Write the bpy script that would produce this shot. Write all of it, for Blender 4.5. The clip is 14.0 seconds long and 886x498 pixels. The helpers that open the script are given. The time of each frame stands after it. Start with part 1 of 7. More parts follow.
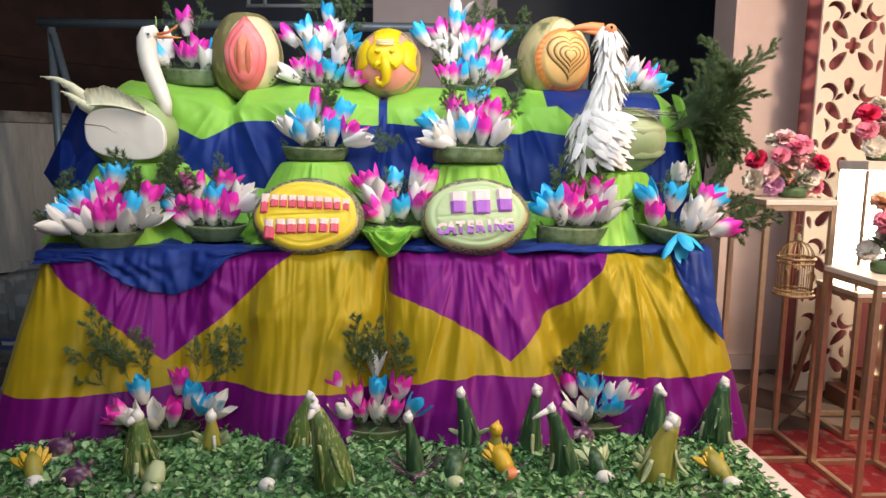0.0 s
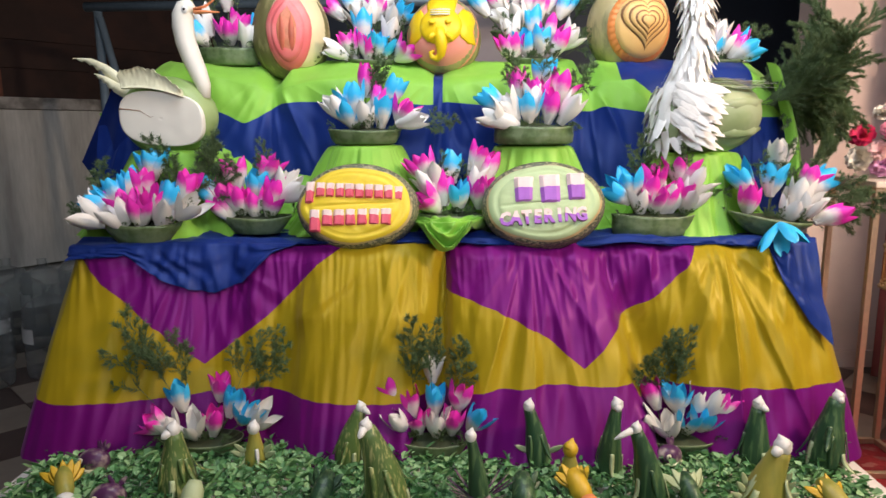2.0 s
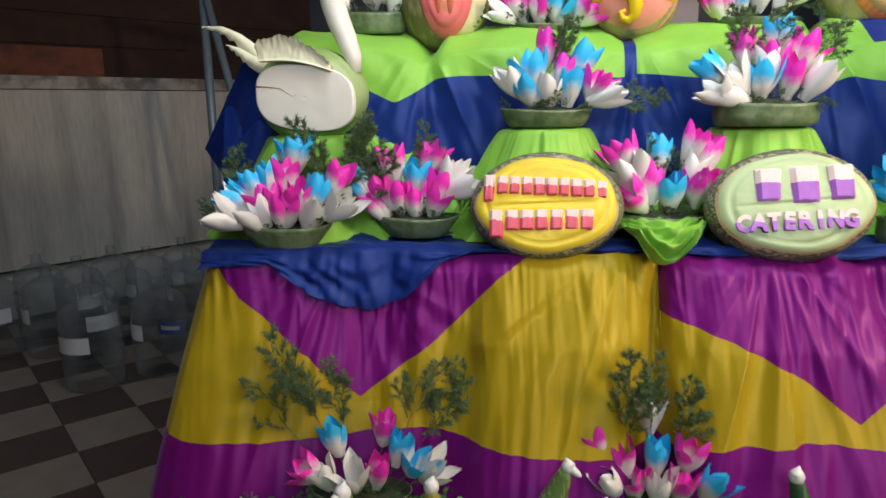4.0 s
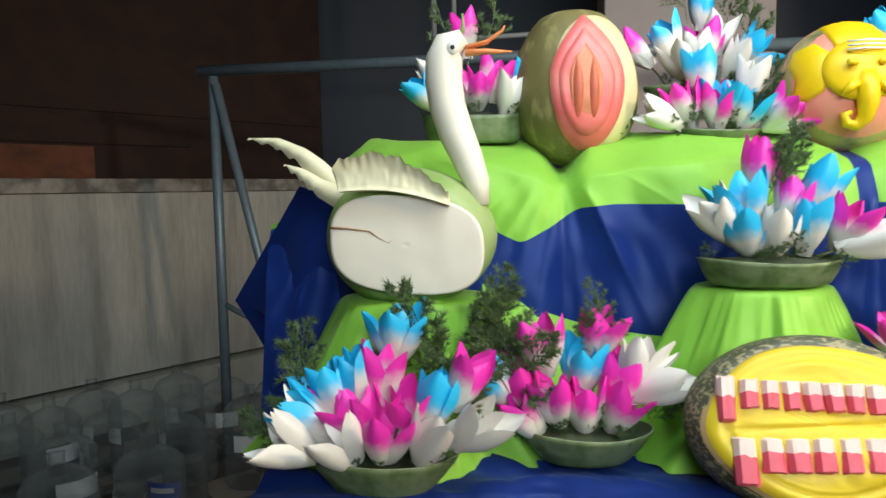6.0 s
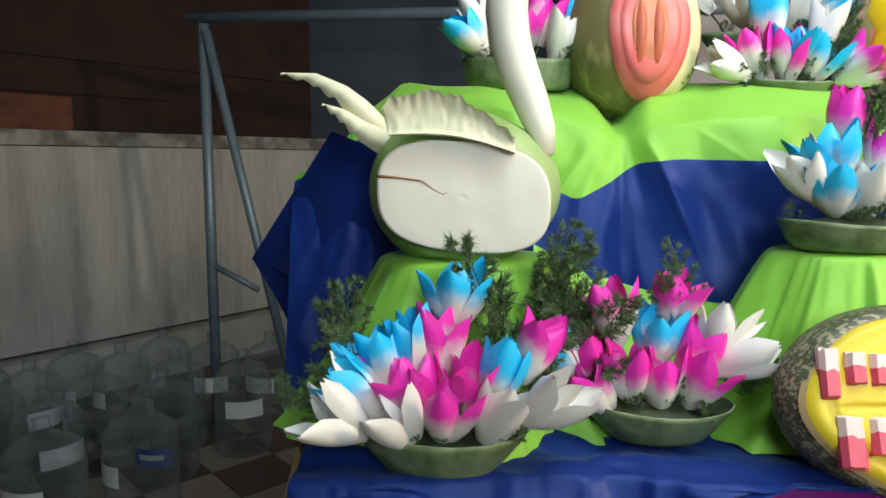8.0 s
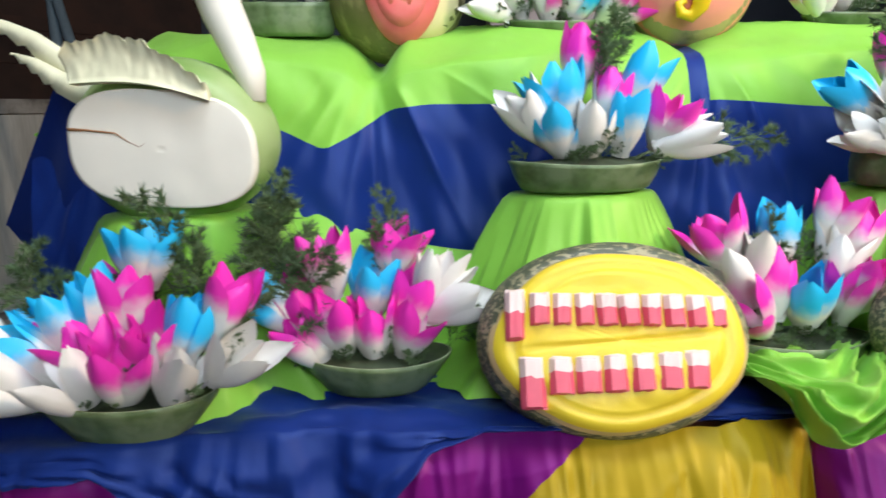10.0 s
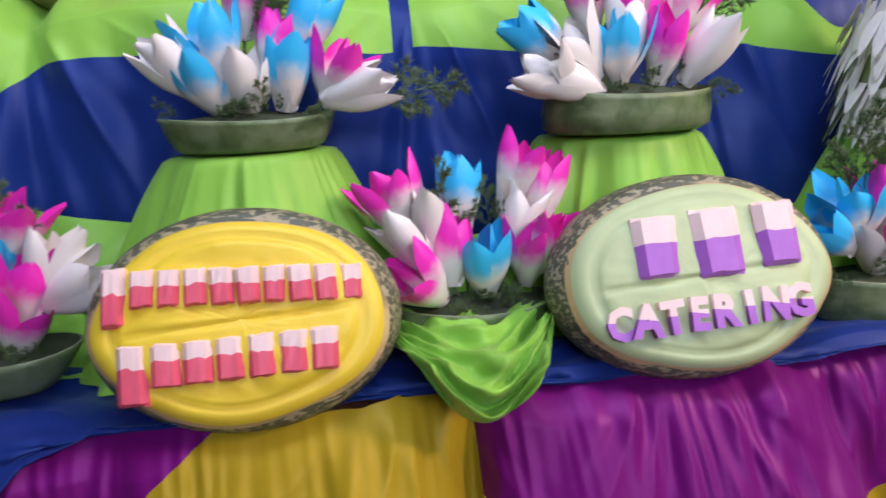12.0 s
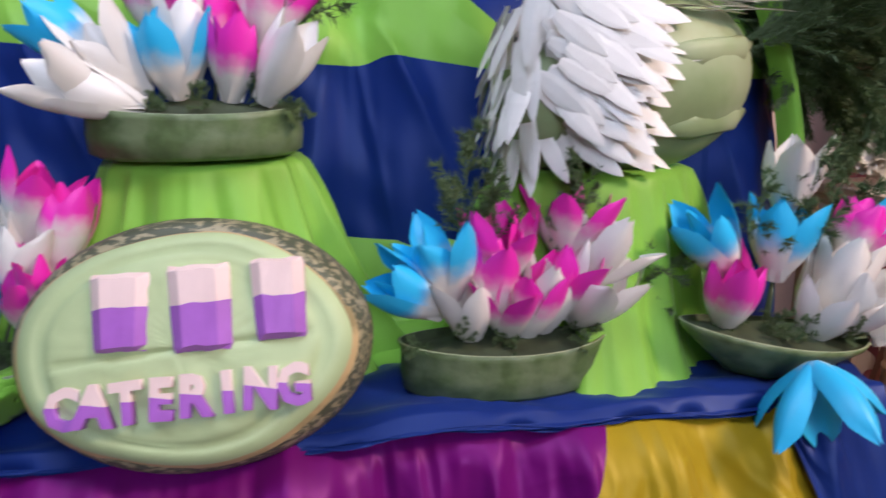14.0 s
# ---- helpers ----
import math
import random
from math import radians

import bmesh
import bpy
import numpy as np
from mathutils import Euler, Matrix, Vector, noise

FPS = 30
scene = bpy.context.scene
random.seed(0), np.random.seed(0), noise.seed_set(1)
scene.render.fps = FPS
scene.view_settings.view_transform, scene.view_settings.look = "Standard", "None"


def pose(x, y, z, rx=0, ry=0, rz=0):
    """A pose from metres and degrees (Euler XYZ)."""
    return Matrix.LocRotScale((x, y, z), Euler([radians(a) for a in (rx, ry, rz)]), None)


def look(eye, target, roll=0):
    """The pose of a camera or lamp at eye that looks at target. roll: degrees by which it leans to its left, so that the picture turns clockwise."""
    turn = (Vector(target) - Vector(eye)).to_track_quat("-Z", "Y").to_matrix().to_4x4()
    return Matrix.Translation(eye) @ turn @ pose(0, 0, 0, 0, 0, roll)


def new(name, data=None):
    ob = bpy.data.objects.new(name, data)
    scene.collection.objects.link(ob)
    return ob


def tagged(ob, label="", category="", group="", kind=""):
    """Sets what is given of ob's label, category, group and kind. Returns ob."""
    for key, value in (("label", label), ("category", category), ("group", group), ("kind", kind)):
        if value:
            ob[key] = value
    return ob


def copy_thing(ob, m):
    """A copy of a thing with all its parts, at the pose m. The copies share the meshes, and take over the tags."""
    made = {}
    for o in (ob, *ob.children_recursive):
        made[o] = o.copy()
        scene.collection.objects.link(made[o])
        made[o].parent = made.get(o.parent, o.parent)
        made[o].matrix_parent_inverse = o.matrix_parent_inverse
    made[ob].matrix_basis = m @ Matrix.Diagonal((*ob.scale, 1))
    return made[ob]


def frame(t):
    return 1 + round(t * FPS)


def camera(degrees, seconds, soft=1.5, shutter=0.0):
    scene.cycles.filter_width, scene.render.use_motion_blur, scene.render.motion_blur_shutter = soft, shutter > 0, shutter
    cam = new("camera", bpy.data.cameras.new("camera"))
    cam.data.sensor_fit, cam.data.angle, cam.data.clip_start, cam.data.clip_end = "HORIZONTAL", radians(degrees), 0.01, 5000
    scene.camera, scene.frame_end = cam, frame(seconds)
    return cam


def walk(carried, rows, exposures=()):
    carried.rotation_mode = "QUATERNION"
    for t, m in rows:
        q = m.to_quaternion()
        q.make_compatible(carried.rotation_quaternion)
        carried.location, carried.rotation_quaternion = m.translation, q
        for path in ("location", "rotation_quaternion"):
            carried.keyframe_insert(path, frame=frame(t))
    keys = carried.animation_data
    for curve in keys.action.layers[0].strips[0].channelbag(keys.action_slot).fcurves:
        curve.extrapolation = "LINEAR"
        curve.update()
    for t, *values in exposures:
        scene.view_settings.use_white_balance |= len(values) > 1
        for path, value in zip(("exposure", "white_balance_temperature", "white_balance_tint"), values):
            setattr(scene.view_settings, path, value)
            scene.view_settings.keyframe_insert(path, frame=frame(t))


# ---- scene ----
cam = camera(66.0, 14.0, soft=1.5, shutter=0.3)
PATH = [
    (0, (-0.112, 0.026, 0.937), (-0.02, 2.022, 0.853), 0.3),
    (0.5, (-0.129, 0.051, 0.938), (-0.04, 2.046, 0.84), 0.1),
    (1, (-0.136, 0.105, 0.951), (-0.074, 2.101, 0.842), -0.1),
    (1.5, (-0.134, 0.184, 0.958), (-0.099, 2.18, 0.838), -0.3),
    (2, (-0.139, 0.26, 0.958), (-0.196, 2.254, 0.822), -0.2),
    (2.5, (-0.136, 0.331, 0.963), (-0.273, 2.32, 0.81), -0.3),
    (3, (-0.208, 0.43, 0.956), (-0.489, 2.394, 0.703), 0.8),
    (3.5, (-0.36, 0.55, 0.99), (-0.617, 2.522, 0.777), 0.0),
    (3.7, (-0.418, 0.583, 0.997), (-0.676, 2.555, 0.786), -0.1),
    (5.8, (-0.829, 1.199, 1.166), (-1.07, 3.184, 1.198), 0.1),
    (6, (-0.89, 1.243, 1.189), (-1.108, 3.23, 1.233), -0.5),
    (6.5, (-0.98, 1.285, 1.191), (-1.147, 3.278, 1.212), 0.2),
    (7, (-1.027, 1.309, 1.186), (-1.254, 3.296, 1.193), 0.7),
    (7.2, (-1.04, 1.323, 1.18), (-1.266, 3.31, 1.162), 0.9),
    (9.5, (-0.86, 1.385, 1.161), (-0.845, 3.383, 1.075), -1.2),
    (10, (-0.682, 1.406, 1.15), (-0.682, 3.399, 0.985), -1.5),
    (10.5, (-0.522, 1.42, 1.144), (-0.485, 3.414, 0.988), -2.7),
    (11, (-0.428, 1.441, 1.135), (-0.311, 3.43, 0.959), -3.3),
    (11.5, (-0.38, 1.458, 1.135), (-0.221, 3.44, 0.917), -4.1),
    (12, (-0.315, 1.496, 1.122), (-0.076, 3.464, 0.855), -3.6),
    (12.5, (-0.189, 1.565, 1.141), (0.141, 3.521, 0.888), -3.2),
    (13, (-0.063, 1.628, 1.14), (0.243, 3.579, 0.826), -2.8),
    (13.5, (0.081, 1.616, 1.143), (0.346, 3.572, 0.823), -0.8),
    (14, (0.253, 1.595, 1.151), (0.558, 3.548, 0.847), -1.3),
]
BASE = pose(0, 0, 1.30, -6.0) @ pose(0, 0, -0.937)
EXPO = [(0, 0.04, 6300, 9), (3.0, 0.0, 6250, 10), (4.8, 0.12, 6350, 2), (6.0, 0.26, 6420, -3), (7.5, 0.28, 6350, -3), (9.3, 0.42, 6050, -2), (10.2, 0.26, 6000, 6), (11.5, -0.08, 5800, 20), (12.5, -0.30, 5850, 22), (13.3, -0.48, 5750, 18), (14, -0.42, 5750, 17)]
walk(cam, [(t, BASE @ look(eye, target, roll)) for t, eye, target, roll in PATH], EXPO)

# ---- world and lamps ----
world = bpy.data.worlds.new("night")
scene.world = world
world.use_nodes = True
world.node_tree.nodes["Background"].inputs[0].default_value = (0.02, 0.025, 0.04, 1)
world.node_tree.nodes["Background"].inputs[1].default_value = 0.3


def lamp(name, kind, m, energy, colour, size=0.3, size_y=0.0, label=""):
    data = bpy.data.lights.new(name, kind)
    data.energy, data.color = energy, colour
    if kind == "AREA":
        data.size = size
        if size_y:
            data.shape, data.size_y = "RECTANGLE", size_y
    else:
        data.shadow_soft_size = size
    ob = new(name, data)
    ob.matrix_world = m
    return ob


lamp("ceiling_tube_light", "AREA", look((-0.15, 1.80, 2.95), (0.0, 2.85, 1.3)), 32, (0.87, 0.915, 1.0), 1.8, 0.4)
hall = lamp("hall_ceiling_lights", "AREA", look((0.75, -0.9, 2.75), (0.1, 2.7, 1.85)), 21, (0.885, 0.92, 1.0), 3.2, 1.4)
hall.data.spread = radians(70)
lamp("warm_decor_light", "POINT", pose(1.95, 1.25, 2.55), 215, (1.0, 0.74, 0.52), 0.15)


# ---- materials ----
def material(name, colour, rough=0.6, vary=0.12, scale=30.0, bump=0.0, metal=0.0, sheen=0.0, second=None, spots=0.0, spot_scale=8.0, coat=0.0, trans=0.0, aniso_scale=None, low=0.45, high=0.62, relief=0.004):
    m = bpy.data.materials.new(name)
    m.use_nodes = True
    nt = m.node_tree
    b = nt.nodes["Principled BSDF"]
    link = nt.links.new
    tc = nt.nodes.new("ShaderNodeTexCoord")
    mp = nt.nodes.new("ShaderNodeMapping")
    if aniso_scale:
        mp.inputs["Scale"].default_value = aniso_scale
    link(tc.outputs["Object"], mp.inputs[0])
    n1 = nt.nodes.new("ShaderNodeTexNoise")
    n1.inputs["Scale"].default_value, n1.inputs["Detail"].default_value = scale, 6
    link(mp.outputs[0], n1.inputs["Vector"])
    n2 = nt.nodes.new("ShaderNodeTexNoise")
    n2.inputs["Scale"].default_value, n2.inputs["Detail"].default_value = scale / 7.0, 3
    link(mp.outputs[0], n2.inputs["Vector"])
    add = nt.nodes.new("ShaderNodeMath")
    add.operation = "ADD"
    link(n1.outputs[0], add.inputs[0])
    link(n2.outputs[0], add.inputs[1])
    ramp = nt.nodes.new("ShaderNodeMapRange")
    ramp.inputs[1].default_value, ramp.inputs[2].default_value = 0.6, 1.4
    ramp.inputs[3].default_value, ramp.inputs[4].default_value = 1 - vary, 1 + vary
    link(add.outputs[0], ramp.inputs[0])
    mul = nt.nodes.new("ShaderNodeVectorMath")
    mul.operation = "SCALE"
    mul.inputs[0].default_value = colour
    base = mul.outputs[0]
    link(ramp.outputs[0], mul.inputs["Scale"])
    if second:
        n3 = nt.nodes.new("ShaderNodeTexNoise")
        n3.inputs["Scale"].default_value, n3.inputs["Detail"].default_value = spot_scale, 4
        link(mp.outputs[0], n3.inputs["Vector"])
        cr = nt.nodes.new("ShaderNodeMapRange")
        cr.inputs[1].default_value, cr.inputs[2].default_value = low, high
        cr.inputs[3].default_value, cr.inputs[4].default_value = 0, spots
        link(n3.outputs[0], cr.inputs[0])
        mix = nt.nodes.new("ShaderNodeMix")
        mix.data_type = "RGBA"
        link(cr.outputs[0], mix.inputs[0])
        link(mul.outputs[0], mix.inputs[6])
        mix.inputs[7].default_value = (*second, 1)
        base = mix.outputs[2]
    link(base, b.inputs["Base Color"])
    b.inputs["Roughness"].default_value, b.inputs["Metallic"].default_value = rough, metal
    if sheen:
        b.inputs["Sheen Weight"].default_value, b.inputs["Sheen Roughness"].default_value = sheen, 0.35
        b.inputs["Sheen Tint"].default_value = (*[min(1, c * 1.5 + 0.1) for c in colour], 1)
    if coat:
        b.inputs["Coat Weight"].default_value, b.inputs["Coat Roughness"].default_value = coat, 0.2
    if trans:
        b.inputs["Transmission Weight"].default_value, b.inputs["IOR"].default_value = trans, 1.15
    if bump:
        bp = nt.nodes.new("ShaderNodeBump")
        bp.inputs["Strength"].default_value, bp.inputs["Distance"].default_value = bump, relief
        link(n1.outputs[0], bp.inputs["Height"])
        link(bp.outputs[0], b.inputs["Normal"])
    return m


def dyed(name, tip, base=(0.80, 0.77, 0.72), at=0.5):
    """A petal, pale at its root and dyed towards its tip; V of the map runs from root to tip."""
    m = material(name, base, 0.42, 0.05, 60, 0.1)
    nt = m.node_tree
    b = nt.nodes["Principled BSDF"]
    uv = nt.nodes.new("ShaderNodeUVMap")
    sep = nt.nodes.new("ShaderNodeSeparateXYZ")
    nt.links.new(uv.outputs[0], sep.inputs[0])
    tc = nt.nodes.new("ShaderNodeTexCoord")
    n = nt.nodes.new("ShaderNodeTexNoise")
    n.inputs["Scale"].default_value = 45
    nt.links.new(tc.outputs["Object"], n.inputs["Vector"])
    ma = nt.nodes.new("ShaderNodeMath")
    ma.operation = "MULTIPLY_ADD"
    ma.inputs[1].default_value = 0.35
    nt.links.new(n.outputs[0], ma.inputs[0])
    nt.links.new(sep.outputs["Y"], ma.inputs[2])
    oi = nt.nodes.new("ShaderNodeObjectInfo")
    mb = nt.nodes.new("ShaderNodeMath")
    mb.operation = "MULTIPLY_ADD"
    mb.inputs[1].default_value = 0.22
    nt.links.new(oi.outputs["Random"], mb.inputs[0])
    nt.links.new(ma.outputs[0], mb.inputs[2])
    mr = nt.nodes.new("ShaderNodeMapRange")
    mr.interpolation_type = "SMOOTHSTEP"
    mr.inputs[1].default_value, mr.inputs[2].default_value = at + 0.08, at + 0.42
    nt.links.new(mb.outputs[0], mr.inputs[0])
    mix = nt.nodes.new("ShaderNodeMix")
    mix.data_type = "RGBA"
    mix.inputs[6].default_value = (*base, 1)
    mix.inputs[7].default_value = (*tip, 1)
    nt.links.new(mr.outputs[0], mix.inputs[0])
    nt.links.new(mix.outputs[2], b.inputs["Base Color"])
    b.inputs["Subsurface Weight"].default_value = 0.0
    return m


def satin(name, colour, shine, gloss=0.34):
    """Thin satin: coloured sheen, crosswise slubs and soft crumple."""
    m = material(name, colour, 0.42, 0.10, 9, 0.0, aniso_scale=(1.5, 1.5, 0.7))
    nt = m.node_tree
    b = nt.nodes["Principled BSDF"]
    link = nt.links.new
    b.inputs["Specular IOR Level"].default_value = gloss
    b.inputs["Specular Tint"].default_value = (*shine, 1)
    b.inputs["Sheen Weight"].default_value, b.inputs["Sheen Roughness"].default_value = 0.16, 0.4
    b.inputs["Sheen Tint"].default_value = (*shine, 1)
    tc = nt.nodes.new("ShaderNodeTexCoord")
    heights = []
    for scale, freq, detail, power in (((1.6, 1.6, 0.55), 7.0, 1.5, 1.0), ((3.0, 3.0, 0.6), 9.0, 1.2, 0.35), ((0.25, 0.25, 6.0), 20.0, 1.0, 0.02)):
        mp = nt.nodes.new("ShaderNodeMapping")
        mp.inputs["Scale"].default_value = scale
        link(tc.outputs["Object"], mp.inputs[0])
        n = nt.nodes.new("ShaderNodeTexNoise")
        n.inputs["Scale"].default_value, n.inputs["Detail"].default_value, n.inputs["Distortion"].default_value = freq, detail, 0.7
        link(mp.outputs[0], n.inputs["Vector"])
        k = nt.nodes.new("ShaderNodeMath")
        k.operation = "MULTIPLY"
        k.inputs[1].default_value = power
        link(n.outputs[0], k.inputs[0])
        heights.append(k)
    total = heights[0].outputs[0]
    for k in heights[1:]:
        add = nt.nodes.new("ShaderNodeMath")
        add.operation = "ADD"
        link(total, add.inputs[0])
        link(k.outputs[0], add.inputs[1])
        total = add.outputs[0]
    bp = nt.nodes.new("ShaderNodeBump")
    bp.inputs["Strength"].default_value, bp.inputs["Distance"].default_value = 0.10, 0.016
    link(total, bp.inputs["Height"])
    link(bp.outputs[0], b.inputs["Normal"])
    rg = nt.nodes.new("ShaderNodeMapRange")
    rg.inputs[3].default_value, rg.inputs[4].default_value = 0.33, 0.55
    link(heights[1].inputs[0].links[0].from_socket, rg.inputs[0])
    link(rg.outputs[0], b.inputs["Roughness"])
    return m


M_YELLOW = satin("yellow_satin", (0.37, 0.262, 0.008), (1.0, 0.86, 0.35), 0.46)
M_PURPLE = satin("purple_satin", (0.150, 0.004, 0.146), (1.0, 0.35, 0.95), 0.46)
M_BLUE = satin("navy_satin", (0.009, 0.026, 0.17), (0.45, 0.58, 1.0), 0.36)
M_GREEN = satin("lime_satin", (0.235, 0.50, 0.060), (0.85, 1.0, 0.55), 0.46)
M_SPRIG = material("cypress_green", (0.095, 0.15, 0.058), 0.6, 0.3, 40)
M_STEM = material("green_stem", (0.10, 0.13, 0.06), 0.6, 0.2, 40)
M_GOURD = material("gourd_green_rind", (0.092, 0.140, 0.050), 0.45, 0.5, 55, 0.3, second=(0.18, 0.23, 0.12), spots=0.75, spot_scale=26)
M_FLESH = material("pale_gourd_flesh", (0.33, 0.38, 0.22), 0.55, 0.15, 30)
M_SOIL = material("floral_foam", (0.075, 0.10, 0.05), 0.9, 0.4, 60, 0.6)
M_PINKF = dyed("pink_dyed_petal", (0.84, 0.03, 0.48), at=0.58)
M_BLUEF = dyed("blue_dyed_petal", (0.04, 0.50, 0.88), at=0.54)
M_DEEPBLUEF = dyed("deep_blue_dyed_petal", (0.04, 0.50, 0.88), at=0.0)
M_WHITEF = material("white_petal", (0.80, 0.77, 0.72), 0.42, 0.05, 60, 0.1)
M_WHITE = material("white_radish", (0.82, 0.80, 0.76), 0.4, 0.05, 50)
M_BLACK = material("black_bead", (0.01, 0.01, 0.012), 0.3, 0.1, 40)
M_PUMPKIN = material("mottled_pumpkin_rind", (0.085, 0.095, 0.055), 0.5, 0.3, 30, 0.25, second=(0.42, 0.37, 0.22), spots=0.8, spot_scale=170, aniso_scale=(0.42, 1, 1), low=0.50, high=0.57)
M_PUMPGOLD = material("golden_pumpkin_rind", (0.58, 0.42, 0.20), 0.5, 0.2, 30, 0.2, second=(0.16, 0.15, 0.06), spots=0.7, spot_scale=18, aniso_scale=(0.5, 1, 1), low=0.5, high=0.64)
M_YFLESH = material("yellow_pumpkin_flesh", (0.80, 0.60, 0.03), 0.45, 0.08, 22, 0.15)
M_GFLESH = material("pale_green_melon_flesh", (0.47, 0.58, 0.30), 0.5, 0.12, 18, 0.15)
M_CREAM = material("cream_rind", (0.72, 0.62, 0.36), 0.5, 0.12, 14, 0.1)
M_PINKFLESH = material("pink_melon_flesh", (0.74, 0.15, 0.15), 0.4, 0.16, 16, 0.15, second=(0.86, 0.34, 0.30), spots=0.5, spot_scale=9)
M_SALMON = material("salmon_melon_flesh", (0.85, 0.32, 0.24), 0.45, 0.1, 14, 0.1)
M_ORANGE = material("orange_melon_flesh", (0.80, 0.27, 0.07), 0.45, 0.2, 30, 0.1)
M_TAN = material("tan_melon_flesh", (0.74, 0.47, 0.17), 0.5, 0.1, 20, 0.1)
M_INNER = material("ripe_orange_flesh", (0.62, 0.21, 0.12), 0.45, 0.2, 26, 0.15, second=(0.45, 0.16, 0.06), spots=0.6, spot_scale=30)
M_GROOVE = material("brown_cut_groove", (0.27, 0.13, 0.05), 0.55, 0.15, 30, 0.1)
M_YELREL = material("bright_yellow_relief", (0.84, 0.57, 0.006), 0.45, 0.08, 20, 0.1)
M_LETP = material("pink_letter_blocks", (0.72, 0.10, 0.16), 0.45, 0.12, 40, 0.1)
M_LETW = material("blush_letter_blocks", (0.86, 0.66, 0.62), 0.45, 0.06, 40, 0.1)
M_LETV = material("violet_letter_blocks", (0.40, 0.13, 0.55), 0.45, 0.12, 40, 0.1)
M_OLIVE = material("olive_cream_rind", (0.44, 0.37, 0.17), 0.5, 0.2, 24, 0.2, second=(0.10, 0.12, 0.045), spots=0.9, spot_scale=14, aniso_scale=(1.6, 1.6, 0.5), low=0.48, high=0.66)
M_RIND = material("brown_olive_rind", (0.17, 0.15, 0.055), 0.5, 0.3, 22, 0.2, second=(0.42, 0.36, 0.16), spots=0.6, spot_scale=26, aniso_scale=(1.6, 1.6, 0.4), low=0.52, high=0.66)
M_BROWNF = material("browned_melon_flesh", (0.48, 0.11, 0.06), 0.45, 0.25, 30, 0.15)
M_SWAN = material("swan_green_gourd", (0.22, 0.35, 0.09), 0.45, 0.15, 20, 0.1, second=(0.42, 0.50, 0.24), spots=0.6, spot_scale=9)
M_SWANW = material("swan_white_flesh", (0.80, 0.76, 0.66), 0.45, 0.06, 14, 0.05)
M_SWANY = material("swan_cream_wing", (0.74, 0.72, 0.50), 0.5, 0.1, 30, 0.1)
M_BEAK = material("carrot_orange", (0.80, 0.27, 0.10), 0.45, 0.12, 30)
M_BIRDGREEN = material("bird_grey_green_gourd", (0.22, 0.29, 0.13), 0.5, 0.25, 12, 0.15, second=(0.36, 0.40, 0.24), spots=0.7, spot_scale=9)
M_CUKE = material("cucumber_dark_green", (0.032, 0.085, 0.038), 0.42, 0.35, 60, 0.15, second=(0.13, 0.22, 0.09), spots=0.8, spot_scale=110, aniso_scale=(1, 1, 0.06), low=0.5, high=0.64)
M_CUKEL = material("cucumber_streaked_green", (0.10, 0.17, 0.045), 0.42, 0.3, 40, 0.1, second=(0.46, 0.46, 0.18), spots=0.9, spot_scale=150, aniso_scale=(1, 1, 0.07), low=0.52, high=0.64)
M_CUKEY = material("yellow_cucumber", (0.44, 0.38, 0.07), 0.42, 0.25, 30, 0.1, second=(0.24, 0.26, 0.05), spots=0.8, spot_scale=24, aniso_scale=(1, 1, 0.2))
M_LEMON = material("lemon_yellow_gourd", (0.72, 0.46, 0.03), 0.42, 0.15, 30)
M_PEEL = material("pale_green_peel", (0.52, 0.60, 0.34), 0.5, 0.12, 30)
M_PURPVEG = material("purple_aubergine", (0.10, 0.03, 0.10), 0.35, 0.3, 30, second=(0.55, 0.47, 0.38), spots=0.8, spot_scale=28)
M_GOLD = material("brushed_gold_metal", (0.68, 0.52, 0.36), 0.45, 0.15, 40, 0.05, metal=0.85)
M_CAGE = material("antique_gold_wire", (0.55, 0.40, 0.22), 0.4, 0.2, 60, metal=0.8)
M_STONE = material("cream_stand_top", (0.80, 0.70, 0.60), 0.35, 0.1, 30)
M_PIPE = material("blue_grey_painted_pipe", (0.16, 0.21, 0.25), 0.45, 0.2, 30, metal=0.3)
M_CONDUIT = material("pale_grey_conduit", (0.34, 0.36, 0.38), 0.5, 0.15, 30)
M_FENCE = material("weathered_whitewash", (0.46, 0.45, 0.41), 0.9, 0.2, 20, 0.3, second=(0.24, 0.22, 0.20), spots=0.7, spot_scale=3.0, aniso_scale=(2.5, 2.5, 0.35), low=0.5, high=0.75)
M_FENCETOP = material("grimy_coping", (0.34, 0.32, 0.29), 0.9, 0.3, 18, 0.3, second=(0.10, 0.09, 0.08), spots=0.8, spot_scale=7)
# rusty brown boards: base darkened for shade here, lighter copy below for the lit board
M_BOARD = material("shaded_brown_board", (0.032, 0.016, 0.012), 0.85, 0.3, 12, 0.2, second=(0.055, 0.024, 0.016), spots=0.6, spot_scale=4)
M_RUST = material("lit_rust_board", (0.17, 0.058, 0.032), 0.8, 0.3, 12, 0.2, second=(0.06, 0.03, 0.02), spots=0.7, spot_scale=5)
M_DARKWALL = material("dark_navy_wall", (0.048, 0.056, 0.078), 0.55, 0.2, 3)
M_GREYCOL = material("grey_plaster", (0.36, 0.31, 0.31), 0.85, 0.08, 9, 0.1)
M_PINKWALL = material("pink_cream_plaster", (0.66, 0.50, 0.43), 0.85, 0.08, 6, 0.1, second=(0.56, 0.40, 0.34), spots=0.5, spot_scale=2.5)
M_PLAIN = material("hall_plaster", (0.30, 0.27, 0.25), 0.9, 0.1, 8)
M_CEIL = material("shed_ceiling", (0.09, 0.08, 0.075), 0.9, 0.15, 6)
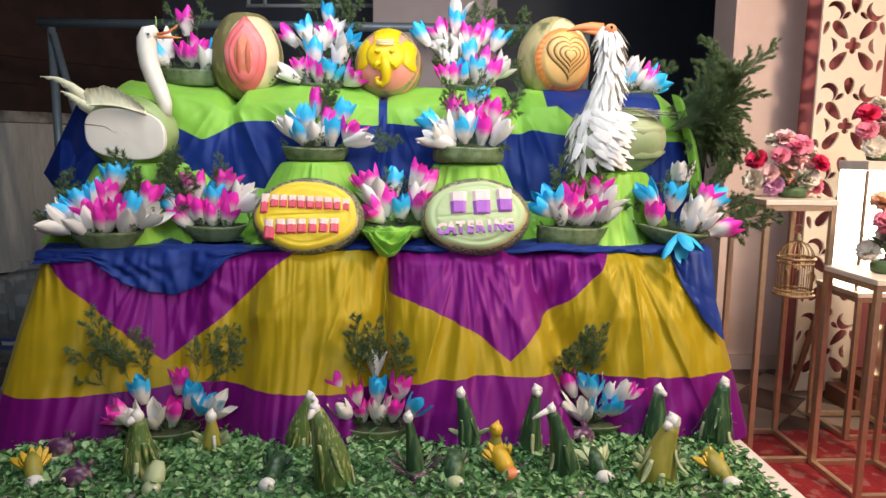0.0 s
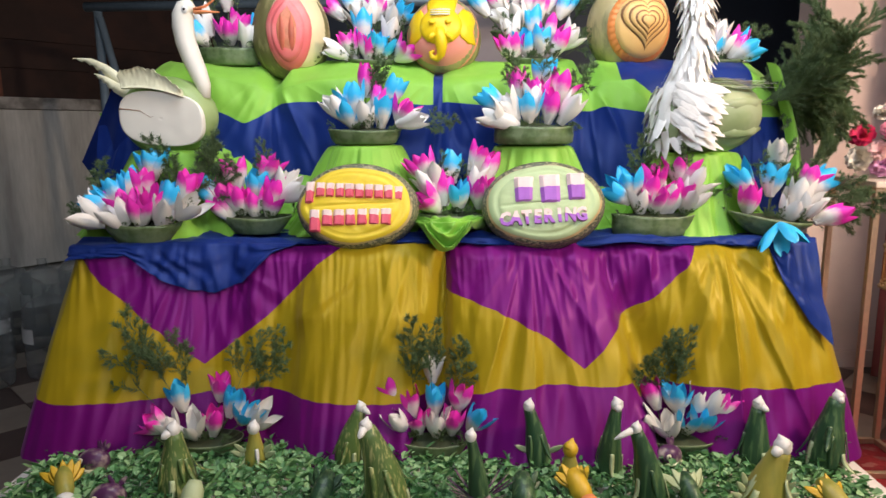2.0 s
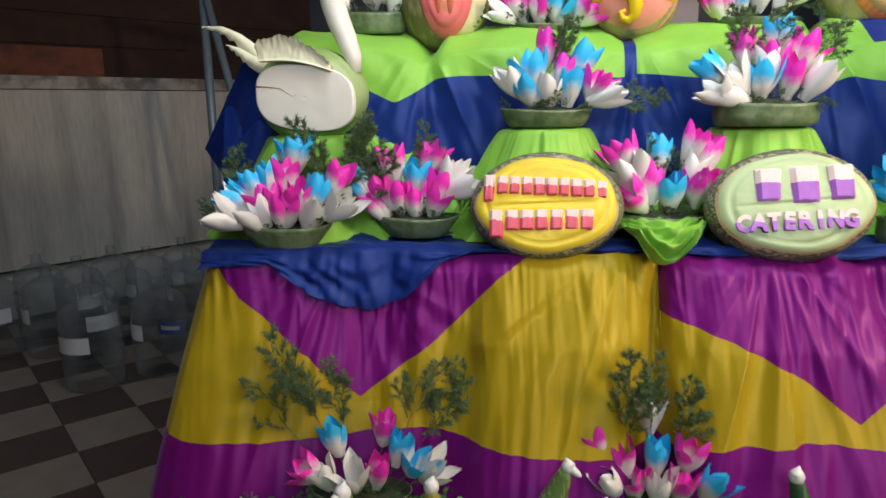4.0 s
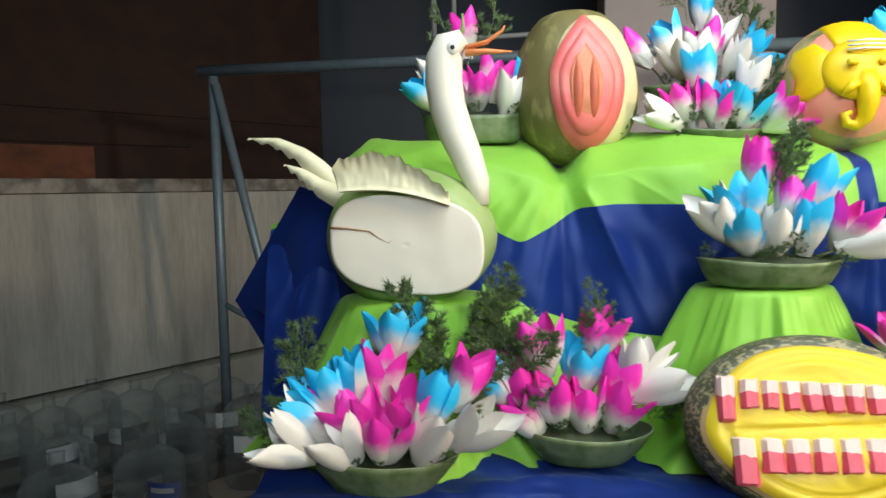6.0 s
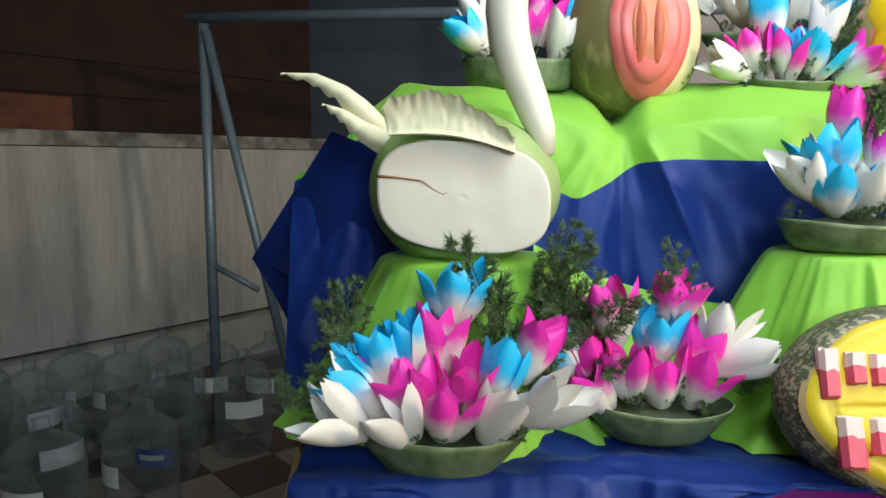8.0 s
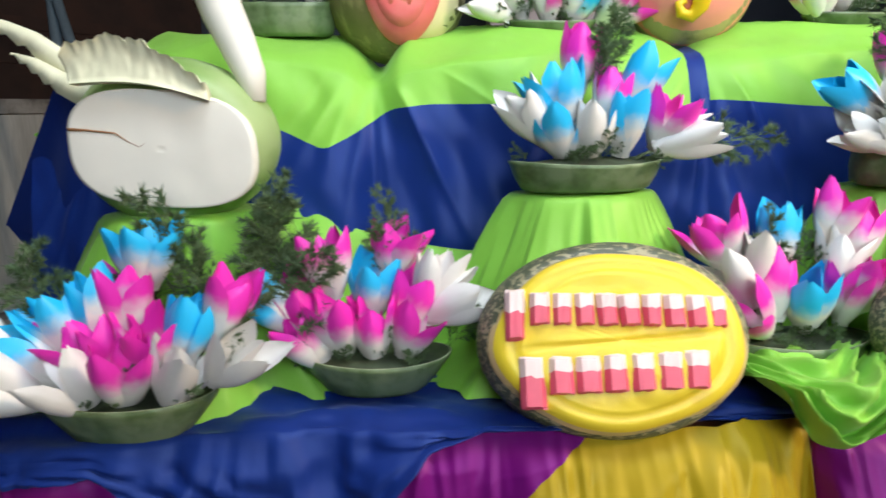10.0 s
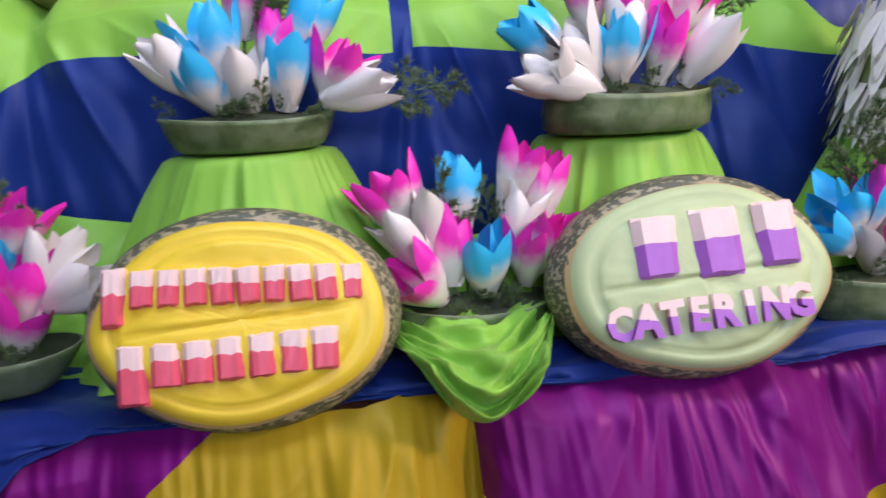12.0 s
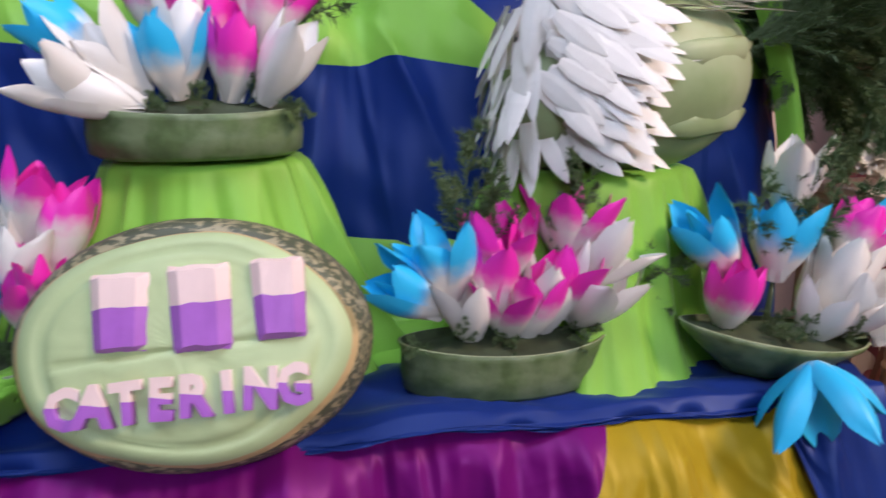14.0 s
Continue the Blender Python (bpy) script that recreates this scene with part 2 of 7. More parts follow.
M_TILED = material("dark_brown_tile", (0.075, 0.045, 0.04), 0.4, 0.25, 9, 0.05)
M_TILEL = material("beige_tile", (0.27, 0.22, 0.18), 0.4, 0.2, 9, 0.05)
M_GROUT = material("tile_grout", (0.14, 0.12, 0.10), 0.9, 0.2, 40)
M_CARPET = material("red_patterned_carpet", (0.29, 0.016, 0.022), 0.95, 0.35, 60, 0.5, second=(0.36, 0.13, 0.11), spots=0.8, spot_scale=17, low=0.53, high=0.60)
M_LATTICE = material("cream_lattice_board", (0.78, 0.66, 0.52), 0.6, 0.06, 20)
M_MAROON = material("maroon_curtain", (0.30, 0.085, 0.085), 0.8, 0.2, 12)
M_WHITEBOARD = material("white_table_edge", (0.74, 0.68, 0.62), 0.5, 0.08, 20)
M_WOOD = material("brown_plinth_wood", (0.22, 0.09, 0.055), 0.5, 0.25, 12)
M_JAR = material("clear_water_jar", (0.32, 0.34, 0.35), 0.08, 0.05, 10)
_jt = M_JAR.node_tree
_lw, _mx, _tr, _mr = [_jt.nodes.new(k) for k in ("ShaderNodeLayerWeight", "ShaderNodeMixShader", "ShaderNodeBsdfTransparent", "ShaderNodeMapRange")]
_lw.inputs[0].default_value = 0.35
_mr.inputs[3].default_value, _mr.inputs[4].default_value = 0.02, 0.66
_tr.inputs[0].default_value = (0.93, 0.95, 0.95, 1)
_jt.links.new(_lw.outputs["Facing"], _mr.inputs[0])
_jt.links.new(_mr.outputs[0], _mx.inputs[0])
_jt.links.new(_tr.outputs[0], _mx.inputs[1])
_jt.links.new(_jt.nodes["Principled BSDF"].outputs[0], _mx.inputs[2])
_jt.links.new(_mx.outputs[0], _jt.nodes["Material Output"].inputs[0])
M_LABELW = material("white_label", (0.62, 0.62, 0.62), 0.6, 0.1, 30)
M_LABELB = material("blue_label", (0.02, 0.06, 0.30), 0.5, 0.1, 30)
M_CARP = material("carnation_pink", (0.84, 0.28, 0.40), 0.7, 0.3, 80, 0.5)
M_CARR = material("carnation_red", (0.74, 0.03, 0.13), 0.7, 0.3, 80, 0.5)
M_CARL = material("carnation_blush", (0.88, 0.58, 0.58), 0.7, 0.2, 80, 0.5)
M_CARO = material("carnation_peach", (0.88, 0.55, 0.36), 0.7, 0.2, 80, 0.5)
M_CARW = material("carnation_white", (0.80, 0.74, 0.64), 0.7, 0.15, 80, 0.5)
M_CARV = material("carnation_mauve", (0.72, 0.38, 0.62), 0.7, 0.2, 80, 0.5)
M_PLASTIC = material("plastic_leaf", (0.07, 0.13, 0.05), 0.5, 0.2, 30)
M_GLOW = bpy.data.materials.new("lit_lantern_panel")
M_GLOW.use_nodes = True
_e = M_GLOW.node_tree.nodes["Principled BSDF"]
_e.inputs["Base Color"].default_value = (0.9, 0.85, 0.75, 1)
_e.inputs["Emission Color"].default_value, _e.inputs["Emission Strength"].default_value = (1.0, 0.86, 0.66, 1), 5.0


# ---- mesh helpers ----
def finish(name, verts, faces, mats, index=None, parent=None, label="", smooth=True, uvs=None):
    me = bpy.data.meshes.new(name)
    me.from_pydata(verts, [], faces)
    for m in mats if isinstance(mats, (list, tuple)) else [mats]:
        me.materials.append(m)
    if index is not None:
        me.polygons.foreach_set("material_index", index)
    if smooth:
        me.polygons.foreach_set("use_smooth", [True] * len(me.polygons))
    if uvs is not None:
        lay = me.uv_layers.new(name="UVMap")
        vi = np.empty(len(me.loops), dtype=np.int32)
        me.loops.foreach_get("vertex_index", vi)
        lay.data.foreach_set("uv", np.array(uvs, dtype=np.float32)[vi].ravel())
    me.update()
    ob = new(name, me)
    if parent is not None:
        ob.parent = parent
    if label:
        ob["label"] = label
    return ob


def part(name, bm, mat, parent=None, label="", smooth=True):
    me = bpy.data.meshes.new(name)
    bm.normal_update()
    bm.to_mesh(me)
    bm.free()
    for m in mat if isinstance(mat, (list, tuple)) else [mat]:
        me.materials.append(m)
    if smooth:
        me.polygons.foreach_set("use_smooth", [True] * len(me.polygons))
    ob = new(name, me)
    if parent is not None:
        ob.parent = parent
    if label:
        ob["label"] = label
    return ob


def empty(name, m, label, category, group="", kind=""):
    ob = new(name)
    ob.empty_display_size = 0.05
    ob.matrix_world = m
    return tagged(ob, label, category, group, kind)


def box(bm, lo, hi, mi=0, bev=0.0):
    vs = [bm.verts.new((x, y, z)) for x in (lo[0], hi[0]) for y in (lo[1], hi[1]) for z in (lo[2], hi[2])]
    fs = [bm.faces.new([vs[i] for i in q]) for q in ((0, 1, 3, 2), (4, 6, 7, 5), (0, 4, 5, 1), (2, 3, 7, 6), (0, 2, 6, 4), (1, 5, 7, 3))]
    for f in fs:
        f.material_index = mi
    if bev:
        es = list({e for f in fs for e in f.edges})
        bmesh.ops.bevel(bm, geom=es, offset=bev, segments=2, affect="EDGES", profile=0.5)
    return vs


def boxob(name, lo, hi, mat, parent=None, label="", bev=0.0):
    bm = bmesh.new()
    box(bm, lo, hi, 0, bev)
    return part(name, bm, mat, parent, label, smooth=False)


def bar(bm, a, b, w, d=None, mi=0):
    """A square bar from a to b."""
    a, b = Vector(a), Vector(b)
    d = d or w
    z = (b - a).normalized()
    x = z.cross(Vector((0, 1, 0)) if abs(z.y) < 0.9 else Vector((1, 0, 0))).normalized()
    y = z.cross(x)
    r = [[bm.verts.new(p + x * sx * w / 2 + y * sy * d / 2) for sx, sy in ((-1, -1), (1, -1), (1, 1), (-1, 1))] for p in (a, b)]
    fs = [bm.faces.new((r[0][i], r[0][(i + 1) % 4], r[1][(i + 1) % 4], r[1][i])) for i in range(4)]
    fs += [bm.faces.new(r[0][::-1]), bm.faces.new(r[1])]
    for f in fs:
        f.material_index = mi


def tube(bm, pts, radii, n=8, mi=0, flat=(1, 1), cap=True):
    """A round tube along pts; flat squeezes it across its two side axes."""
    pts = [Vector(p) for p in pts]
    if not isinstance(radii, (list, tuple)):
        radii = [radii] * len(pts)
    rings = []
    up = None
    for i, p in enumerate(pts):
        t = (pts[min(i + 1, len(pts) - 1)] - pts[max(i - 1, 0)]).normalized()
        if up is None:
            up = t.orthogonal().normalized() if abs(t.y) > 0.9 else (Vector((0, 1, 0)) - t * t.y).normalized()
        up = (up - t * up.dot(t)).normalized()
        sd = t.cross(up)
        rings.append([bm.verts.new(p + (sd * math.cos(a) * flat[0] + up * math.sin(a) * flat[1]) * radii[i]) for a in (2 * math.pi * k / n for k in range(n))])
    fs = []
    for r, q in zip(rings, rings[1:]):
        fs += [bm.faces.new((r[k], r[(k + 1) % n], q[(k + 1) % n], q[k])) for k in range(n)]
    if cap:
        fs += [bm.faces.new(rings[0][::-1]), bm.faces.new(rings[-1])]
    for f in fs:
        f.material_index = mi
    return rings


def ball(bm, c, r, mi=0, n=12, rings=8, rot=None):
    """An ellipsoid with half axes r."""
    rot = rot or Matrix.Identity(3)
    c = Vector(c)
    r = (r, r, r) if not isinstance(r, (list, tuple)) else r
    top = bm.verts.new(c + rot @ Vector((0, 0, r[2])))
    bot = bm.verts.new(c + rot @ Vector((0, 0, -r[2])))
    rows = []
    for i in range(1, rings):
        a = math.pi * i / rings
        rows.append([bm.verts.new(c + rot @ Vector((r[0] * math.sin(a) * math.cos(b), r[1] * math.sin(a) * math.sin(b), r[2] * math.cos(a)))) for b in (2 * math.pi * k / n for k in range(n))])
    fs = [bm.faces.new((top, rows[0][k], rows[0][(k + 1) % n])) for k in range(n)]
    fs += [bm.faces.new((bot, rows[-1][(k + 1) % n], rows[-1][k])) for k in range(n)]
    for a, b in zip(rows, rows[1:]):
        fs += [bm.faces.new((a[k], b[k], b[(k + 1) % n], a[(k + 1) % n])) for k in range(n)]
    for f in fs:
        f.material_index = mi


def lathe(bm, prof, n=24, mi=0, wob=0.0, ribs=0):
    """A turned shape about z from (radius, height) pairs, closed at both ends."""
    rows = []
    for r, z in prof:
        rows.append([bm.verts.new((r * (1 + wob * math.cos(ribs * a)) * math.cos(a), r * (1 + wob * math.cos(ribs * a)) * math.sin(a), z)) for a in (2 * math.pi * k / n for k in range(n))])
    fs = []
    for a, b in zip(rows, rows[1:]):
        fs += [bm.faces.new((a[k], a[(k + 1) % n], b[(k + 1) % n], b[k])) for k in range(n)]
    fs += [bm.faces.new(rows[0][::-1]), bm.faces.new(rows[-1])]
    for f in fs:
        f.material_index = mi
    return rows


def lerp_curve(pts, x):
    """Straight-line interpolation through (x, value) pairs."""
    if x <= pts[0][0]:
        return pts[0][1]
    for (a, u), (b, v) in zip(pts, pts[1:]):
        if x <= b:
            return u + (v - u) * (x - a) / (b - a)
    return pts[-1][1]


def bumps(x, y=0.0, z=0.0):
    return noise.noise(Vector((x, y, z)))


# ---- the hall: floor, walls, ceiling ----
floor = tagged(boxob("floor", (-7, -3.5, -0.12), (6, 8, -0.006), M_GROUT), "checkered dark brown and beige tiled floor", "floor", kind="structure")
A_T = math.radians(-44)
TS = 0.30


def tile_floor():
    near, far = [], ([], [])
    ca, sa = math.cos(A_T), math.sin(A_T)
    mesh = {}
    for k, m in enumerate((M_TILED, M_TILEL)):
        bm = bmesh.new()
        h = TS / 2 - 0.002
        box(bm, (-h, -h, -0.006), (h, h, 0.0))
        me = bpy.data.meshes.new("tile")
        bm.to_mesh(me)
        bm.free()
        me.materials.append(m)
        mesh[k] = me
    bmf = [bmesh.new(), bmesh.new()]
    for i in range(-30, 31):
        for j in range(-30, 31):
            u, v = i * TS, j * TS
            x, y = -2.25 + ca * (u + TS / 2) - sa * (v + TS / 2), 2.91 + sa * (u + TS / 2) + ca * (v + TS / 2)
            if not (-6.9 < x < 5.8 and -3.3 < y < 7.8):
                continue
            k = (i + j) % 2
            seen = (-3.6 < x < -1.2 and 1.9 < y < 4.2) or (1.2 < x < 2.8 and 2.6 < y < 4.1)
            if seen and len(near) < 150:
                ob = new("tile", mesh[k])
                ob.matrix_world = pose(x, y, 0, 0, 0, math.degrees(A_T))
                ob.parent = floor
                near.append(ob)
            else:
                h = TS / 2 - 0.002
                bm = bmf[k]
                vs = [bm.verts.new((x + ca * p - sa * q, y + sa * p + ca * q, 0)) for p, q in ((-h, -h), (h, -h), (h, h), (-h, h))]
                bm.faces.new(vs)
    for k in (0, 1):
        ob = part("distant_tiles", bmf[k], (M_TILED, M_TILEL)[k], floor, smooth=False)
        ob["kind"] = "stuff"


tagged(boxob("ceiling", (-7, -3.5, 3.3), (6, 8, 3.45), M_CEIL), "dark shed ceiling", "ceiling", kind="structure")
tagged(boxob("wall_south", (-7, -3.62, 0), (6, -3.5, 3.3), M_PLAIN), "plain plastered hall wall", "wall", kind="structure")
tagged(boxob("wall_west", (-7.12, -3.5, 0), (-7, 8, 3.3), M_PLAIN), "plain plastered hall wall", "wall", kind="structure")
tagged(boxob("wall_east", (6, -3.5, 0), (6.12, 8, 3.3), M_PLAIN), "plain plastered hall wall", "wall", kind="structure")
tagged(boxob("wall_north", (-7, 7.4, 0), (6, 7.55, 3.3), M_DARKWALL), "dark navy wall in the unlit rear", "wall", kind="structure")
pink = tagged(boxob("wall_pink", (1.70, 3.92, 0), (6, 4.2, 3.3), M_PINKWALL), "pinkish cream plastered wall", "wall", kind="structure")
tagged(boxob("wall_pink_skirting", (1.69, 3.895, 0), (6, 3.917, 0.09), M_PINKWALL), "low plaster skirting under the pink wall", "skirting", kind="structure")
tagged(boxob("wall_pillar", (-0.40, 5.2, 0), (0.51, 5.55, 3.3), M_GREYCOL, bev=0.01), "square grey plastered pillar", "pillar", kind="structure")

# the compound wall and the boards over it
F0, F1 = Vector((-4.9, 3.15, 0)), Vector((-2.2, 6.95, 0))
fd = (F1 - F0).normalized()
fn = Vector((fd.y, -fd.x, 0))


def slab(name, a, b, z0, z1, t0, t1, mat, parent=None, label="", bev=0.0):
    """A slab along the line of the compound wall, between two offsets from it."""
    bm = bmesh.new()
    L = (b - a).length
    box(bm, (0, t0, z0), (L, t1, z1), 0, bev)
    ob = part(name, bm, mat, parent, label, smooth=False)
    ang = math.atan2((b - a).y, (b - a).x)
    if parent is None:
        ob.matrix_world = Matrix.Translation(a) @ Matrix.Rotation(ang, 4, "Z")
    return ob


fence = tagged(slab("compound_wall", F0, F1, 0.30, 1.46, 0.0, 0.14, M_FENCE), "weathered whitewashed boundary wall with stains", "wall", kind="structure")
slab("coping", F0, F1, 1.463, 1.55, -0.025, 0.165, M_FENCETOP, fence, "grimy grey coping", 0.006)
slab("plinth", F0, F1, 0.0, 0.275, -0.10, 0.14, M_FENCE, fence, "stained lower plinth")
boards = tagged(slab("board_screen", F0 - fn * 0.5, F1 - fn * 0.5, 1.3, 3.3, 0.0, 0.05, M_BOARD), "rusty brown boarding above the wall, its shade put into the colour", "wall", kind="structure")
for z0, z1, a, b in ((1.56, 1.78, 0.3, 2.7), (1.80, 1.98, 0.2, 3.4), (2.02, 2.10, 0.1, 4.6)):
    # lowest board takes the lit colour, the upper ones the shaded colour
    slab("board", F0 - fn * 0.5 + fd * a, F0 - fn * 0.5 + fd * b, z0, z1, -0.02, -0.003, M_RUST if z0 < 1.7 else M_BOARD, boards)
    o = [c for c in boards.children][-1]
    o.matrix_basis = Matrix.Translation((a, 0, 0))

carpet = tagged(boxob("carpet", (1.0, 0.2, 0.0), (4.2, 2.98, 0.008), M_CARPET), "red carpet with a pale floral pattern", "carpet", kind="structure")


# ---- pipe frame behind the table ----
def pipe_frame():
    e = empty("pipe_frame", pose(0, 0, 0), "blue-grey painted steel pipe trestle standing on the floor", "frame")
    for name, a, b, r in (("post", (-2.50, 4.8, 0), (-2.49, 4.8, 2.06), 0.027), ("brace", (-2.02, 4.75, 0.0), (-2.47, 4.78, 2.02), 0.024), ("crossbar", (-2.49, 4.8, 0.84), (-2.24, 4.77, 0.72), 0.016), ("top_rail", (-2.57, 4.8, 2.09), (1.1, 4.7, 2.09), 0.03), ("post", (1.05, 4.7, 0), (1.05, 4.7, 2.06), 0.027)):
        bm = bmesh.new()
        tube(bm, [a, b], r, 12)
        part(name, bm, M_PIPE, e)
    return e


pipe_frame()


def ceiling_pipe():
    e = empty("ceiling_pipe", pose(-1.41, 5.73, 2.40), "thin grey conduit frame hanging from the ceiling", "pipe")
    for name, a, b in (("drop_pipe", (0, 0, 0), (0, 0, 0.90)), ("cross_pipe", (-0.02, 0, 0.0), (0.98, 0.0, 0.02)), ("drop_pipe", (0.13, 0.0, 0.0), (0.13, 0.0, 0.90))):
        bm = bmesh.new()
        tube(bm, [a, b], 0.016, 10)
        part(name, bm, M_CONDUIT, e)


ceiling_pipe()


# ---- tables ----
def low_table():
    e = empty("low_table", pose(0, 0, 0), "low white-edged display table strewn with cut green leaves", "table")
    boxob("tabletop", (-1.315, 1.05, 0.355), (0.925, 2.32, 0.40), M_WHITEBOARD, e, "", 0.004)
    for x in (-1.26, 0.87):
        for y in (1.12, 2.26):
            boxob("leg", (x - 0.025, y - 0.025, 0), (x + 0.025, y + 0.025, 0.3545), M_PIPE, e)


def main_table():
    e = empty("display_table", pose(0, 0, 0), "long table hidden under satin drapes", "table")
    boxob("tabletop", (-1.22, 2.335, 0.90), (0.83, 3.0, 0.93), M_WOOD, e)
    for x in (-1.15, 0.76):
        for y in (2.40, 2.94):
            boxob("leg", (x - 0.025, y - 0.025, 0), (x + 0.025, y + 0.025, 0.899), M_PIPE, e)


low_table()
main_table()

BLUE1 = [(-1.45, 0.86), (-1.37, 0.876), (-1.29, 0.926), (-1.133, 0.934), (-1.018, 0.858), (-0.93, 0.828), (-0.874, 0.821), (-0.789, 0.857), (-0.707, 0.941), (-0.637, 0.966), (-0.5, 1.1)]
BAND = [(-1.37, 0.569), (-1.231, 0.545), (-0.897, 0.546), (-0.696, 0.566), (-0.525, 0.554), (-0.354, 0.548), (-0.192, 0.551), (-0.114, 0.573), (-0.045, 0.588), (0.13, 0.602), (0.322, 0.601), (0.34, 0.559), (0.408, 0.577), (0.533, 0.591), (0.932, 0.588)]
V1 = [(-1.282, 0.95), (-1.2, 0.855), (-1.05, 0.735), (-0.888, 0.621), (-0.72, 0.76), (-0.58, 0.905), (-0.501, 0.96)]
V2 = [(-0.188, 0.825), (-0.1, 0.805), (-0.041, 0.787), (0.099, 0.713), (0.193, 0.641), (0.286, 0.724), (0.42, 0.80), (0.525, 0.89), (0.62, 0.985)]
BLUE2 = [(0.755, 0.97), (0.779, 0.85), (0.839, 0.75), (0.925, 0.66), (0.96, 0.62)]


def ridge(u):
    """A soft sharp-crested fold, -1 to 1."""
    return 1 - 2 * abs(math.sin(u)) ** 0.8


def crease(x, y=0.0, z=0.0):
    """Narrow pinched ridges with broad hollows between them, about -1 to 1."""
    n = bumps(x, y, z)
    return 1.0 - 3.4 * (math.sqrt(n * n + 0.004) - 0.063)


def fan(s, z, s0, z0, count, seed):
    """Folds that spread out below one gathered point, -1 to 1."""
    a = math.atan2(s - s0, max(0.02, z0 - z))
    return bumps(a * count, seed, 0.5) * 1.2 + 0.55 * ridge(a * count * 1.3 + 2.5 * bumps(a * 3, seed + 3))


def fold(s, v):
    """Depth of the folds of the front drape at s along it and v down it (0 top, 1 hem)."""
    sweep = s + 0.06 * v * math.sin(s * 3.0 + 1)
    calm = min(1, max(0.2, 0.55 + 1.2 * bumps(s * 2.1, 17)))
    z = 1.0 - v * 0.56
    f = 0.044 * bumps(sweep * 3.2, v * 0.9, 5) + 0.022 * bumps(sweep * 7 + 0.8 * v, v * 0.9, 8)
    f += 0.020 * calm * bumps(sweep * 15 + 1.3 * v, v * 0.7, 9) + 0.007 * bumps(sweep * 34 + 2 * v, v * 1.0, 4)
    f = f * (0.30 + 0.8 * v) + 0.005 * bumps(s * 11 + 5 * v, v * 5, 2) * min(1, 4 * v)
    reach = min(1, 2.2 * v) * (1.15 - 0.5 * v)
    f += 0.015 * reach * fan(s, z, -0.27, 1.04, 7.5, 31) * math.exp(-((s + 0.40) / 0.24) ** 4)
    f += 0.018 * reach * fan(s, z, 0.62, 1.02, 6.5, 47) * math.exp(-((s - 0.68) / 0.25) ** 4)
    f += 0.016 * reach * fan(s, z, 0.06, 1.05, 8.0, 53) * math.exp(-((s - 0.06) / 0.17) ** 4)
    f += 0.009 * reach * fan(s, z, -0.95, 1.03, 7.0, 61) * math.exp(-((s + 0.92) / 0.28) ** 4)
    gather = math.exp(-v * 3.0) * min(1, 0.35 + 9 * v)
    f += gather * (0.030 * bumps(s * 8 + v * 1.5, v * 1.2, 4) + 0.013 * crease(s * 10 - v * 1.5, v * 0.9, 6) + 0.0075 * crease(s * 21 + v * 2, v * 1.1, 12) + 0.004 * crease(s * 43 - v * 2, v * 1.4, 15))
    top = min(1, 0.25 + 2.2 * v)
    f += top * (0.100 * math.exp(-((s + 0.43) / 0.20) ** 4) * (1 - 0.30 * v) + 0.080 * math.exp(-((s - 0.66) / 0.16) ** 4) * (1 - 0.35 * v))
    edge = 0.255 + 0.15 * v
    f += top * 0.085 * (1 / (1 + math.exp((s - edge) / 0.008))) * (1 / (1 + math.exp(-(s + 0.12) / 0.03))) * (0.5 + 0.7 * v)
    f -= 0.075 * math.exp(-((s + 0.195) / 0.022) ** 2) * (0.35 + 0.8 * v) + 0.055 * math.exp(-((s - edge - 0.045) / 0.05) ** 2) * min(1, 0.2 + 2 * v) + 0.060 * math.exp(-((s + 0.86) / 0.13) ** 2) * min(1, 1.6 * v) - 0.055 / (1 + math.exp((s + 1.0) / 0.04))
    f -= 0.058 * min(1, 1.6 * v) / (1 + math.exp(-(s + 0.305 - 0.03 * v) / 0.010)) / (1 + math.exp((s + 0.185) / 0.008))
    f += 0.012 * ridge((s - 0.40) * 22 + v * 9) * math.exp(-((s - 0.44) / 0.12) ** 2) * min(1, 2 * v)
    return f


def smooth(a, b, x):
    t = min(1, max(0, (x - a) / (b - a)))
    return t * t * (3 - 2 * t)


def strip_rows(cuts, counts):
    """Heights down a column: each section between two cuts in equal steps."""
    out = []
    for (p, q), n in zip(zip(cuts, cuts[1:]), counts):
        out += [p + (q - p) * k / n for k in range(n)]
    return out + [cuts[-1]]


def pick(name, verts, faces, mat, parent, label=""):
    used = sorted({i for f in faces for i in f})
    ix = {p: q for q, p in enumerate(used)}
    return finish(name, [verts[i] for i in used], [[ix[i] for i in f] for f in faces], mat, None, parent, label)


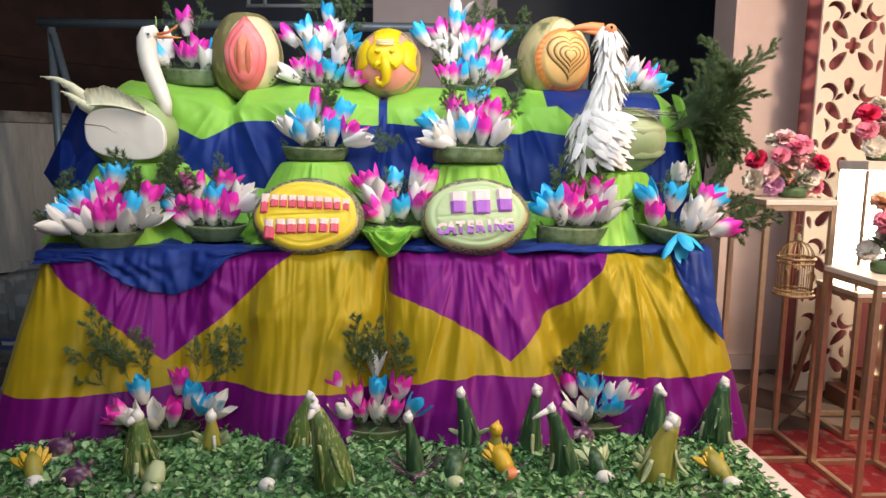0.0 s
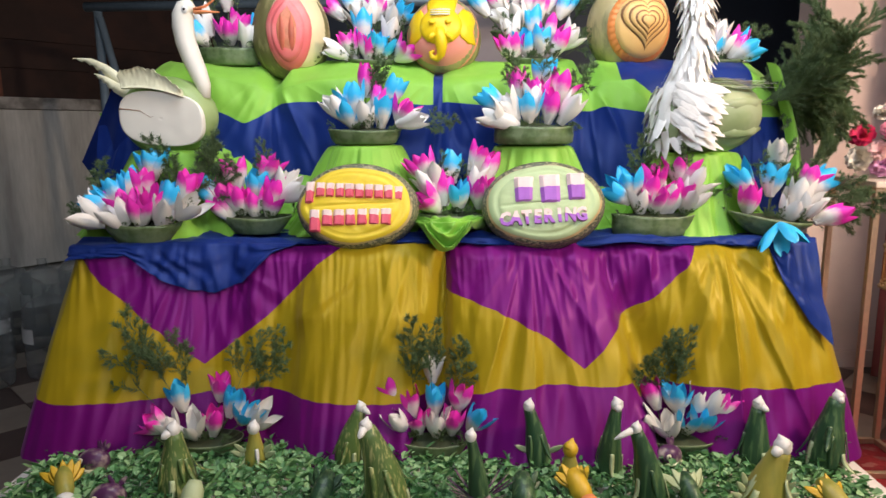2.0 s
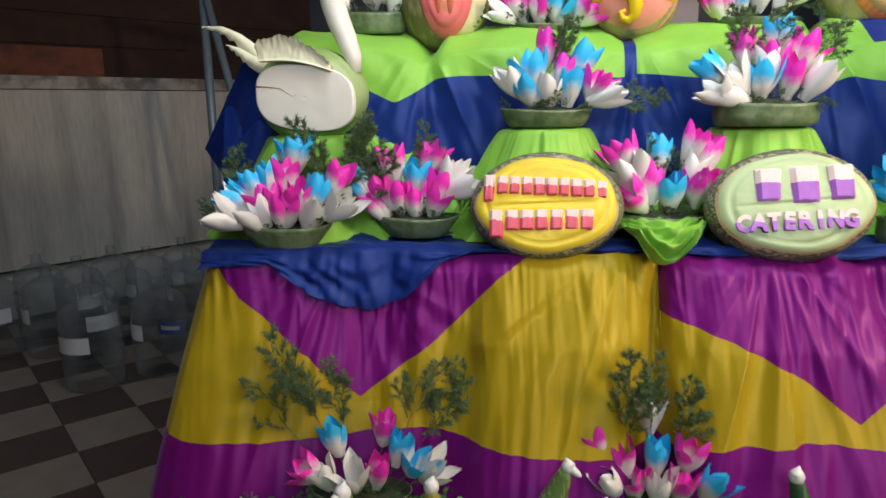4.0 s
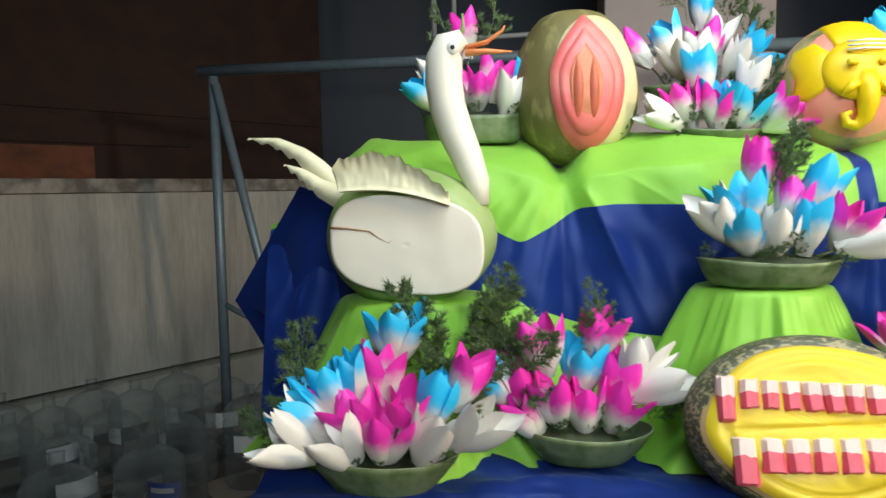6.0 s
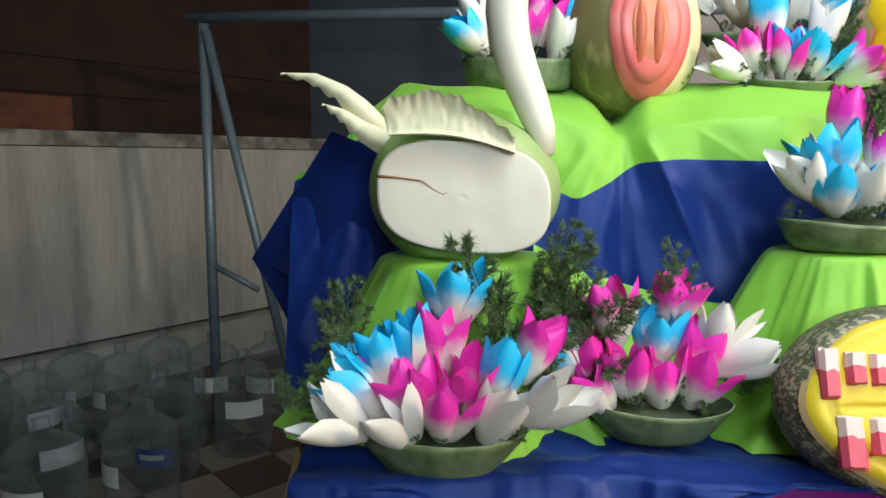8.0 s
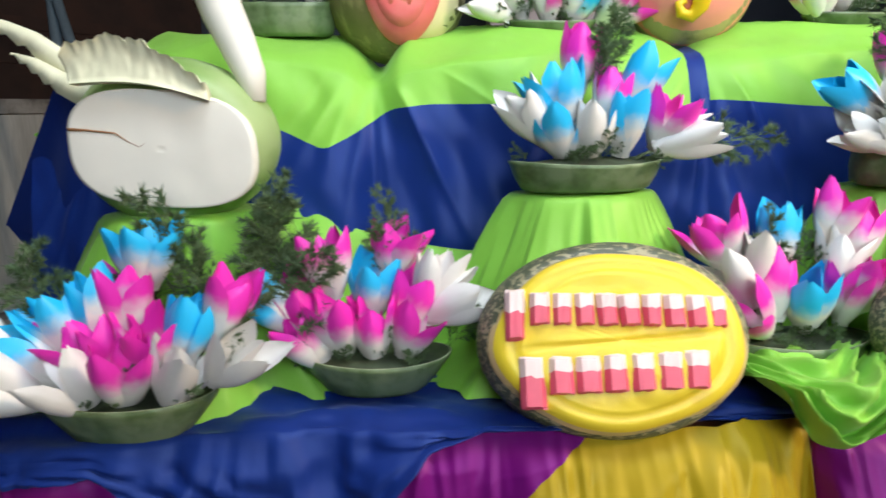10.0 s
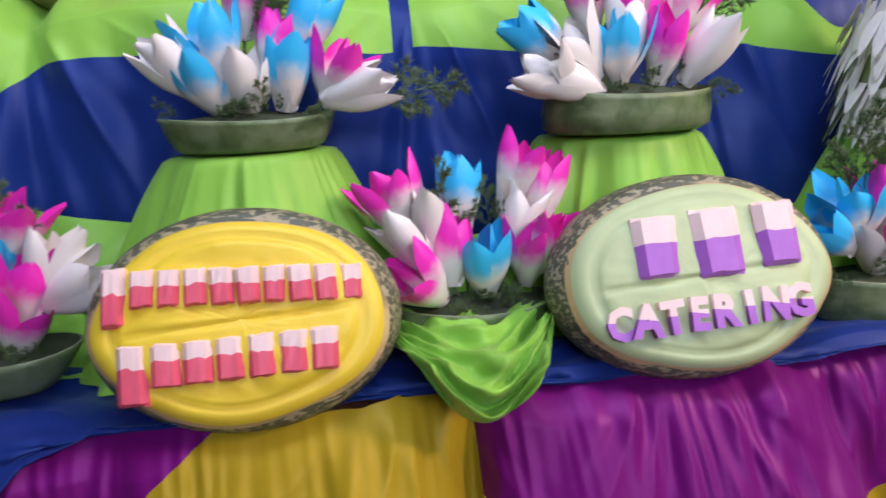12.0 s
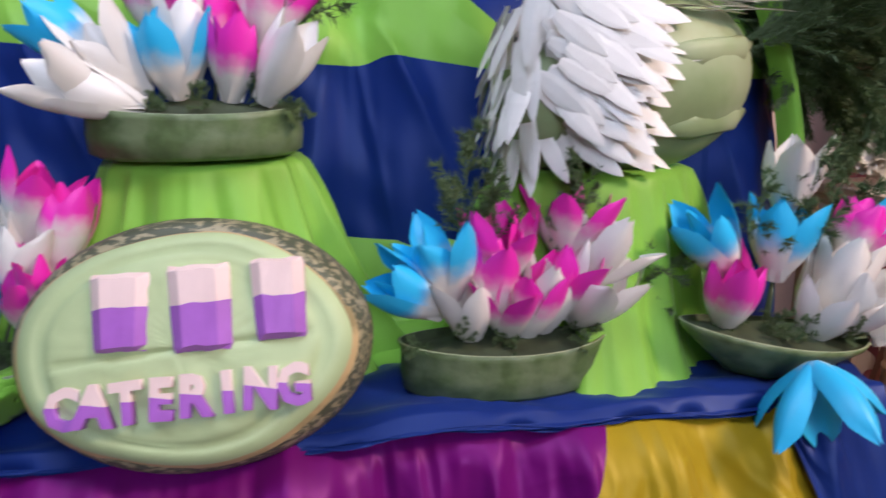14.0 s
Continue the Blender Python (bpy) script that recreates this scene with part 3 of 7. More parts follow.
def front_drape():
    e = empty("table_drape", pose(0, 0, 0), "yellow and purple satin drape pleated round the table front", "drape")
    x0t, x1t, x0b, x1b = -1.275, 0.885, -1.37, 0.985
    side = 0.75
    ztop, zbot = 0.957, 0.400
    ss = [-side + side * i / 60 for i in range(60)] + [2.2 * i / 640 for i in range(641)] + [2.2 + side * i / 60 for i in range(1, 61)]
    ss = sorted(set(ss + [1.0929, 1.0931, 0.0]))
    counts = (44, 44, 26)
    verts = []
    for s in ss:
        sc = min(max(s, 0), 2.2)
        xn = -1.325 + 2.26 * sc / 2.2
        zb = lerp_curve(BAND, xn)
        zv = ztop
        if V1[0][0] < xn < V1[-1][0]:
            zv = min(ztop, lerp_curve(V1, xn))
        if V2[0][0] < xn < V2[-1][0]:
            zv = min(ztop, lerp_curve(V2, xn))
        zv = min(zv, ztop - 1e-5)
        for z in strip_rows((ztop, zv, zb, zbot), counts):
            v = (ztop - z) / (ztop - zbot)
            xl, xr = x0t + (x0b - x0t) * v ** 0.8, x1t + (x1b - x1t) * v ** 0.8
            yf = 2.285 - 0.26 * v
            if s < 0:
                x, y = xl - 0.05 - 0.02 * v * bumps(s * 9, 1), yf - s + 0.09
            elif s > 2.2:
                x, y = xr + 0.02 * v * bumps(s * 9, 4), yf + (s - 2.2) + 0.09
            else:
                x = xl + (xr - xl) * s / 2.2
                d = min(s, 2.2 - s)
                rnd = (0.09 - math.sqrt(max(0, 0.0081 - max(0, 0.09 - d) ** 2))) if d < 0.09 else 0
                y = yf - fold(x, v) * min(1, d / 0.05) + rnd
                x -= 0.05 * (1 - smooth(0, 0.22, s))
                z += 0.012 * bumps(x * 6, 0.5) * (1 - v)
                roll = max(0, 1 - v / 0.075)
                puff = smooth(-0.34, -0.22, x) * (1 - smooth(0.70, 0.77, x))
                y += 0.050 * roll * roll * puff
                z += (0.009 + 0.016 * bumps(x * 13, 1) + 0.009 * bumps(x * 29, 6)) * roll ** 0.8 * puff
            verts.append((x, y, max(z, 0.402)))
    R = sum(counts) + 1
    yellow, purple, hem = [], [], []
    for i in range(len(ss) - 1):
        for j in range(R - 1):
            q = (i * R + j, i * R + j + 1, (i + 1) * R + j + 1, (i + 1) * R + j)
            zs = [verts[k][2] for k in q]
            if max(zs) - min(zs) < 1e-4:
                continue
            (purple if j < counts[0] else yellow if j < counts[0] + counts[1] else hem).append(q)
    pick("yellow_panel", verts, yellow, M_YELLOW, e)
    pick("purple_gusset", verts, purple, M_PURPLE, e)
    pick("purple_hem", verts, hem, M_PURPLE, e)
    # blue runner: bunched lengthwise on the table, hanging over the edge at both ends
    vs, fs = [], []
    NB, NT, NH = 320, 22, 14
    for i in range(NB + 1):
        x = -1.30 + 2.2 * i / NB
        hang = (1 - smooth(-0.56, -0.44, x)) + smooth(0.745, 0.775, x)
        low = lerp_curve(BLUE1, x) if x < -0.5 else (lerp_curve(BLUE2, x) if x > 0.755 else 0.955 + 0.008 * bumps(x * 5, 2))
        low = min(low, 0.972)
        front = 2.285 + 0.006 * (1 - hang)
        for j in range(NT + 1):
            u = j / NT
            wave = ridge(u * 9.5 + 2.6 * x + 2.2 * bumps(x * 2.3, u * 2, 3)) * 0.5 + 0.5
            y = front + 0.32 * (1 - u) ** 1.3 - fold(x, 0) * u * hang - 0.008 * u
            z = 0.963 + 0.024 * wave * (1 - u ** 3) * min(1, 6 * u) + (0.014 * bumps(x * 9 + u * 5, u * 3.5, 7) + 0.007 * crease(x * 12 - u * 7, u * 4, 2)) * min(1, 5 * u) * (1 - 0.6 * u) + 0.008 * bumps(x * 8, u * 3) * (1 - u) + 0.012 * bumps(x * 6, 0.5) * u + 0.010 * (1 - hang) * u
            vs.append((x, y, max(z, 0.960)))
        for j in range(1, NH + 1):
            zz = 0.962 + (low - 0.962) * j / NH
            v = max(0, (0.957 - zz) / 0.557)
            rumple = (0.010 * bumps(x * 9 + 0.22 * j, j * 0.12, 3) + 0.005 * crease(x * 14 - 0.2 * j, j * 0.15, 8)) * min(1, j / 4)
            vs.append((x, front - 0.26 * v - fold(x, v) * hang - 0.012 - rumple, zz + 0.012 * bumps(x * 6, 0.5) * (1 - v)))
    R = NT + NH + 1
    for i in range(NB):
        for j in range(R - 1):
            fs.append((i * R + j, i * R + j + 1, (i + 1) * R + j + 1, (i + 1) * R + j))
    ob = finish("table_runner", vs, fs, M_BLUE)
    tagged(ob, "navy blue satin runner lying over the table edge", "cloth")
    return e


front_drape()

# ---- stepped tier behind ----
TOPZ = [(-1.45, 1.36), (-1.36, 1.40), (-1.30, 1.455), (-1.18, 1.50), (-1.05, 1.515), (-0.93, 1.495), (-0.84, 1.475), (-0.795, 1.435), (-0.75, 1.475), (-0.65, 1.49), (-0.5, 1.50), (-0.35, 1.485), (-0.27, 1.475), (-0.225, 1.455), (-0.18, 1.47), (-0.05, 1.49), (0.1, 1.495), (0.24, 1.50), (0.295, 1.44), (0.335, 1.48), (0.45, 1.49), (0.65, 1.49), (0.85, 1.49), (0.93, 1.45), (0.99, 1.36)]
GBZ = [(-1.45, 1.38), (-1.33, 1.42), (-1.25, 1.44), (-1.1, 1.42), (-0.95, 1.35), (-0.884, 1.318), (-0.83, 1.345), (-0.77, 1.385), (-0.7, 1.392), (-0.5, 1.388), (-0.33, 1.382), (-0.25, 1.378), (-0.2, 1.388), (0.0, 1.37), (0.2, 1.358), (0.30, 1.352), (0.34, 1.37), (0.5, 1.345), (0.7, 1.33), (1.0, 1.33)]


def tier_cloth():
    e = empty("tier_cloth", pose(0, 0, 0), "navy satin with lime green band draped over the stepped tier", "drape")
    NX = 520
    verts = []
    counts = (18, 26, 40)
    for i in range(NX + 1):
        x = -1.42 + 2.40 * i / NX
        tz = sum(lerp_curve(TOPZ, x + d) for d in (-0.014, -0.007, 0, 0.007, 0.014)) / 5
        edge = max(0, 1 - abs(tz - 1.48) / 0.08)
        dip = max(0, 1.47 - tz)
        tz += 0.030 * edge
        zl = tz - 0.040 * (0.5 + edge)
        corner = 0.40 < x < 0.84
        if corner:
            zl = min(zl, 1.475 - 0.085 * smooth(0.40, 0.56, x))
        gb = min(zl - 0.006, sum(lerp_curve(GBZ, x + d) for d in (-0.01, 0, 0.01)) / 3)
        f = 0.040 * bumps(x * 4, 7) + 0.028 * bumps(x * 9.5, 3) + 0.012 * bumps(x * 21, 2)
        for k in range(counts[0]):
            t = k / counts[0]
            y = 3.02 - 0.36 * t
            verts.append((x, y, tz - 0.035 * t * t * (0.5 + edge) + 0.042 * math.sin(math.pi * t ** 1.3) * edge + 0.012 * bumps(x * 7, y * 7) + 0.005 * ridge(x * 11 + y * 9 + 4 * bumps(x * 3, y * 4, 6)) * edge))
        for z in strip_rows((zl, gb, 0.94), counts[1:]):
            t = (zl - z) / (zl - 0.94)
            cr = sum(math.exp(-((x - d) / 0.17) ** 2) * fan(x, z, d + o, tz + 0.02, 5.5, 70 + 9 * o) for d, o in ((-0.795, 0.0), (-0.225, 0.02), (0.295, -0.02), (-1.25, 0.03), (0.75, 0.0)))
            y = 2.66 - 0.016 * cr * min(1, 5 * t) * (1.1 - 0.5 * t) - 0.02 * math.sin(min(1, t * 6) * 1.57) - 0.05 * t - f * (0.2 + t) + dip * 0.35 * (1 - t) - 0.010 * bumps(x * 7, z * 6, 3) - 0.006 * bumps(x * 18 + z * 9, z * 12, 1)
            verts.append((x, y, z))
    R = sum(counts) + 1
    lime, navy = [], []
    for i in range(NX):
        for j in range(R - 1):
            q = (i * R + j, i * R + j + 1, (i + 1) * R + j + 1, (i + 1) * R + j)
            x, y, z = verts[q[0]]
            g = j < counts[0] + counts[1] and y < 2.92 and abs(x + 0.225) > 0.018
            if 0.40 < x < 0.84 and j < counts[0]:
                g = False
            (lime if g else navy).append(q)
    pick("lime_band", verts, lime, M_GREEN, e)
    pick("navy_panel", verts, navy, M_BLUE, e)
    # hanging end flaps
    vs, fs = [], []
    n, mrows = 26, 22
    for j in range(mrows + 1):
        t = j / mrows
        for i in range(n + 1):
            u = i / n
            a, b = Vector((-1.325, 2.60, 1.44)), Vector((-1.53, 2.74, 1.185))
            c, d = Vector((-1.30, 3.05, 1.40)), Vector((-1.28, 3.05, 0.55))
            p = (a.lerp(b, t)).lerp(c.lerp(d, t), u)
            if t > 0.0:
                p.x += 0.02 * math.sin(u * 9) * t
                p.z -= 0.10 * math.sin(u * 3.14) * t
            vs.append(p)
    for j in range(mrows):
        for i in range(n):
            fs.append((j * (n + 1) + i, j * (n + 1) + i + 1, (j + 1) * (n + 1) + i + 1, (j + 1) * (n + 1) + i))
    # front fold of the flap
    o = len(vs)
    for j in range(13):
        t = j / 12
        for i in range(17):
            u = i / 16
            a, b = Vector((-1.325, 2.60, 1.44)), Vector((-1.53, 2.735, 1.185))
            c, d = Vector((-1.22, 2.585, 1.40)), Vector((-1.20, 2.59, 1.16))
            p = a.lerp(b, t).lerp(c.lerp(d, t), u)
            p.y += 0.018 * math.sin(u * 11) * t
            p.z -= 0.03 * math.sin(u * 3.14) * t
            vs.append(p)
    for j in range(12):
        for i in range(16):
            fs.append((o + j * 17 + i, o + j * 17 + i + 1, o + (j + 1) * 17 + i + 1, o + (j + 1) * 17 + i))
    finish("end_flap", vs, fs, M_BLUE, None, e, "navy satin hanging off the tier's end")
    # lime strip hanging at the other end
    vs, fs = [], []
    for j in range(25):
        t = j / 24
        cx = 0.86 + 0.10 * math.sin(t * 1.6)
        for i in range(7):
            u = i / 6
            vs.append((cx + 0.05 * u - 0.02 * t, 2.60 - 0.03 * math.sin(u * 3.1) - 0.03 * t, 1.49 - 0.40 * t + 0.015 * math.cos(u * 3)))
    for j in range(24):
        for i in range(6):
            fs.append((j * 7 + i, j * 7 + i + 1, (j + 1) * 7 + i + 1, (j + 1) * 7 + i))
    finish("lime_tail", vs, fs, M_GREEN, None, e, "lime satin tail hanging down")
    boxob("hidden_step", (-1.26, 2.75, 0.9325), (0.86, 3.0, 1.36), M_WOOD, e)
    return e


tier_cloth()


# ---- lime pedestals ----
def pedestal(cx, cy, rt, rb, z1, seed, skirt=0.0, label="lime green satin draped over a low pedestal"):
    e = empty("draped_pedestal", pose(cx, cy, 0.968), label, "pedestal", "lime pedestals")
    h = z1 - 0.968
    n, rows = 220, 34
    vs, fs = [], []
    rnd = random.Random(seed)
    ph = [rnd.uniform(0, 6) for _ in range(4)]
    for j in range(rows + 1):
        t = j / rows
        for k in range(n):
            a = 2 * math.pi * k / n
            ca, sa, dn = math.cos(a), math.sin(a), 0.5 * t
            f = 1.5 * bumps(2.2 * ca + ph[0], 2.2 * sa, dn) + 0.55 * crease(3.2 * ca + ph[1], 3.2 * sa, dn + 3) + 0.22 * crease(7 * ca + ph[2], 7 * sa, 2 * dn + 7) + 0.16 * math.sin(3 * a + ph[3])
            if j < 5:
                r = rt * (j / 4) * 0.985 if j else 0.001
                z = h - (0.004 if j == 4 else 0)
            else:
                tt = (j - 4) / (rows - 4)
                r = rt + (rb - rt) * (0.72 * tt + 0.28 * tt ** 4) + 0.036 * f * tt ** 0.65
                z = h - 0.006 - (h - 0.006) * tt + 0.004 * f * (1 - tt)
            vs.append((r * math.cos(a) * 1.0, r * math.sin(a) * 0.72, max(z, -0.004)))
    for j in range(rows):
        for k in range(n):
            fs.append((j * n + k, j * n + (k + 1) % n, (j + 1) * n + (k + 1) % n, (j + 1) * n + k))
    finish("satin_cover", vs, fs, M_GREEN, None, e)
    return e


pedestal(-1.075, 2.50, 0.140, 0.275, 1.236, 1)
pedestal(-0.455, 2.53, 0.118, 0.295, 1.248, 2)
pedestal(0.090, 2.53, 0.124, 0.262, 1.245, 3)
pedestal(0.600, 2.50, 0.135, 0.235, 1.222, 4)


def swag(name, a, b, sag, y0, z_low, label):
    """A lime cloth slung between two pedestals and lying out over the table towards the front."""
    vs, fs = [], []
    n, m = 60, 22
    for i in range(n + 1):
        u = i / n
        x = a[0] + (b[0] - a[0]) * u
        zt = a[1] + (b[1] - a[1]) * u - sag * 4 * u * (1 - u)
        for j in range(m + 1):
            t = j / m
            w = 1 - (1 - t) ** 2
            z = max(zt + (z_low - zt) * w, z_low) + (0.012 * ridge(t * 9 + 3 * u + 2.4 * bumps(u * 3, t * 3)) + 0.018 * bumps(u * 7 + t * 4, t * 6, 2) + 0.008 * bumps(u * 15 - t * 6, t * 12, 5)) * math.sin(math.pi * min(1, t * 1.4)) * (0.4 + u * (1 - u) * 3)
            y = 2.60 - (2.60 - y0) * t + 0.012 * bumps(u * 6, t * 5, 3)
            vs.append((x, y, max(z, z_low)))
    for i in range(n):
        for j in range(m):
            fs.append((i * (m + 1) + j, i * (m + 1) + j + 1, (i + 1) * (m + 1) + j + 1, (i + 1) * (m + 1) + j))
    ob = finish(name, vs, fs, M_GREEN)
    tagged(ob, label, "cloth", "lime swags")


swag("lime_swag", (-1.30, 1.05), (-0.96, 1.22), 0.0, 2.42, 0.975, "lime green satin bunched on the table behind flower bowls")
swag("lime_swag", (-0.96, 1.24), (-0.52, 1.14), 0.035, 2.40, 0.975, "lime green satin slung between two pedestals")
swag("lime_swag", (-0.36, 1.10), (0.02, 1.10), 0.02, 2.40, 0.975, "lime green satin bunched between the carved signs")


def lime_tongue():
    """The bunched end of lime cloth that spills over the table edge between the signs."""
    vs, fs = [], []
    n, m = 56, 64
    for i in range(n + 1):
        u = 2 * i / n - 1
        for j in range(m + 1):
            t = j / m
            q = t * (1 - 0.72 * abs(u) ** 1.5)
            wave = 1.5 * crease(t * 5.2 + 0.9 * u * u + 0.5 * u, u * 1.1, 5) + 0.8 * crease(t * 10 + 1.6 * u, u * 1.8, 8) + 0.7 * bumps(u * 4 + t * 3, t * 6, 3)
            x = -0.165 + 0.148 * u * (1 - 0.30 * t) - 0.02 * t + 0.004 * wave * u
            if q < 0.62:
                y, z = 2.45 - 0.222 * q / 0.62, 1.002
            else:
                y, z = 2.228 - 0.010 * math.sin((q - 0.62) / 0.38 * 3.1), 1.002 - (q - 0.62) / 0.38 * 0.066
            y -= 0.016 * wave * (q / 0.62 if q < 0.62 else 1)
            z += 0.014 * wave * min(1, 5 * t) * (1 if q < 0.62 else 0.7)
            vs.append((x, y, z))
    for i in range(n):
        for j in range(m):
            fs.append((i * (m + 1) + j, i * (m + 1) + j + 1, (i + 1) * (m + 1) + j + 1, (i + 1) * (m + 1) + j))
    tagged(finish("lime_tongue", vs, fs, M_GREEN), "crumpled lime satin end spilling over the table edge", "cloth")


lime_tongue()
swag("lime_swag", (0.14, 1.14), (0.58, 1.12), 0.03, 2.42, 0.975, "lime green satin slung between two pedestals")
swag("lime_swag", (0.58, 1.12), (0.86, 1.06), 0.0, 2.42, 0.975, "lime green satin bunched at the table end")


# ---- dyed petals, bowls and sprigs ----
def petal_mesh(L, Wd, cup, curl, seed):
    """A thick carved petal along +z, hollow towards +y; root at the origin."""
    rnd = random.Random(seed)
    na, nb = 9, 6
    th = 0.0016
    top, bot, uv = [], [], []
    jag = [rnd.uniform(-0.045, 0.035) for _ in range(nb + 1)]
    for layer in (0, 1):
        for i in range(na + 1):
            t = i / na
            w = Wd * (0.34 + 0.66 * math.sin(math.pi * min(1, t * 0.80 + 0.08)) ** 0.8) * (1 if t < 0.72 else max(0.26, 1 - ((t - 0.72) / 0.28) ** 2.4))
            for j in range(nb + 1):
                s = 2 * j / nb - 1
                tt = t * (1 + jag[j] * t * t)
                x = s * w / 2
                y = cup * (s * s) * w - curl * L * t ** 3 - 0.13 * L * math.sin(t * 3.1) - (th * (1 - s ** 4) * (1 - t ** 4) if layer else 0)
                (top if layer == 0 else bot).append((x, y, L * tt))
                uv.append((j / nb, t))
    W = nb + 1
    n = len(top)
    fs = []
    for i in range(na):
        for j in range(nb):
            a, b, c, d = i * W + j, i * W + j + 1, (i + 1) * W + j + 1, (i + 1) * W + j
            fs += [(d, c, b, a), (n + a, n + b, n + c, n + d)]
    return top + bot, fs, uv


def petal_data(colour, L, seed):
    rnd = random.Random(seed)
    v, f, u = petal_mesh(L, 0.041 * rnd.uniform(0.88, 1.12), rnd.uniform(0.22, 0.36), rnd.uniform(0.0, 0.26), rnd.random())
    me = bpy.data.meshes.new("petal")
    me.from_pydata(v, [], f)
    me.materials.append({"P": M_PINKF, "B": M_BLUEF, "W": M_WHITEF, "D": M_DEEPBLUEF}[colour])
    me.polygons.foreach_set("use_smooth", [True] * len(f))
    lay = me.uv_layers.new(name="UVMap")
    vi = np.empty(len(me.loops), dtype=np.int32)
    me.loops.foreach_get("vertex_index", vi)
    lay.data.foreach_set("uv", np.array(u, dtype=np.float32)[vi].ravel())
    me.update()
    return me


PETALS = {c: [petal_data(c, 0.096 * k, 10 * ord(c) + i) for i, k in enumerate((0.88, 0.95, 1.0, 1.05, 0.92, 1.08))] for c in "PBWD"}


def flower(colour, openness, seed, parent=None):
    """A carved flower: an inner petal that carries the outer ones."""
    rnd = random.Random(seed)
    core = new("flower", PETALS[colour][seed % 2])
    if parent is not None:
        core.parent = parent
    count = 4 if openness < 0.45 else 5
    ph = rnd.uniform(0, 6.28)
    for k in range(count):
        ob = new("petal", PETALS[colour][rnd.randrange(6)])
        ob.parent = core
        tilt = math.radians((8 + 30 * openness) * rnd.uniform(0.7, 1.3))
        R = Matrix.Rotation(ph + 2 * math.pi * k / count + rnd.uniform(-0.2, 0.2), 4, "Z") @ Matrix.Rotation(tilt, 4, "X")
        ob.matrix_basis = R @ Matrix.Translation((0, -0.005, 0))
    return core


def sprig_mesh(L, seed, spread=1.0, dense=1.0, curve=0.3):
    """A feathery cypress sprig growing along +z."""
    rnd = random.Random(seed)
    vs, fs = [], []

    def blade(a, b, w):
        a, b = Vector(a), Vector(b)
        d = b - a
        s = d.cross(Vector((rnd.uniform(-1, 1), rnd.uniform(-1, 1), rnd.uniform(-1, 1)))).normalized() * w
        s2 = d.cross(s).normalized() * w * 0.7
        o = len(vs)
        vs.extend([a + s, a - s, a + s2, b])
        fs.extend([(o, o + 2, o + 3), (o + 2, o + 1, o + 3), (o + 1, o, o + 3)])

    def shoot(p, d, length, depth):
        steps = max(3, int(length / 0.0075))
        q = Vector(p)
        dd = Vector(d).normalized()
        for i in range(steps):
            nd = (dd + Vector((rnd.uniform(-1, 1), rnd.uniform(-1, 1), rnd.uniform(-1, 1))) * 0.10 + Vector((0, 0, -0.03 * curve))).normalized()
            r = q + nd * length / steps
            blade(q, r + nd * 0.006, 0.0008 if depth else 0.0015)
            if depth < 2 and i > (1 if depth == 0 else 0) and rnd.random() < 0.85 * dense:
                side = nd.cross(Vector((rnd.uniform(-1, 1), rnd.uniform(-1, 1), rnd.uniform(-1, 1)))).normalized()
                shoot(r, nd * 0.9 + side * 0.8 * spread, length * (0.42 if depth == 0 else 0.36) * (1.15 - i / steps), depth + 1)
            if depth >= 1:
                for _ in range(8):
                    side = nd.cross(Vector((rnd.uniform(-1, 1), rnd.uniform(-1, 1), rnd.uniform(-1, 1)))).normalized()
                    blade(r, r + (nd * 1.0 + side * 0.75) * rnd.uniform(0.006, 0.013), 0.0010)
            q, dd = r, nd

    shoot((0, 0, 0), (0, 0, 1), L, 0)
    me = bpy.data.meshes.new("sprig")
    me.from_pydata([tuple(v) for v in vs], [], fs)
    me.materials.append(M_SPRIG)
    me.update()
    return me


SPRIGS = [sprig_mesh(0.15, 7 + i) for i in range(3)] + [sprig_mesh(0.21, 20, 0.8), sprig_mesh(0.21, 21, 1.0)]


def bowl_mesh(rx, ry, h, flare):
    """A cut gourd rind: outside, thick pale rim, hollow with dark foam."""
    bm = bmesh.new()
    n = 40
    prof = [(0.62 * flare, 0, 0), (0.88 * flare, 0.0, 0), (0.93 * flare + 0.05, h * 0.12, 0), (0.5 * (1 + flare) * 0.995, h * 0.5, 0), (0.97, h * 0.85, 0), (1.0, h, 0), (0.972, h * 1.005, 1), (0.945, h * 0.86, 2)]
    rows = []
    for r, z, mi in prof:
        rows.append(([bm.verts.new((rx * r * math.cos(a), ry * r * math.sin(a) , z + 0.0035 * math.sin(2 * a + 1) * (z > 0.5 * h))) for a in (2 * math.pi * k / n for k in range(n))], mi))
    for (a, _), (b, mi) in zip(rows, rows[1:]):
        for k in range(n):
            bm.faces.new((a[k], a[(k + 1) % n], b[(k + 1) % n], b[k])).material_index = mi
    bm.faces.new(rows[0][0][::-1])
    c = bm.verts.new((0, 0, h * 1.22))
    last = rows[-1][0]
    for k in range(n):
        bm.faces.new((last[k], last[(k + 1) % n], c)).material_index = 2
    return bm


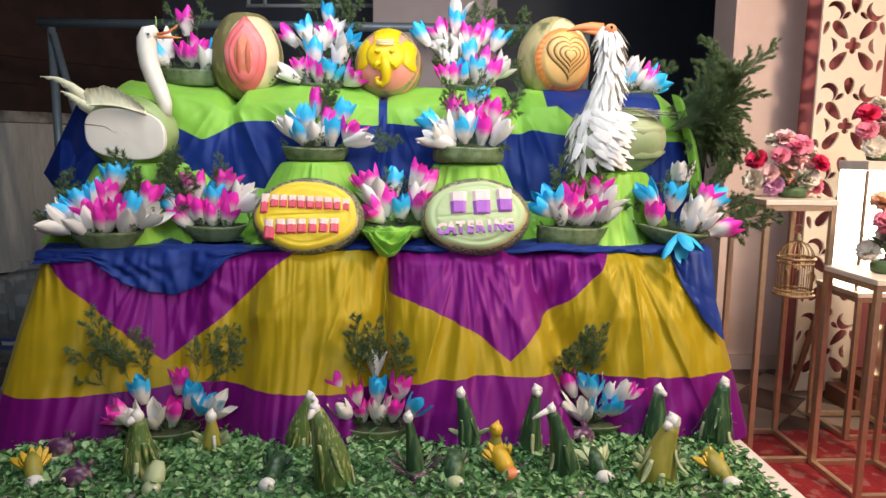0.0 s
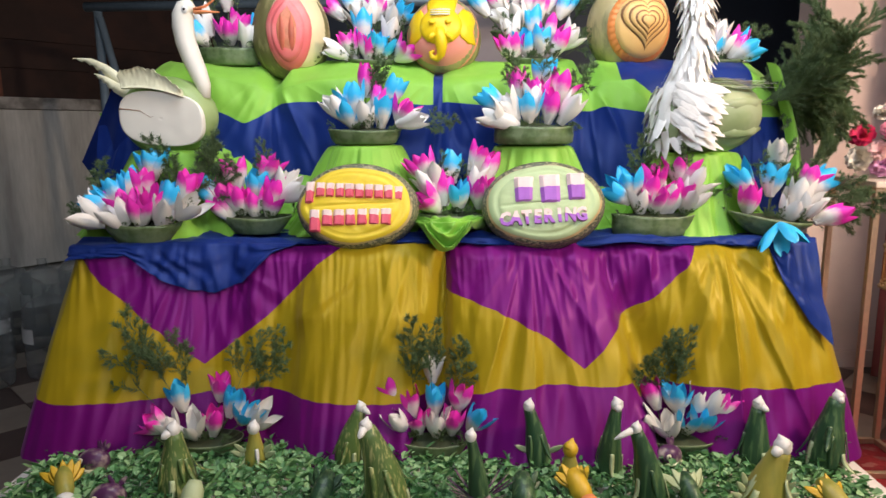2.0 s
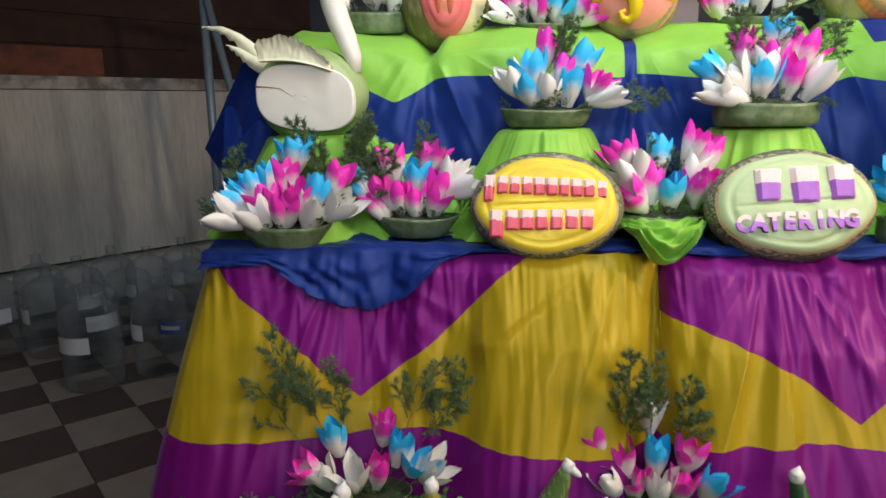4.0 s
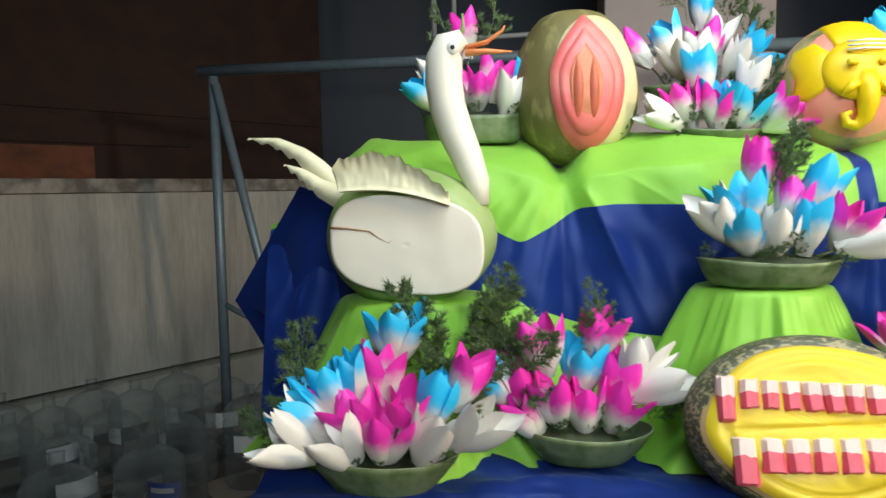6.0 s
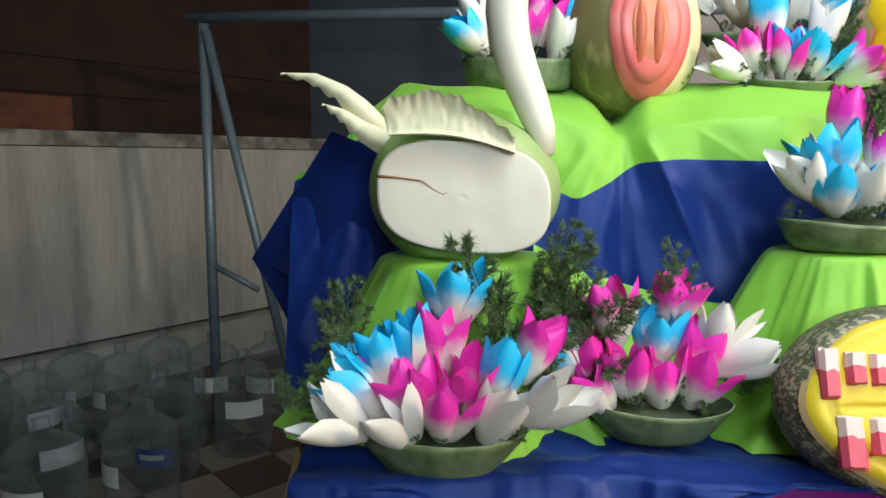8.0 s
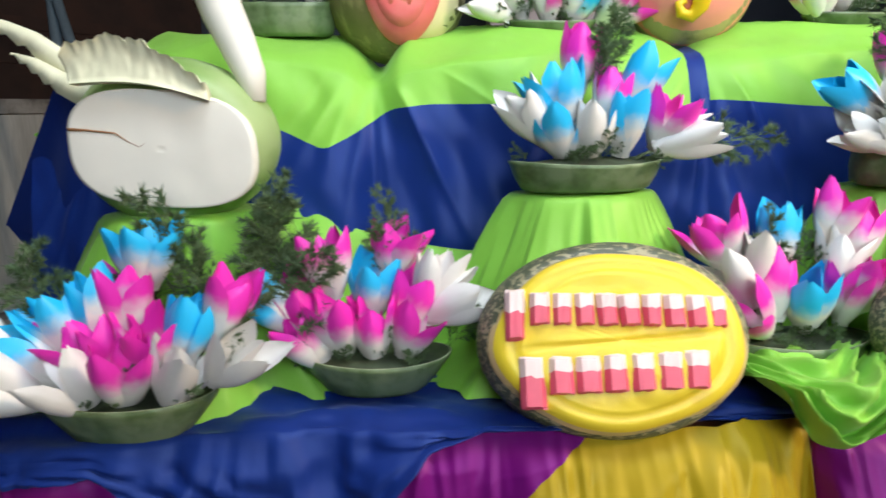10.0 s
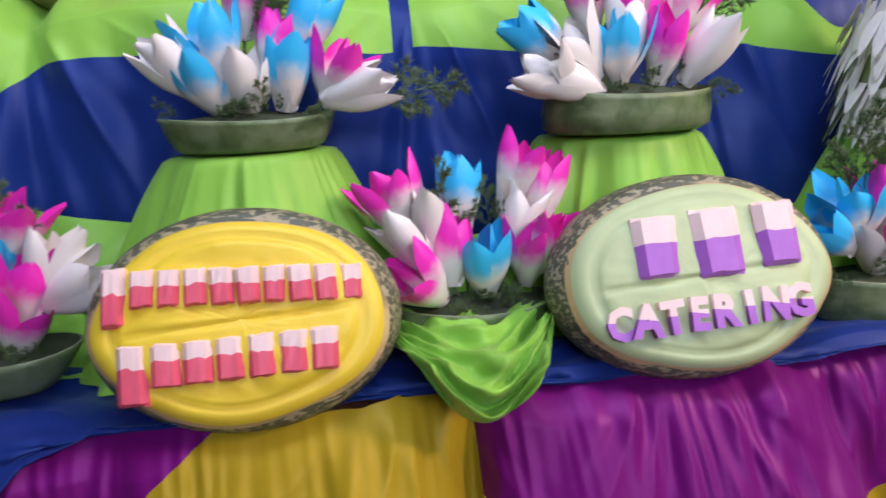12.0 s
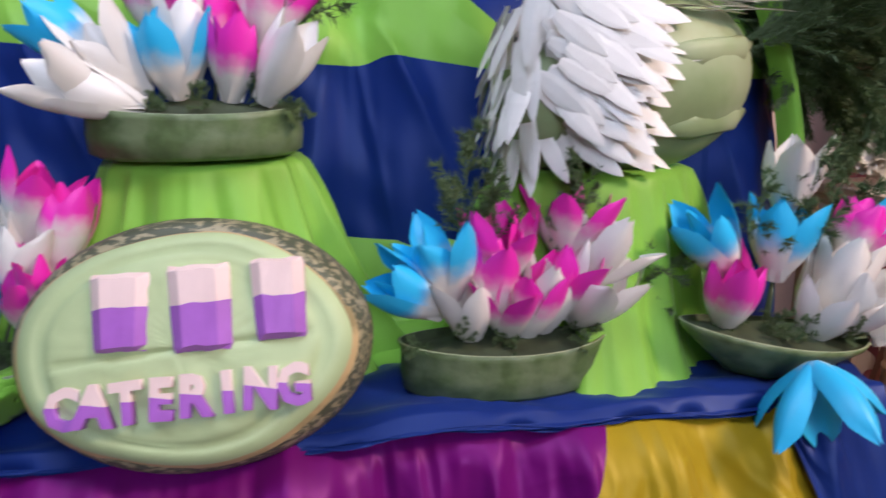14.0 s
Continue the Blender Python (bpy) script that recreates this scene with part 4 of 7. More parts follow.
def flower_bowl(x, y, z, rx, ry, h, spec, label, sprigs=(), flare=0.6, size=1.12, rot=0.0, seed=0, tip=0.0):
    """spec: words like 'P-4:12:-10' = colour, offset across in cm, height over the rim in cm, lean in degrees."""
    rnd = random.Random(seed + int(1000 * abs(x)))
    ry *= 0.82
    e = empty("flower_bowl", pose(x, y, z, 0, tip, rot), label, "flower arrangement", "dyed flower bowls")
    part("bowl", bowl_mesh(rx, ry, h, flare), [M_GOURD, M_FLESH, M_SOIL], e, "green gourd rind bowl")
    for w in spec.split():
        c = w[0]
        dx, dz, lean = [float(q) for q in w[1:].split(":")]
        L = 0.088 * size * rnd.uniform(0.95, 1.08)
        ob = flower(c, rnd.choice((0.03, 0.14, 0.26, 0.45, 0.10)), rnd.randrange(99999), e)
        dirv = Vector((math.sin(math.radians(lean)), 0, math.cos(math.radians(lean))))
        head = Vector((dx / 100, 0, h + dz / 100))
        dy = -0.050 + 0.0066 * dz + rnd.uniform(-0.008, 0.008)
        back = -0.18 if dz < 8 else 0.05
        dirv = (dirv + Vector((0, back, 0))).normalized()
        base = head - dirv * L * 0.52
        base.y += dy * (ry / 0.07)
        q = Vector((0, 0, 1)).rotation_difference(dirv)
        ob.matrix_basis = Matrix.Translation(base) @ q.to_matrix().to_4x4() @ Matrix.Rotation(rnd.uniform(0, 6.28), 4, "Z") @ Matrix.Scale(size, 4)
        root = Vector((dx / 100 * 0.45, base.y * 0.5, h * 0.8))
        if (base - root).length > 0.012:
            bm = bmesh.new()
            tube(bm, [root, (root + base) / 2 + Vector((0, 0, 0.004)), base + dirv * 0.006], 0.0022, 6)
            part("stem", bm, M_STEM, e)
    for k in range(6):
        ob = new("sprig", SPRIGS[k % 3])
        ob.parent = e
        ob.matrix_basis = Matrix.Translation((rx * (-0.72 + 0.29 * k), -0.35 * ry * (k % 2), h * 0.92)) @ Matrix.Rotation(rnd.uniform(-1.3, 1.3), 4, "Y") @ Matrix.Rotation(rnd.uniform(0.3, 1.1), 4, "X") @ Matrix.Scale(rnd.uniform(0.28, 0.42), 4)
    for k, (dx, dz, lean, s) in enumerate(sprigs):
        ob = new("sprig", SPRIGS[rnd.randrange(5)])
        ob.parent = e
        ob.matrix_basis = Matrix.Translation((dx / 100, 0.03, h * 0.8 + dz / 100)) @ Matrix.Rotation(math.radians(lean), 4, "Y") @ Matrix.Rotation(rnd.uniform(0, 6.28), 4, "Z") @ Matrix.Scale(s, 4)
    return e


ZT = 0.968
flower_bowl(-1.103, 2.272, 0.958, 0.122, 0.076, 0.066, "B2:17.5:4 P0:11.5:-4 P-5:6:-24 P3.5:6:8 B-9:9:-34 B-11:5:-52 W-14:2.5:-58 B8.5:8:14 P13.5:11:28 W15.5:5:48 W-6:2.5:-34 W8:3:22 P-1:6.5:-8 B-4:10.5:-14 P1:3.5:4", "boat-shaped green gourd bowl of pink, blue and white dyed flowers", [(-8, 0, -30, 1.0), (10, 2, 28, 0.9), (-12, 2, -70, 0.8)], 0.62, 1.16)
flower_bowl(-0.785, 2.375, ZT + 0.008, 0.112, 0.072, 0.055, "P-10.5:7:-14 P-10:3:-34 P-5:5:-14 P-7:13:-14 B0:10:3 P3:15:10 P5.5:4:18 P6:8:18 W9:10:16 W12:7.5:62 B-15:8:-42 P0:4:0", "green gourd bowl of mostly magenta dyed flowers", [(3, 10, 5, 0.7), (-12, 6, -20, 1.0), (10, 0, 50, 0.7)], 0.66)
flower_bowl(-0.165, 2.395, ZT + 0.008, 0.115, 0.07, 0.058, "P-10:14:-24 W-5.5:11:-4 P-7.5:4.5:-38 P-2.5:8:8 B-1:14.5:-4 B1.5:6:0 P8:17:14 W7:11:14 P7.5:6.5:-4 P10.5:7.5:28 P11:14:14 W-8:9:-26", "green gourd bowl of white, pink and blue dyed flowers", [(-2, 9, -8, 0.75), (3, 9, 6, 0.6)], 0.93)
flower_bowl(0.448, 2.362, ZT + 0.002, 0.130, 0.07, 0.064, "B-11.5:6.5:-55 B-7.5:10:-18 W-5:5:-10 P0:11:0 P0:5:-4 P3:5:8 W5:5:6 P8:7:14 W11.5:5:32 P9:13.5:14 W12.5:10:26 P-1:8:4", "green gourd bowl of pink and white dyed flowers", [(-3, 9, -14, 0.85), (0, 10, 6, 0.75), (8, 8, 10, 0.7), (12, 0, 40, 0.8)], 0.97)
flower_bowl(0.785, 2.338, ZT + 0.004, 0.130, 0.075, 0.056, "B-10:10:-42 P-8:5:-8 B-1:11:0 W1:19:-8 W5:4:6 P11:13:14 B13.5:12:44 W10:5:16 P17:3:62 W7:8:6", "tilted gourd bowl of white, blue and pink dyed flowers", [(3, 9, 8, 1.0), (13, 8, 60, 1.0), (16, 8, 70, 0.9), (-3, 8, -5, 0.8)], 0.5, tip=8)
flower_bowl(-0.455, 2.50, 1.2495, 0.122, 0.085, 0.046, "P0:16:3 W-9:7:-36 B-4:10:-14 B-4.5:5.5:-12 W0:5:-6 P4.5:10:8 B9:12:26 B6:5.5:8 P13:6:22 W15:3:72", "shallow green gourd bowl of dyed flowers on the pedestal", [(3, 12, 10, 0.8), (16, 2, 82, 0.95), (0, 10, 30, 0.8)], 0.84)
flower_bowl(0.090, 2.49, 1.2465, 0.129, 0.092, 0.057, "P-4.7:13:-10 B3.6:17:4 P9:12:14 W-13:3:-60 W-8:6:-36 B-2:6:-4 W0:8:2 P5:6:6 W11:5:34 B-13:8:-50 P1:10:3 W-10:2:-70", "thick green gourd ring bowl of dyed flowers on the pedestal", [(-5, 10, -14, 1.0), (10, 8, 30, 1.1), (2, 14, 6, 0.9)], 0.99)
flower_bowl(-0.985, 2.80, 1.527, 0.115, 0.07, 0.062, "B-10:4.5:-46 W-8:9:-26 P-2:19:-6 P5:8:6 B11:8:14 P1:6:0 W8:4:14", "green gourd bowl of dyed flowers on the tier", [(-4, 12, -20, 1.0), (3, 14, 8, 1.0)], 0.9)
flower_bowl(-0.475, 2.90, 1.60, 0.125, 0.07, 0.05, "P-14:9:-42 B-7:11:-22 W0:9:-4 B2:19:3 W8:6:22 B12:7:52 P2:10:4 W-4:6:-14 W5:12:12", "raised green gourd bowl of dyed flowers", [(9, 8, 24, 1.2), (-2, 16, -4, 1.1), (6, 14, 14, 1.2)], 0.7)
flower_bowl(-0.465, 2.78, 1.512, 0.09, 0.06, 0.03, "B-3:12:-4 W-12:3:-62 P-7:5:-20 B1:6:4 W7:10:16 P13:3:54 B4:4:10 P-1:4:-6", "low gourd dish of dyed flowers on the tier", [(9, 0, 50, 0.9), (4, 0, 30, 0.8)], 0.7)
flower_bowl(0.09, 2.90, 1.60, 0.125, 0.07, 0.05, "B-16:10:-34 P-9:12:-20 W-3:6:-30 P3:10:4 B15:9:26 W-2:21:8 B-2:16:0 P10:12:18 P6:9:10 W-7:5:-58", "raised green gourd bowl of dyed flowers", [(6, 10, 10, 1.2), (16, 2, 36, 1.2)], 0.7)
flower_bowl(0.115, 2.78, 1.512, 0.10, 0.06, 0.03, "B0:13:0 W-8:10:-14 P-8:4:-14 B3:6:8 P9:5:24 W13:7:40 P6:10:12 B-3:6:-10", "low gourd dish of dyed flowers on the tier", [(-4, 2, -30, 1.0), (12, 2, 50, 1.1)], 0.7)
flower_bowl(0.755, 2.78, 1.492, 0.10, 0.06, 0.04, "W0:10:6 P7:5:20 B-2:4:-10 B10:3:58 W3:6:20 P-5:7:-14", "low gourd dish of dyed flowers behind the bird", [(4, 6, 60, 1.0)], 0.7)
flower_bowl(-0.87, 2.03, 0.402, 0.12, 0.075, 0.05, "P-12:5:-46 B-6.5:11:-16 W-1:4:-6 P5:13.5:6 P4.5:5:6 B13:7.5:26 W17:6:44 W-8:4:-20 B9:10:14", "green gourd bowl of dyed flowers among the leaves", [(-14, 10, -50, 1.3), (-8, 12, -24, 1.3), (-4, 14, -10, 1.1), (14, 12, 34, 1.2), (10, 14, 20, 1.0)], 0.7, 0.95)
flower_bowl(-0.225, 2.04, 0.402, 0.118, 0.075, 0.05, "P-11.5:12:-24 P-6:9.5:-12 W-9:5:-36 P-4:5:-6 B1:10:2 P8:11:12 W1:5:-4 P6:5:8 B12.5:6:34 W0:18:0", "green gourd bowl of pink and blue dyed flowers among the leaves", [(-5, 12, -10, 1.1), (5, 12, 10, 1.1), (0, 14, 2, 0.9)], 0.85, 0.95)
flower_bowl(0.455, 2.06, 0.402, 0.125, 0.075, 0.05, "P-6.5:11:-22 W-9.5:5:-46 W-3:4:-14 B0:10.5:-4 B7:5:14 W6.5:9:12 W10:9:26 P13:8:44 B3:5:6", "pale gourd bowl of blue and white dyed flowers", [(-4, 13, -6, 1.0), (-2, 15, 4, 1.0), (0, 12, 12, 0.9), (-6, 11, -14, 0.9)], 0.6, 0.95)

# a blue flower fallen over the rim
fallen = flower("D", 0.95, 5)
fallen.name = "fallen_flower"
fallen.matrix_world = Matrix.Translation((0.782, 2.250, 1.020)) @ Matrix.Rotation(math.radians(158), 4, "X") @ Matrix.Rotation(0.5, 4, "Z") @ Matrix.Scale(1.1, 4)
tagged(fallen, "sky blue dyed flower hanging over a bowl's rim", "flower")
for k, (x, y, z, ax, ay, s) in enumerate(((-1.22, 2.40, 1.02, 10, -10, 1.2), (-0.95, 2.40, 1.05, 5, 5, 1.3), (-0.90, 2.40, 1.10, 10, -14, 1.2), (-0.99, 2.38, 1.05, 10, -30, 1.2), (-0.93, 2.39, 1.0, 5, 20, 1.1), (-1.08, 2.36, 1.02, 14, 0, 1.1))):
    ob = new("cypress_sprig", SPRIGS[k % 5])
    ob.matrix_world = Matrix.Translation((x, y, z)) @ Matrix.Rotation(math.radians(ax), 4, "X") @ Matrix.Rotation(math.radians(ay), 4, "Y") @ Matrix.Scale(s, 4)
    tagged(ob, "dark green cypress sprig tucked behind a flower bowl", "sprig", "loose sprigs")


# ---- carved pumpkin signs ----
def block_row(e, name, xs, z, w, h, y, mats, split=0.5, slant=0.0, tilt=0.0):
    """Raised hand-cut blocks in a row, pale above and dyed below; each is one child."""
    rnd = random.Random(int(1000 * abs(z)) + len(xs))
    for k, (x, ww, hh) in enumerate(xs):
        bm = bmesh.new()
        zz = z + slant * x - (hh - xs[-1][2]) * 0.35
        top, low = ww / 2 * rnd.uniform(0.97, 1.12), ww / 2 * rnd.uniform(0.92, 1.08)
        lean = rnd.uniform(-0.05, 0.05) * hh
        rows, n = [], 5
        for i, t in enumerate((0.0, 0.06, split, 0.94, 1.0)):
            wd = low + (top - low) * t
            cx, cz = x + lean * (t - 0.5), zz - hh / 2 + hh * t
            fr = 0.006 + rnd.uniform(-0.0006, 0.0006)
            jag = [rnd.uniform(-0.0011, 0.0011) for _ in range(n + 1)]
            edge = i in (0, 4)
            line = []
            for q in range(n + 1):
                u = 2 * q / n - 1
                side = q in (0, n)
                line.append(bm.verts.new((cx + wd * u * (0.93 if edge and side else 1), 0.002 if (edge or side) else -fr + rnd.uniform(-0.0005, 0.0005), cz + jag[q] * (2.2 if i == 2 else 1))))
            rows.append(line)
        for i, (a, b) in enumerate(zip(rows, rows[1:])):
            for q in range(n):
                bm.faces.new((a[q], a[q + 1], b[q + 1], b[q])).material_index = 0 if i < 2 else 1
        ring = rows[0] + [r[-1] for r in rows[1:-1]] + rows[-1][::-1] + [r[0] for r in rows[1:-1]][::-1]
        deep = [bm.verts.new((v.co.x, 0.012, v.co.z)) for v in ring]
        for q in range(len(ring)):
            p = (q + 1) % len(ring)
            bm.faces.new((ring[q], deep[q], deep[p], ring[p])).material_index = 0 if (ring[q].co.z + ring[p].co.z) / 2 < zz - hh / 2 + hh * split else 1
        bm.faces.new(deep)
        bmesh.ops.recalc_face_normals(bm, faces=bm.faces[:])
        ob = part(name, bm, mats, e, smooth=False)
        ob.matrix_basis = Matrix.Translation((0, y(x, zz), 0))


def letter(e, ch, size, split, mats):
    """One raised letter, pale above and dyed below."""
    cu = bpy.data.curves.new("letter", "FONT")
    cu.body, cu.size, cu.extrude, cu.offset, cu.align_x = ch, size, 0.007, 0.0026, "CENTER"
    cu.resolution_u = 2
    tmp = bpy.data.objects.new("letter", cu)
    me = tmp.to_mesh()
    bm = bmesh.new()
    bm.from_mesh(me)
    tmp.to_mesh_clear()
    bpy.data.objects.remove(tmp)
    bpy.data.curves.remove(cu)
    bmesh.ops.remove_doubles(bm, verts=bm.verts, dist=1e-5)
    bmesh.ops.transform(bm, matrix=Matrix.Translation((0, 0, -0.36 * size)) @ Matrix.Rotation(math.pi / 2, 4, "X"), verts=bm.verts)
    bmesh.ops.bisect_plane(bm, geom=bm.verts[:] + bm.edges[:] + bm.faces[:], plane_co=(0, 0, (split - 0.5) * 0.7 * size), plane_no=(0.12, 0, 1))
    for f in bm.faces:
        f.material_index = 1 if f.calc_center_median().z > (split - 0.5) * 0.7 * size - 0.12 * f.calc_center_median().x else 0
    return part("raised_letter", bm, mats, e, smooth=False)


def carved_sign(x, y, z, a, c, rind, flesh, rim, label, rows, letters, turn=0.0, lean=-9, words=(), roll=0.0):
    e = empty("carved_pumpkin", pose(x, y, z, lean, roll, turn), label, "carved pumpkin")
    # rind: ribbed ellipsoid with the front cut away
    n, m = 72, 30
    b = 0.105
    cut = -0.048
    vs, fs, mi = [], [], []
    for i in range(m + 1):
        t = math.pi * i / m
        for k in range(n):
            p = 2 * math.pi * k / n
            rb = 1 + 0.028 * abs(math.cos(6.5 * p)) * math.sin(t)
            X, Y, Z = -a * math.cos(t), b * math.sin(t) * math.cos(p) * rb, c * math.sin(t) * math.sin(p) * rb
            if Y < cut:
                s = cut / Y
                Y = cut - 0.010 * (1 - s)
            vs.append((X, Y, Z))
    for i in range(m):
        for k in range(n):
            fs.append((i * n + k, (i + 1) * n + k, (i + 1) * n + (k + 1) % n, i * n + (k + 1) % n))
    finish("rind", vs, fs, rind, None, e)
    # cut face: a bevelled outer ring, a knife groove and a flat faceted middle
    vs, fs, ix = [], [], []
    fr = math.sqrt(1 - (cut / b) ** 2)
    R, N = 26, 112

    def level(u):
        return lerp_curve([(0, -0.020), (0.70, -0.0175), (0.79, -0.0150), (0.805, -0.0095), (0.83, -0.0095), (0.845, -0.0135), (0.93, -0.0095), (1.0, 0.004)], u)

    for j in range(R + 1):
        u = j / R if j < 18 else 0.692 + 0.308 * (j - 18) / (R - 18)
        for k in range(N):
            p = 2 * math.pi * k / N
            wob = 1 + (0.014 * math.sin(5 * p + 1 + x * 7) + 0.010 * bumps(3 * math.cos(p), 3 * math.sin(p), x * 5)) * (u > 0.5)
            px, pz = a * fr * 1.03 * u * wob * math.cos(p), c * fr * 1.01 * u * wob * math.sin(p) - 0.004
            cuts = 0.0024 * (math.floor(3.2 * bumps(px * 9 + 3, pz * 16, x * 9) * 2) / 2) + 0.0016 * bumps(px * 40, pz * 70, x)
            groove = 0.0045 * math.exp(-((pz + 0.006 - 0.06 * px) / 0.0035) ** 2)
            vs.append((px, cut + level(u) + (cuts + groove) * (u < 0.76), pz))
    for j in range(R):
        for k in range(N):
            fs.append((j * N + k, (j + 1) * N + k, (j + 1) * N + (k + 1) % N, j * N + (k + 1) % N))
            ix.append(1 if j >= R - 1 else 0)
    finish("carved_face", vs, fs, [flesh, rim], ix, e, smooth=True)

    def depth(px, pz):
        return cut + level(min(1, math.hypot(px / (a * fr), pz / (c * fr)))) - 0.004

    for word, xs, zz, slant in words:
        for k, ch in enumerate(word):
            px = xs[0] + (xs[1] - xs[0]) * k / (len(word) - 1)
            pz = zz + slant * px
            ob = letter(e, ch, 0.053, 0.5, letters)
            ob.matrix_basis = Matrix.Translation((px, depth(px, pz), pz)) @ Matrix.Rotation(0.06 * math.sin(k * 2.3), 4, "Y") @ Matrix.Scale(0.86 + 0.06 * math.sin(k * 1.7), 4, (1, 0, 0))
    for k, (xs, zz, slant, split) in enumerate(rows):
        block_row(e, "raised_block", xs, zz, 0, 0, depth, letters, split, slant)
    return e


row1 = [(-0.136, 0.025, 0.066)] + [(-0.104 + 0.0288 * k, 0.0250, 0.042) for k in range(9)]
row2 = [(-0.117, 0.031, 0.068)] + [(-0.081 + 0.0345 * k, 0.0300, 0.048) for k in range(6)]
carved_sign(-0.455, 2.318, 1.062, 0.185, 0.133, M_PUMPKIN, M_YFLESH, M_PUMPGOLD, "oval pumpkin carved to yellow flesh with pink raised blocks", [(row1, 0.034, -0.04, 0.55), (row2, -0.046, 0.02, 0.6)], [M_LETP, M_LETW], 0, -22)
row3 = [(-0.055, 0.054, 0.076), (0.021, 0.056, 0.084), (0.097, 0.052, 0.080)]
carved_sign(0.103, 2.322, 1.066, 0.185, 0.132, M_PUMPKIN, M_GFLESH, M_PUMPGOLD, "oval pumpkin carved to pale green flesh with violet raised lettering", [(row3, 0.034, 0.03, 0.55), ], [M_LETV, M_LETW], -4, -22, words=[("CATERING", (-0.112, 0.108), -0.050, 0.03)], roll=-2.5)


# ---- carved melons on the tier ----
def ovoid(e, a, b, c, rind, label, skew=0.0, top_flat=1.0):
    n, m = 48, 30
    vs, fs = [], []
    for i in range(m + 1):
        t = math.pi * i / m
        zz = -math.cos(t)
        for k in range(n):
            p = 2 * math.pi * k / n
            taper = 1 - skew * zz
            z = min(zz, top_flat)
            vs.append((a * math.sin(t) * math.cos(p) * taper, b * math.sin(t) * math.sin(p) * taper, c * z))
    for i in range(m):
        for k in range(n):
            fs.append((i * n + k, i * n + (k + 1) % n, (i + 1) * n + (k + 1) % n, (i + 1) * n + k))
    return finish("rind", vs, fs, rind, None, e, label)


def relief(e, name, outline, a, b, c, lift, dome, mat, skew=0.0, rings=6, label="", wave=0.0):
    """A raised patch bounded by outline (x, z), hugging the front of an ovoid."""
    N = len(outline)
    cx, cz = sum(p[0] for p in outline) / N, sum(p[1] for p in outline) / N

    def front(x, z):
        zz = max(-0.99, min(0.99, z / c))
        taper = 1 - skew * zz
        q = 1 - (x / (a * taper)) ** 2 - zz * zz
        return -b * taper * math.sqrt(max(q, 0.0))

    vs, fs = [(cx, front(cx, cz) - lift - dome, cz)], []
    for j in range(1, rings + 2):
        u = min(1, j / rings)
        for k, (px, pz) in enumerate(outline):
            x, z = cx + (px - cx) * u, cz + (pz - cz) * u
            y = front(x, z) - lift - dome * (1 - u * u) + wave * math.sin(k * 2.1) * u
            if j == rings + 1:
                y = front(x, z) + 0.012
            vs.append((x, y, z))
    for k in range(N):
        fs.append((0, 1 + k, 1 + (k + 1) % N))
    for j in range(rings):
        for k in range(N):
            o = 1 + j * N
            fs.append((o + k, o + N + k, o + N + (k + 1) % N, o + (k + 1) % N))
    return finish(name, vs, fs, mat, None, e, label)


def oval(a, c, cx=0.0, cz=0.0, n=40, point=0.0, notch=0.0):
    out = []
    for k in range(n):
        p = 2 * math.pi * k / n
        x, z = a * math.cos(p), c * math.sin(p)
        if point:
            x *= 1 - point * max(0, math.sin(p)) ** 2
        out.append((cx + x, cz + z))
    return out


def heart(s, cx, cz, n=48):
    out = []
    for k in range(n):
        p = 2 * math.pi * k / n
        x = 16 * math.sin(p) ** 3
        z = 13 * math.cos(p) - 3.4 * math.cos(2 * p) - 1.4 * math.cos(3 * p) - 0.7 * math.cos(4 * p)
        out.append((cx - s * x / 17, cz + s * 1.12 * (z + 2) / 17))
    return out


def almond_melon():
    e = empty("carved_watermelon", pose(-0.762, 2.83, 1.652, -6, 0, 10), "upright watermelon carved with a deep pink almond-shaped panel", "carved melon", "carved melons")
    a, b, c = 0.140, 0.122, 0.180
    ovoid(e, a, b, c, M_RIND, "olive and cream rind", 0.10, 0.84)
    relief(e, "cream_panel", oval(0.104, 0.140, 0.034, -0.008), a, b, c, 0.002, 0.0, M_CREAM, 0.10)
    relief(e, "pink_panel", oval(0.078, 0.142, 0.0, -0.014, point=0.72), a, b, c, 0.009, -0.003, M_PINKFLESH, 0.10)
    relief(e, "pink_rim", oval(0.058, 0.112, -0.004, -0.018, point=0.80), a, b, c, 0.0105, -0.004, M_PINKFLESH, 0.10)
    relief(e, "inner_hollow", oval(0.034, 0.088, -0.008, -0.022, point=0.88), a, b, c, 0.0085, -0.001, M_INNER, 0.10)
    for s in (-1, 1):
        relief(e, "fold", oval(0.011, 0.070, -0.008 + s * 0.017, -0.034, n=20, point=0.7), a, b, c, 0.0075, 0.005, M_BROWNF, 0.10)
    return e


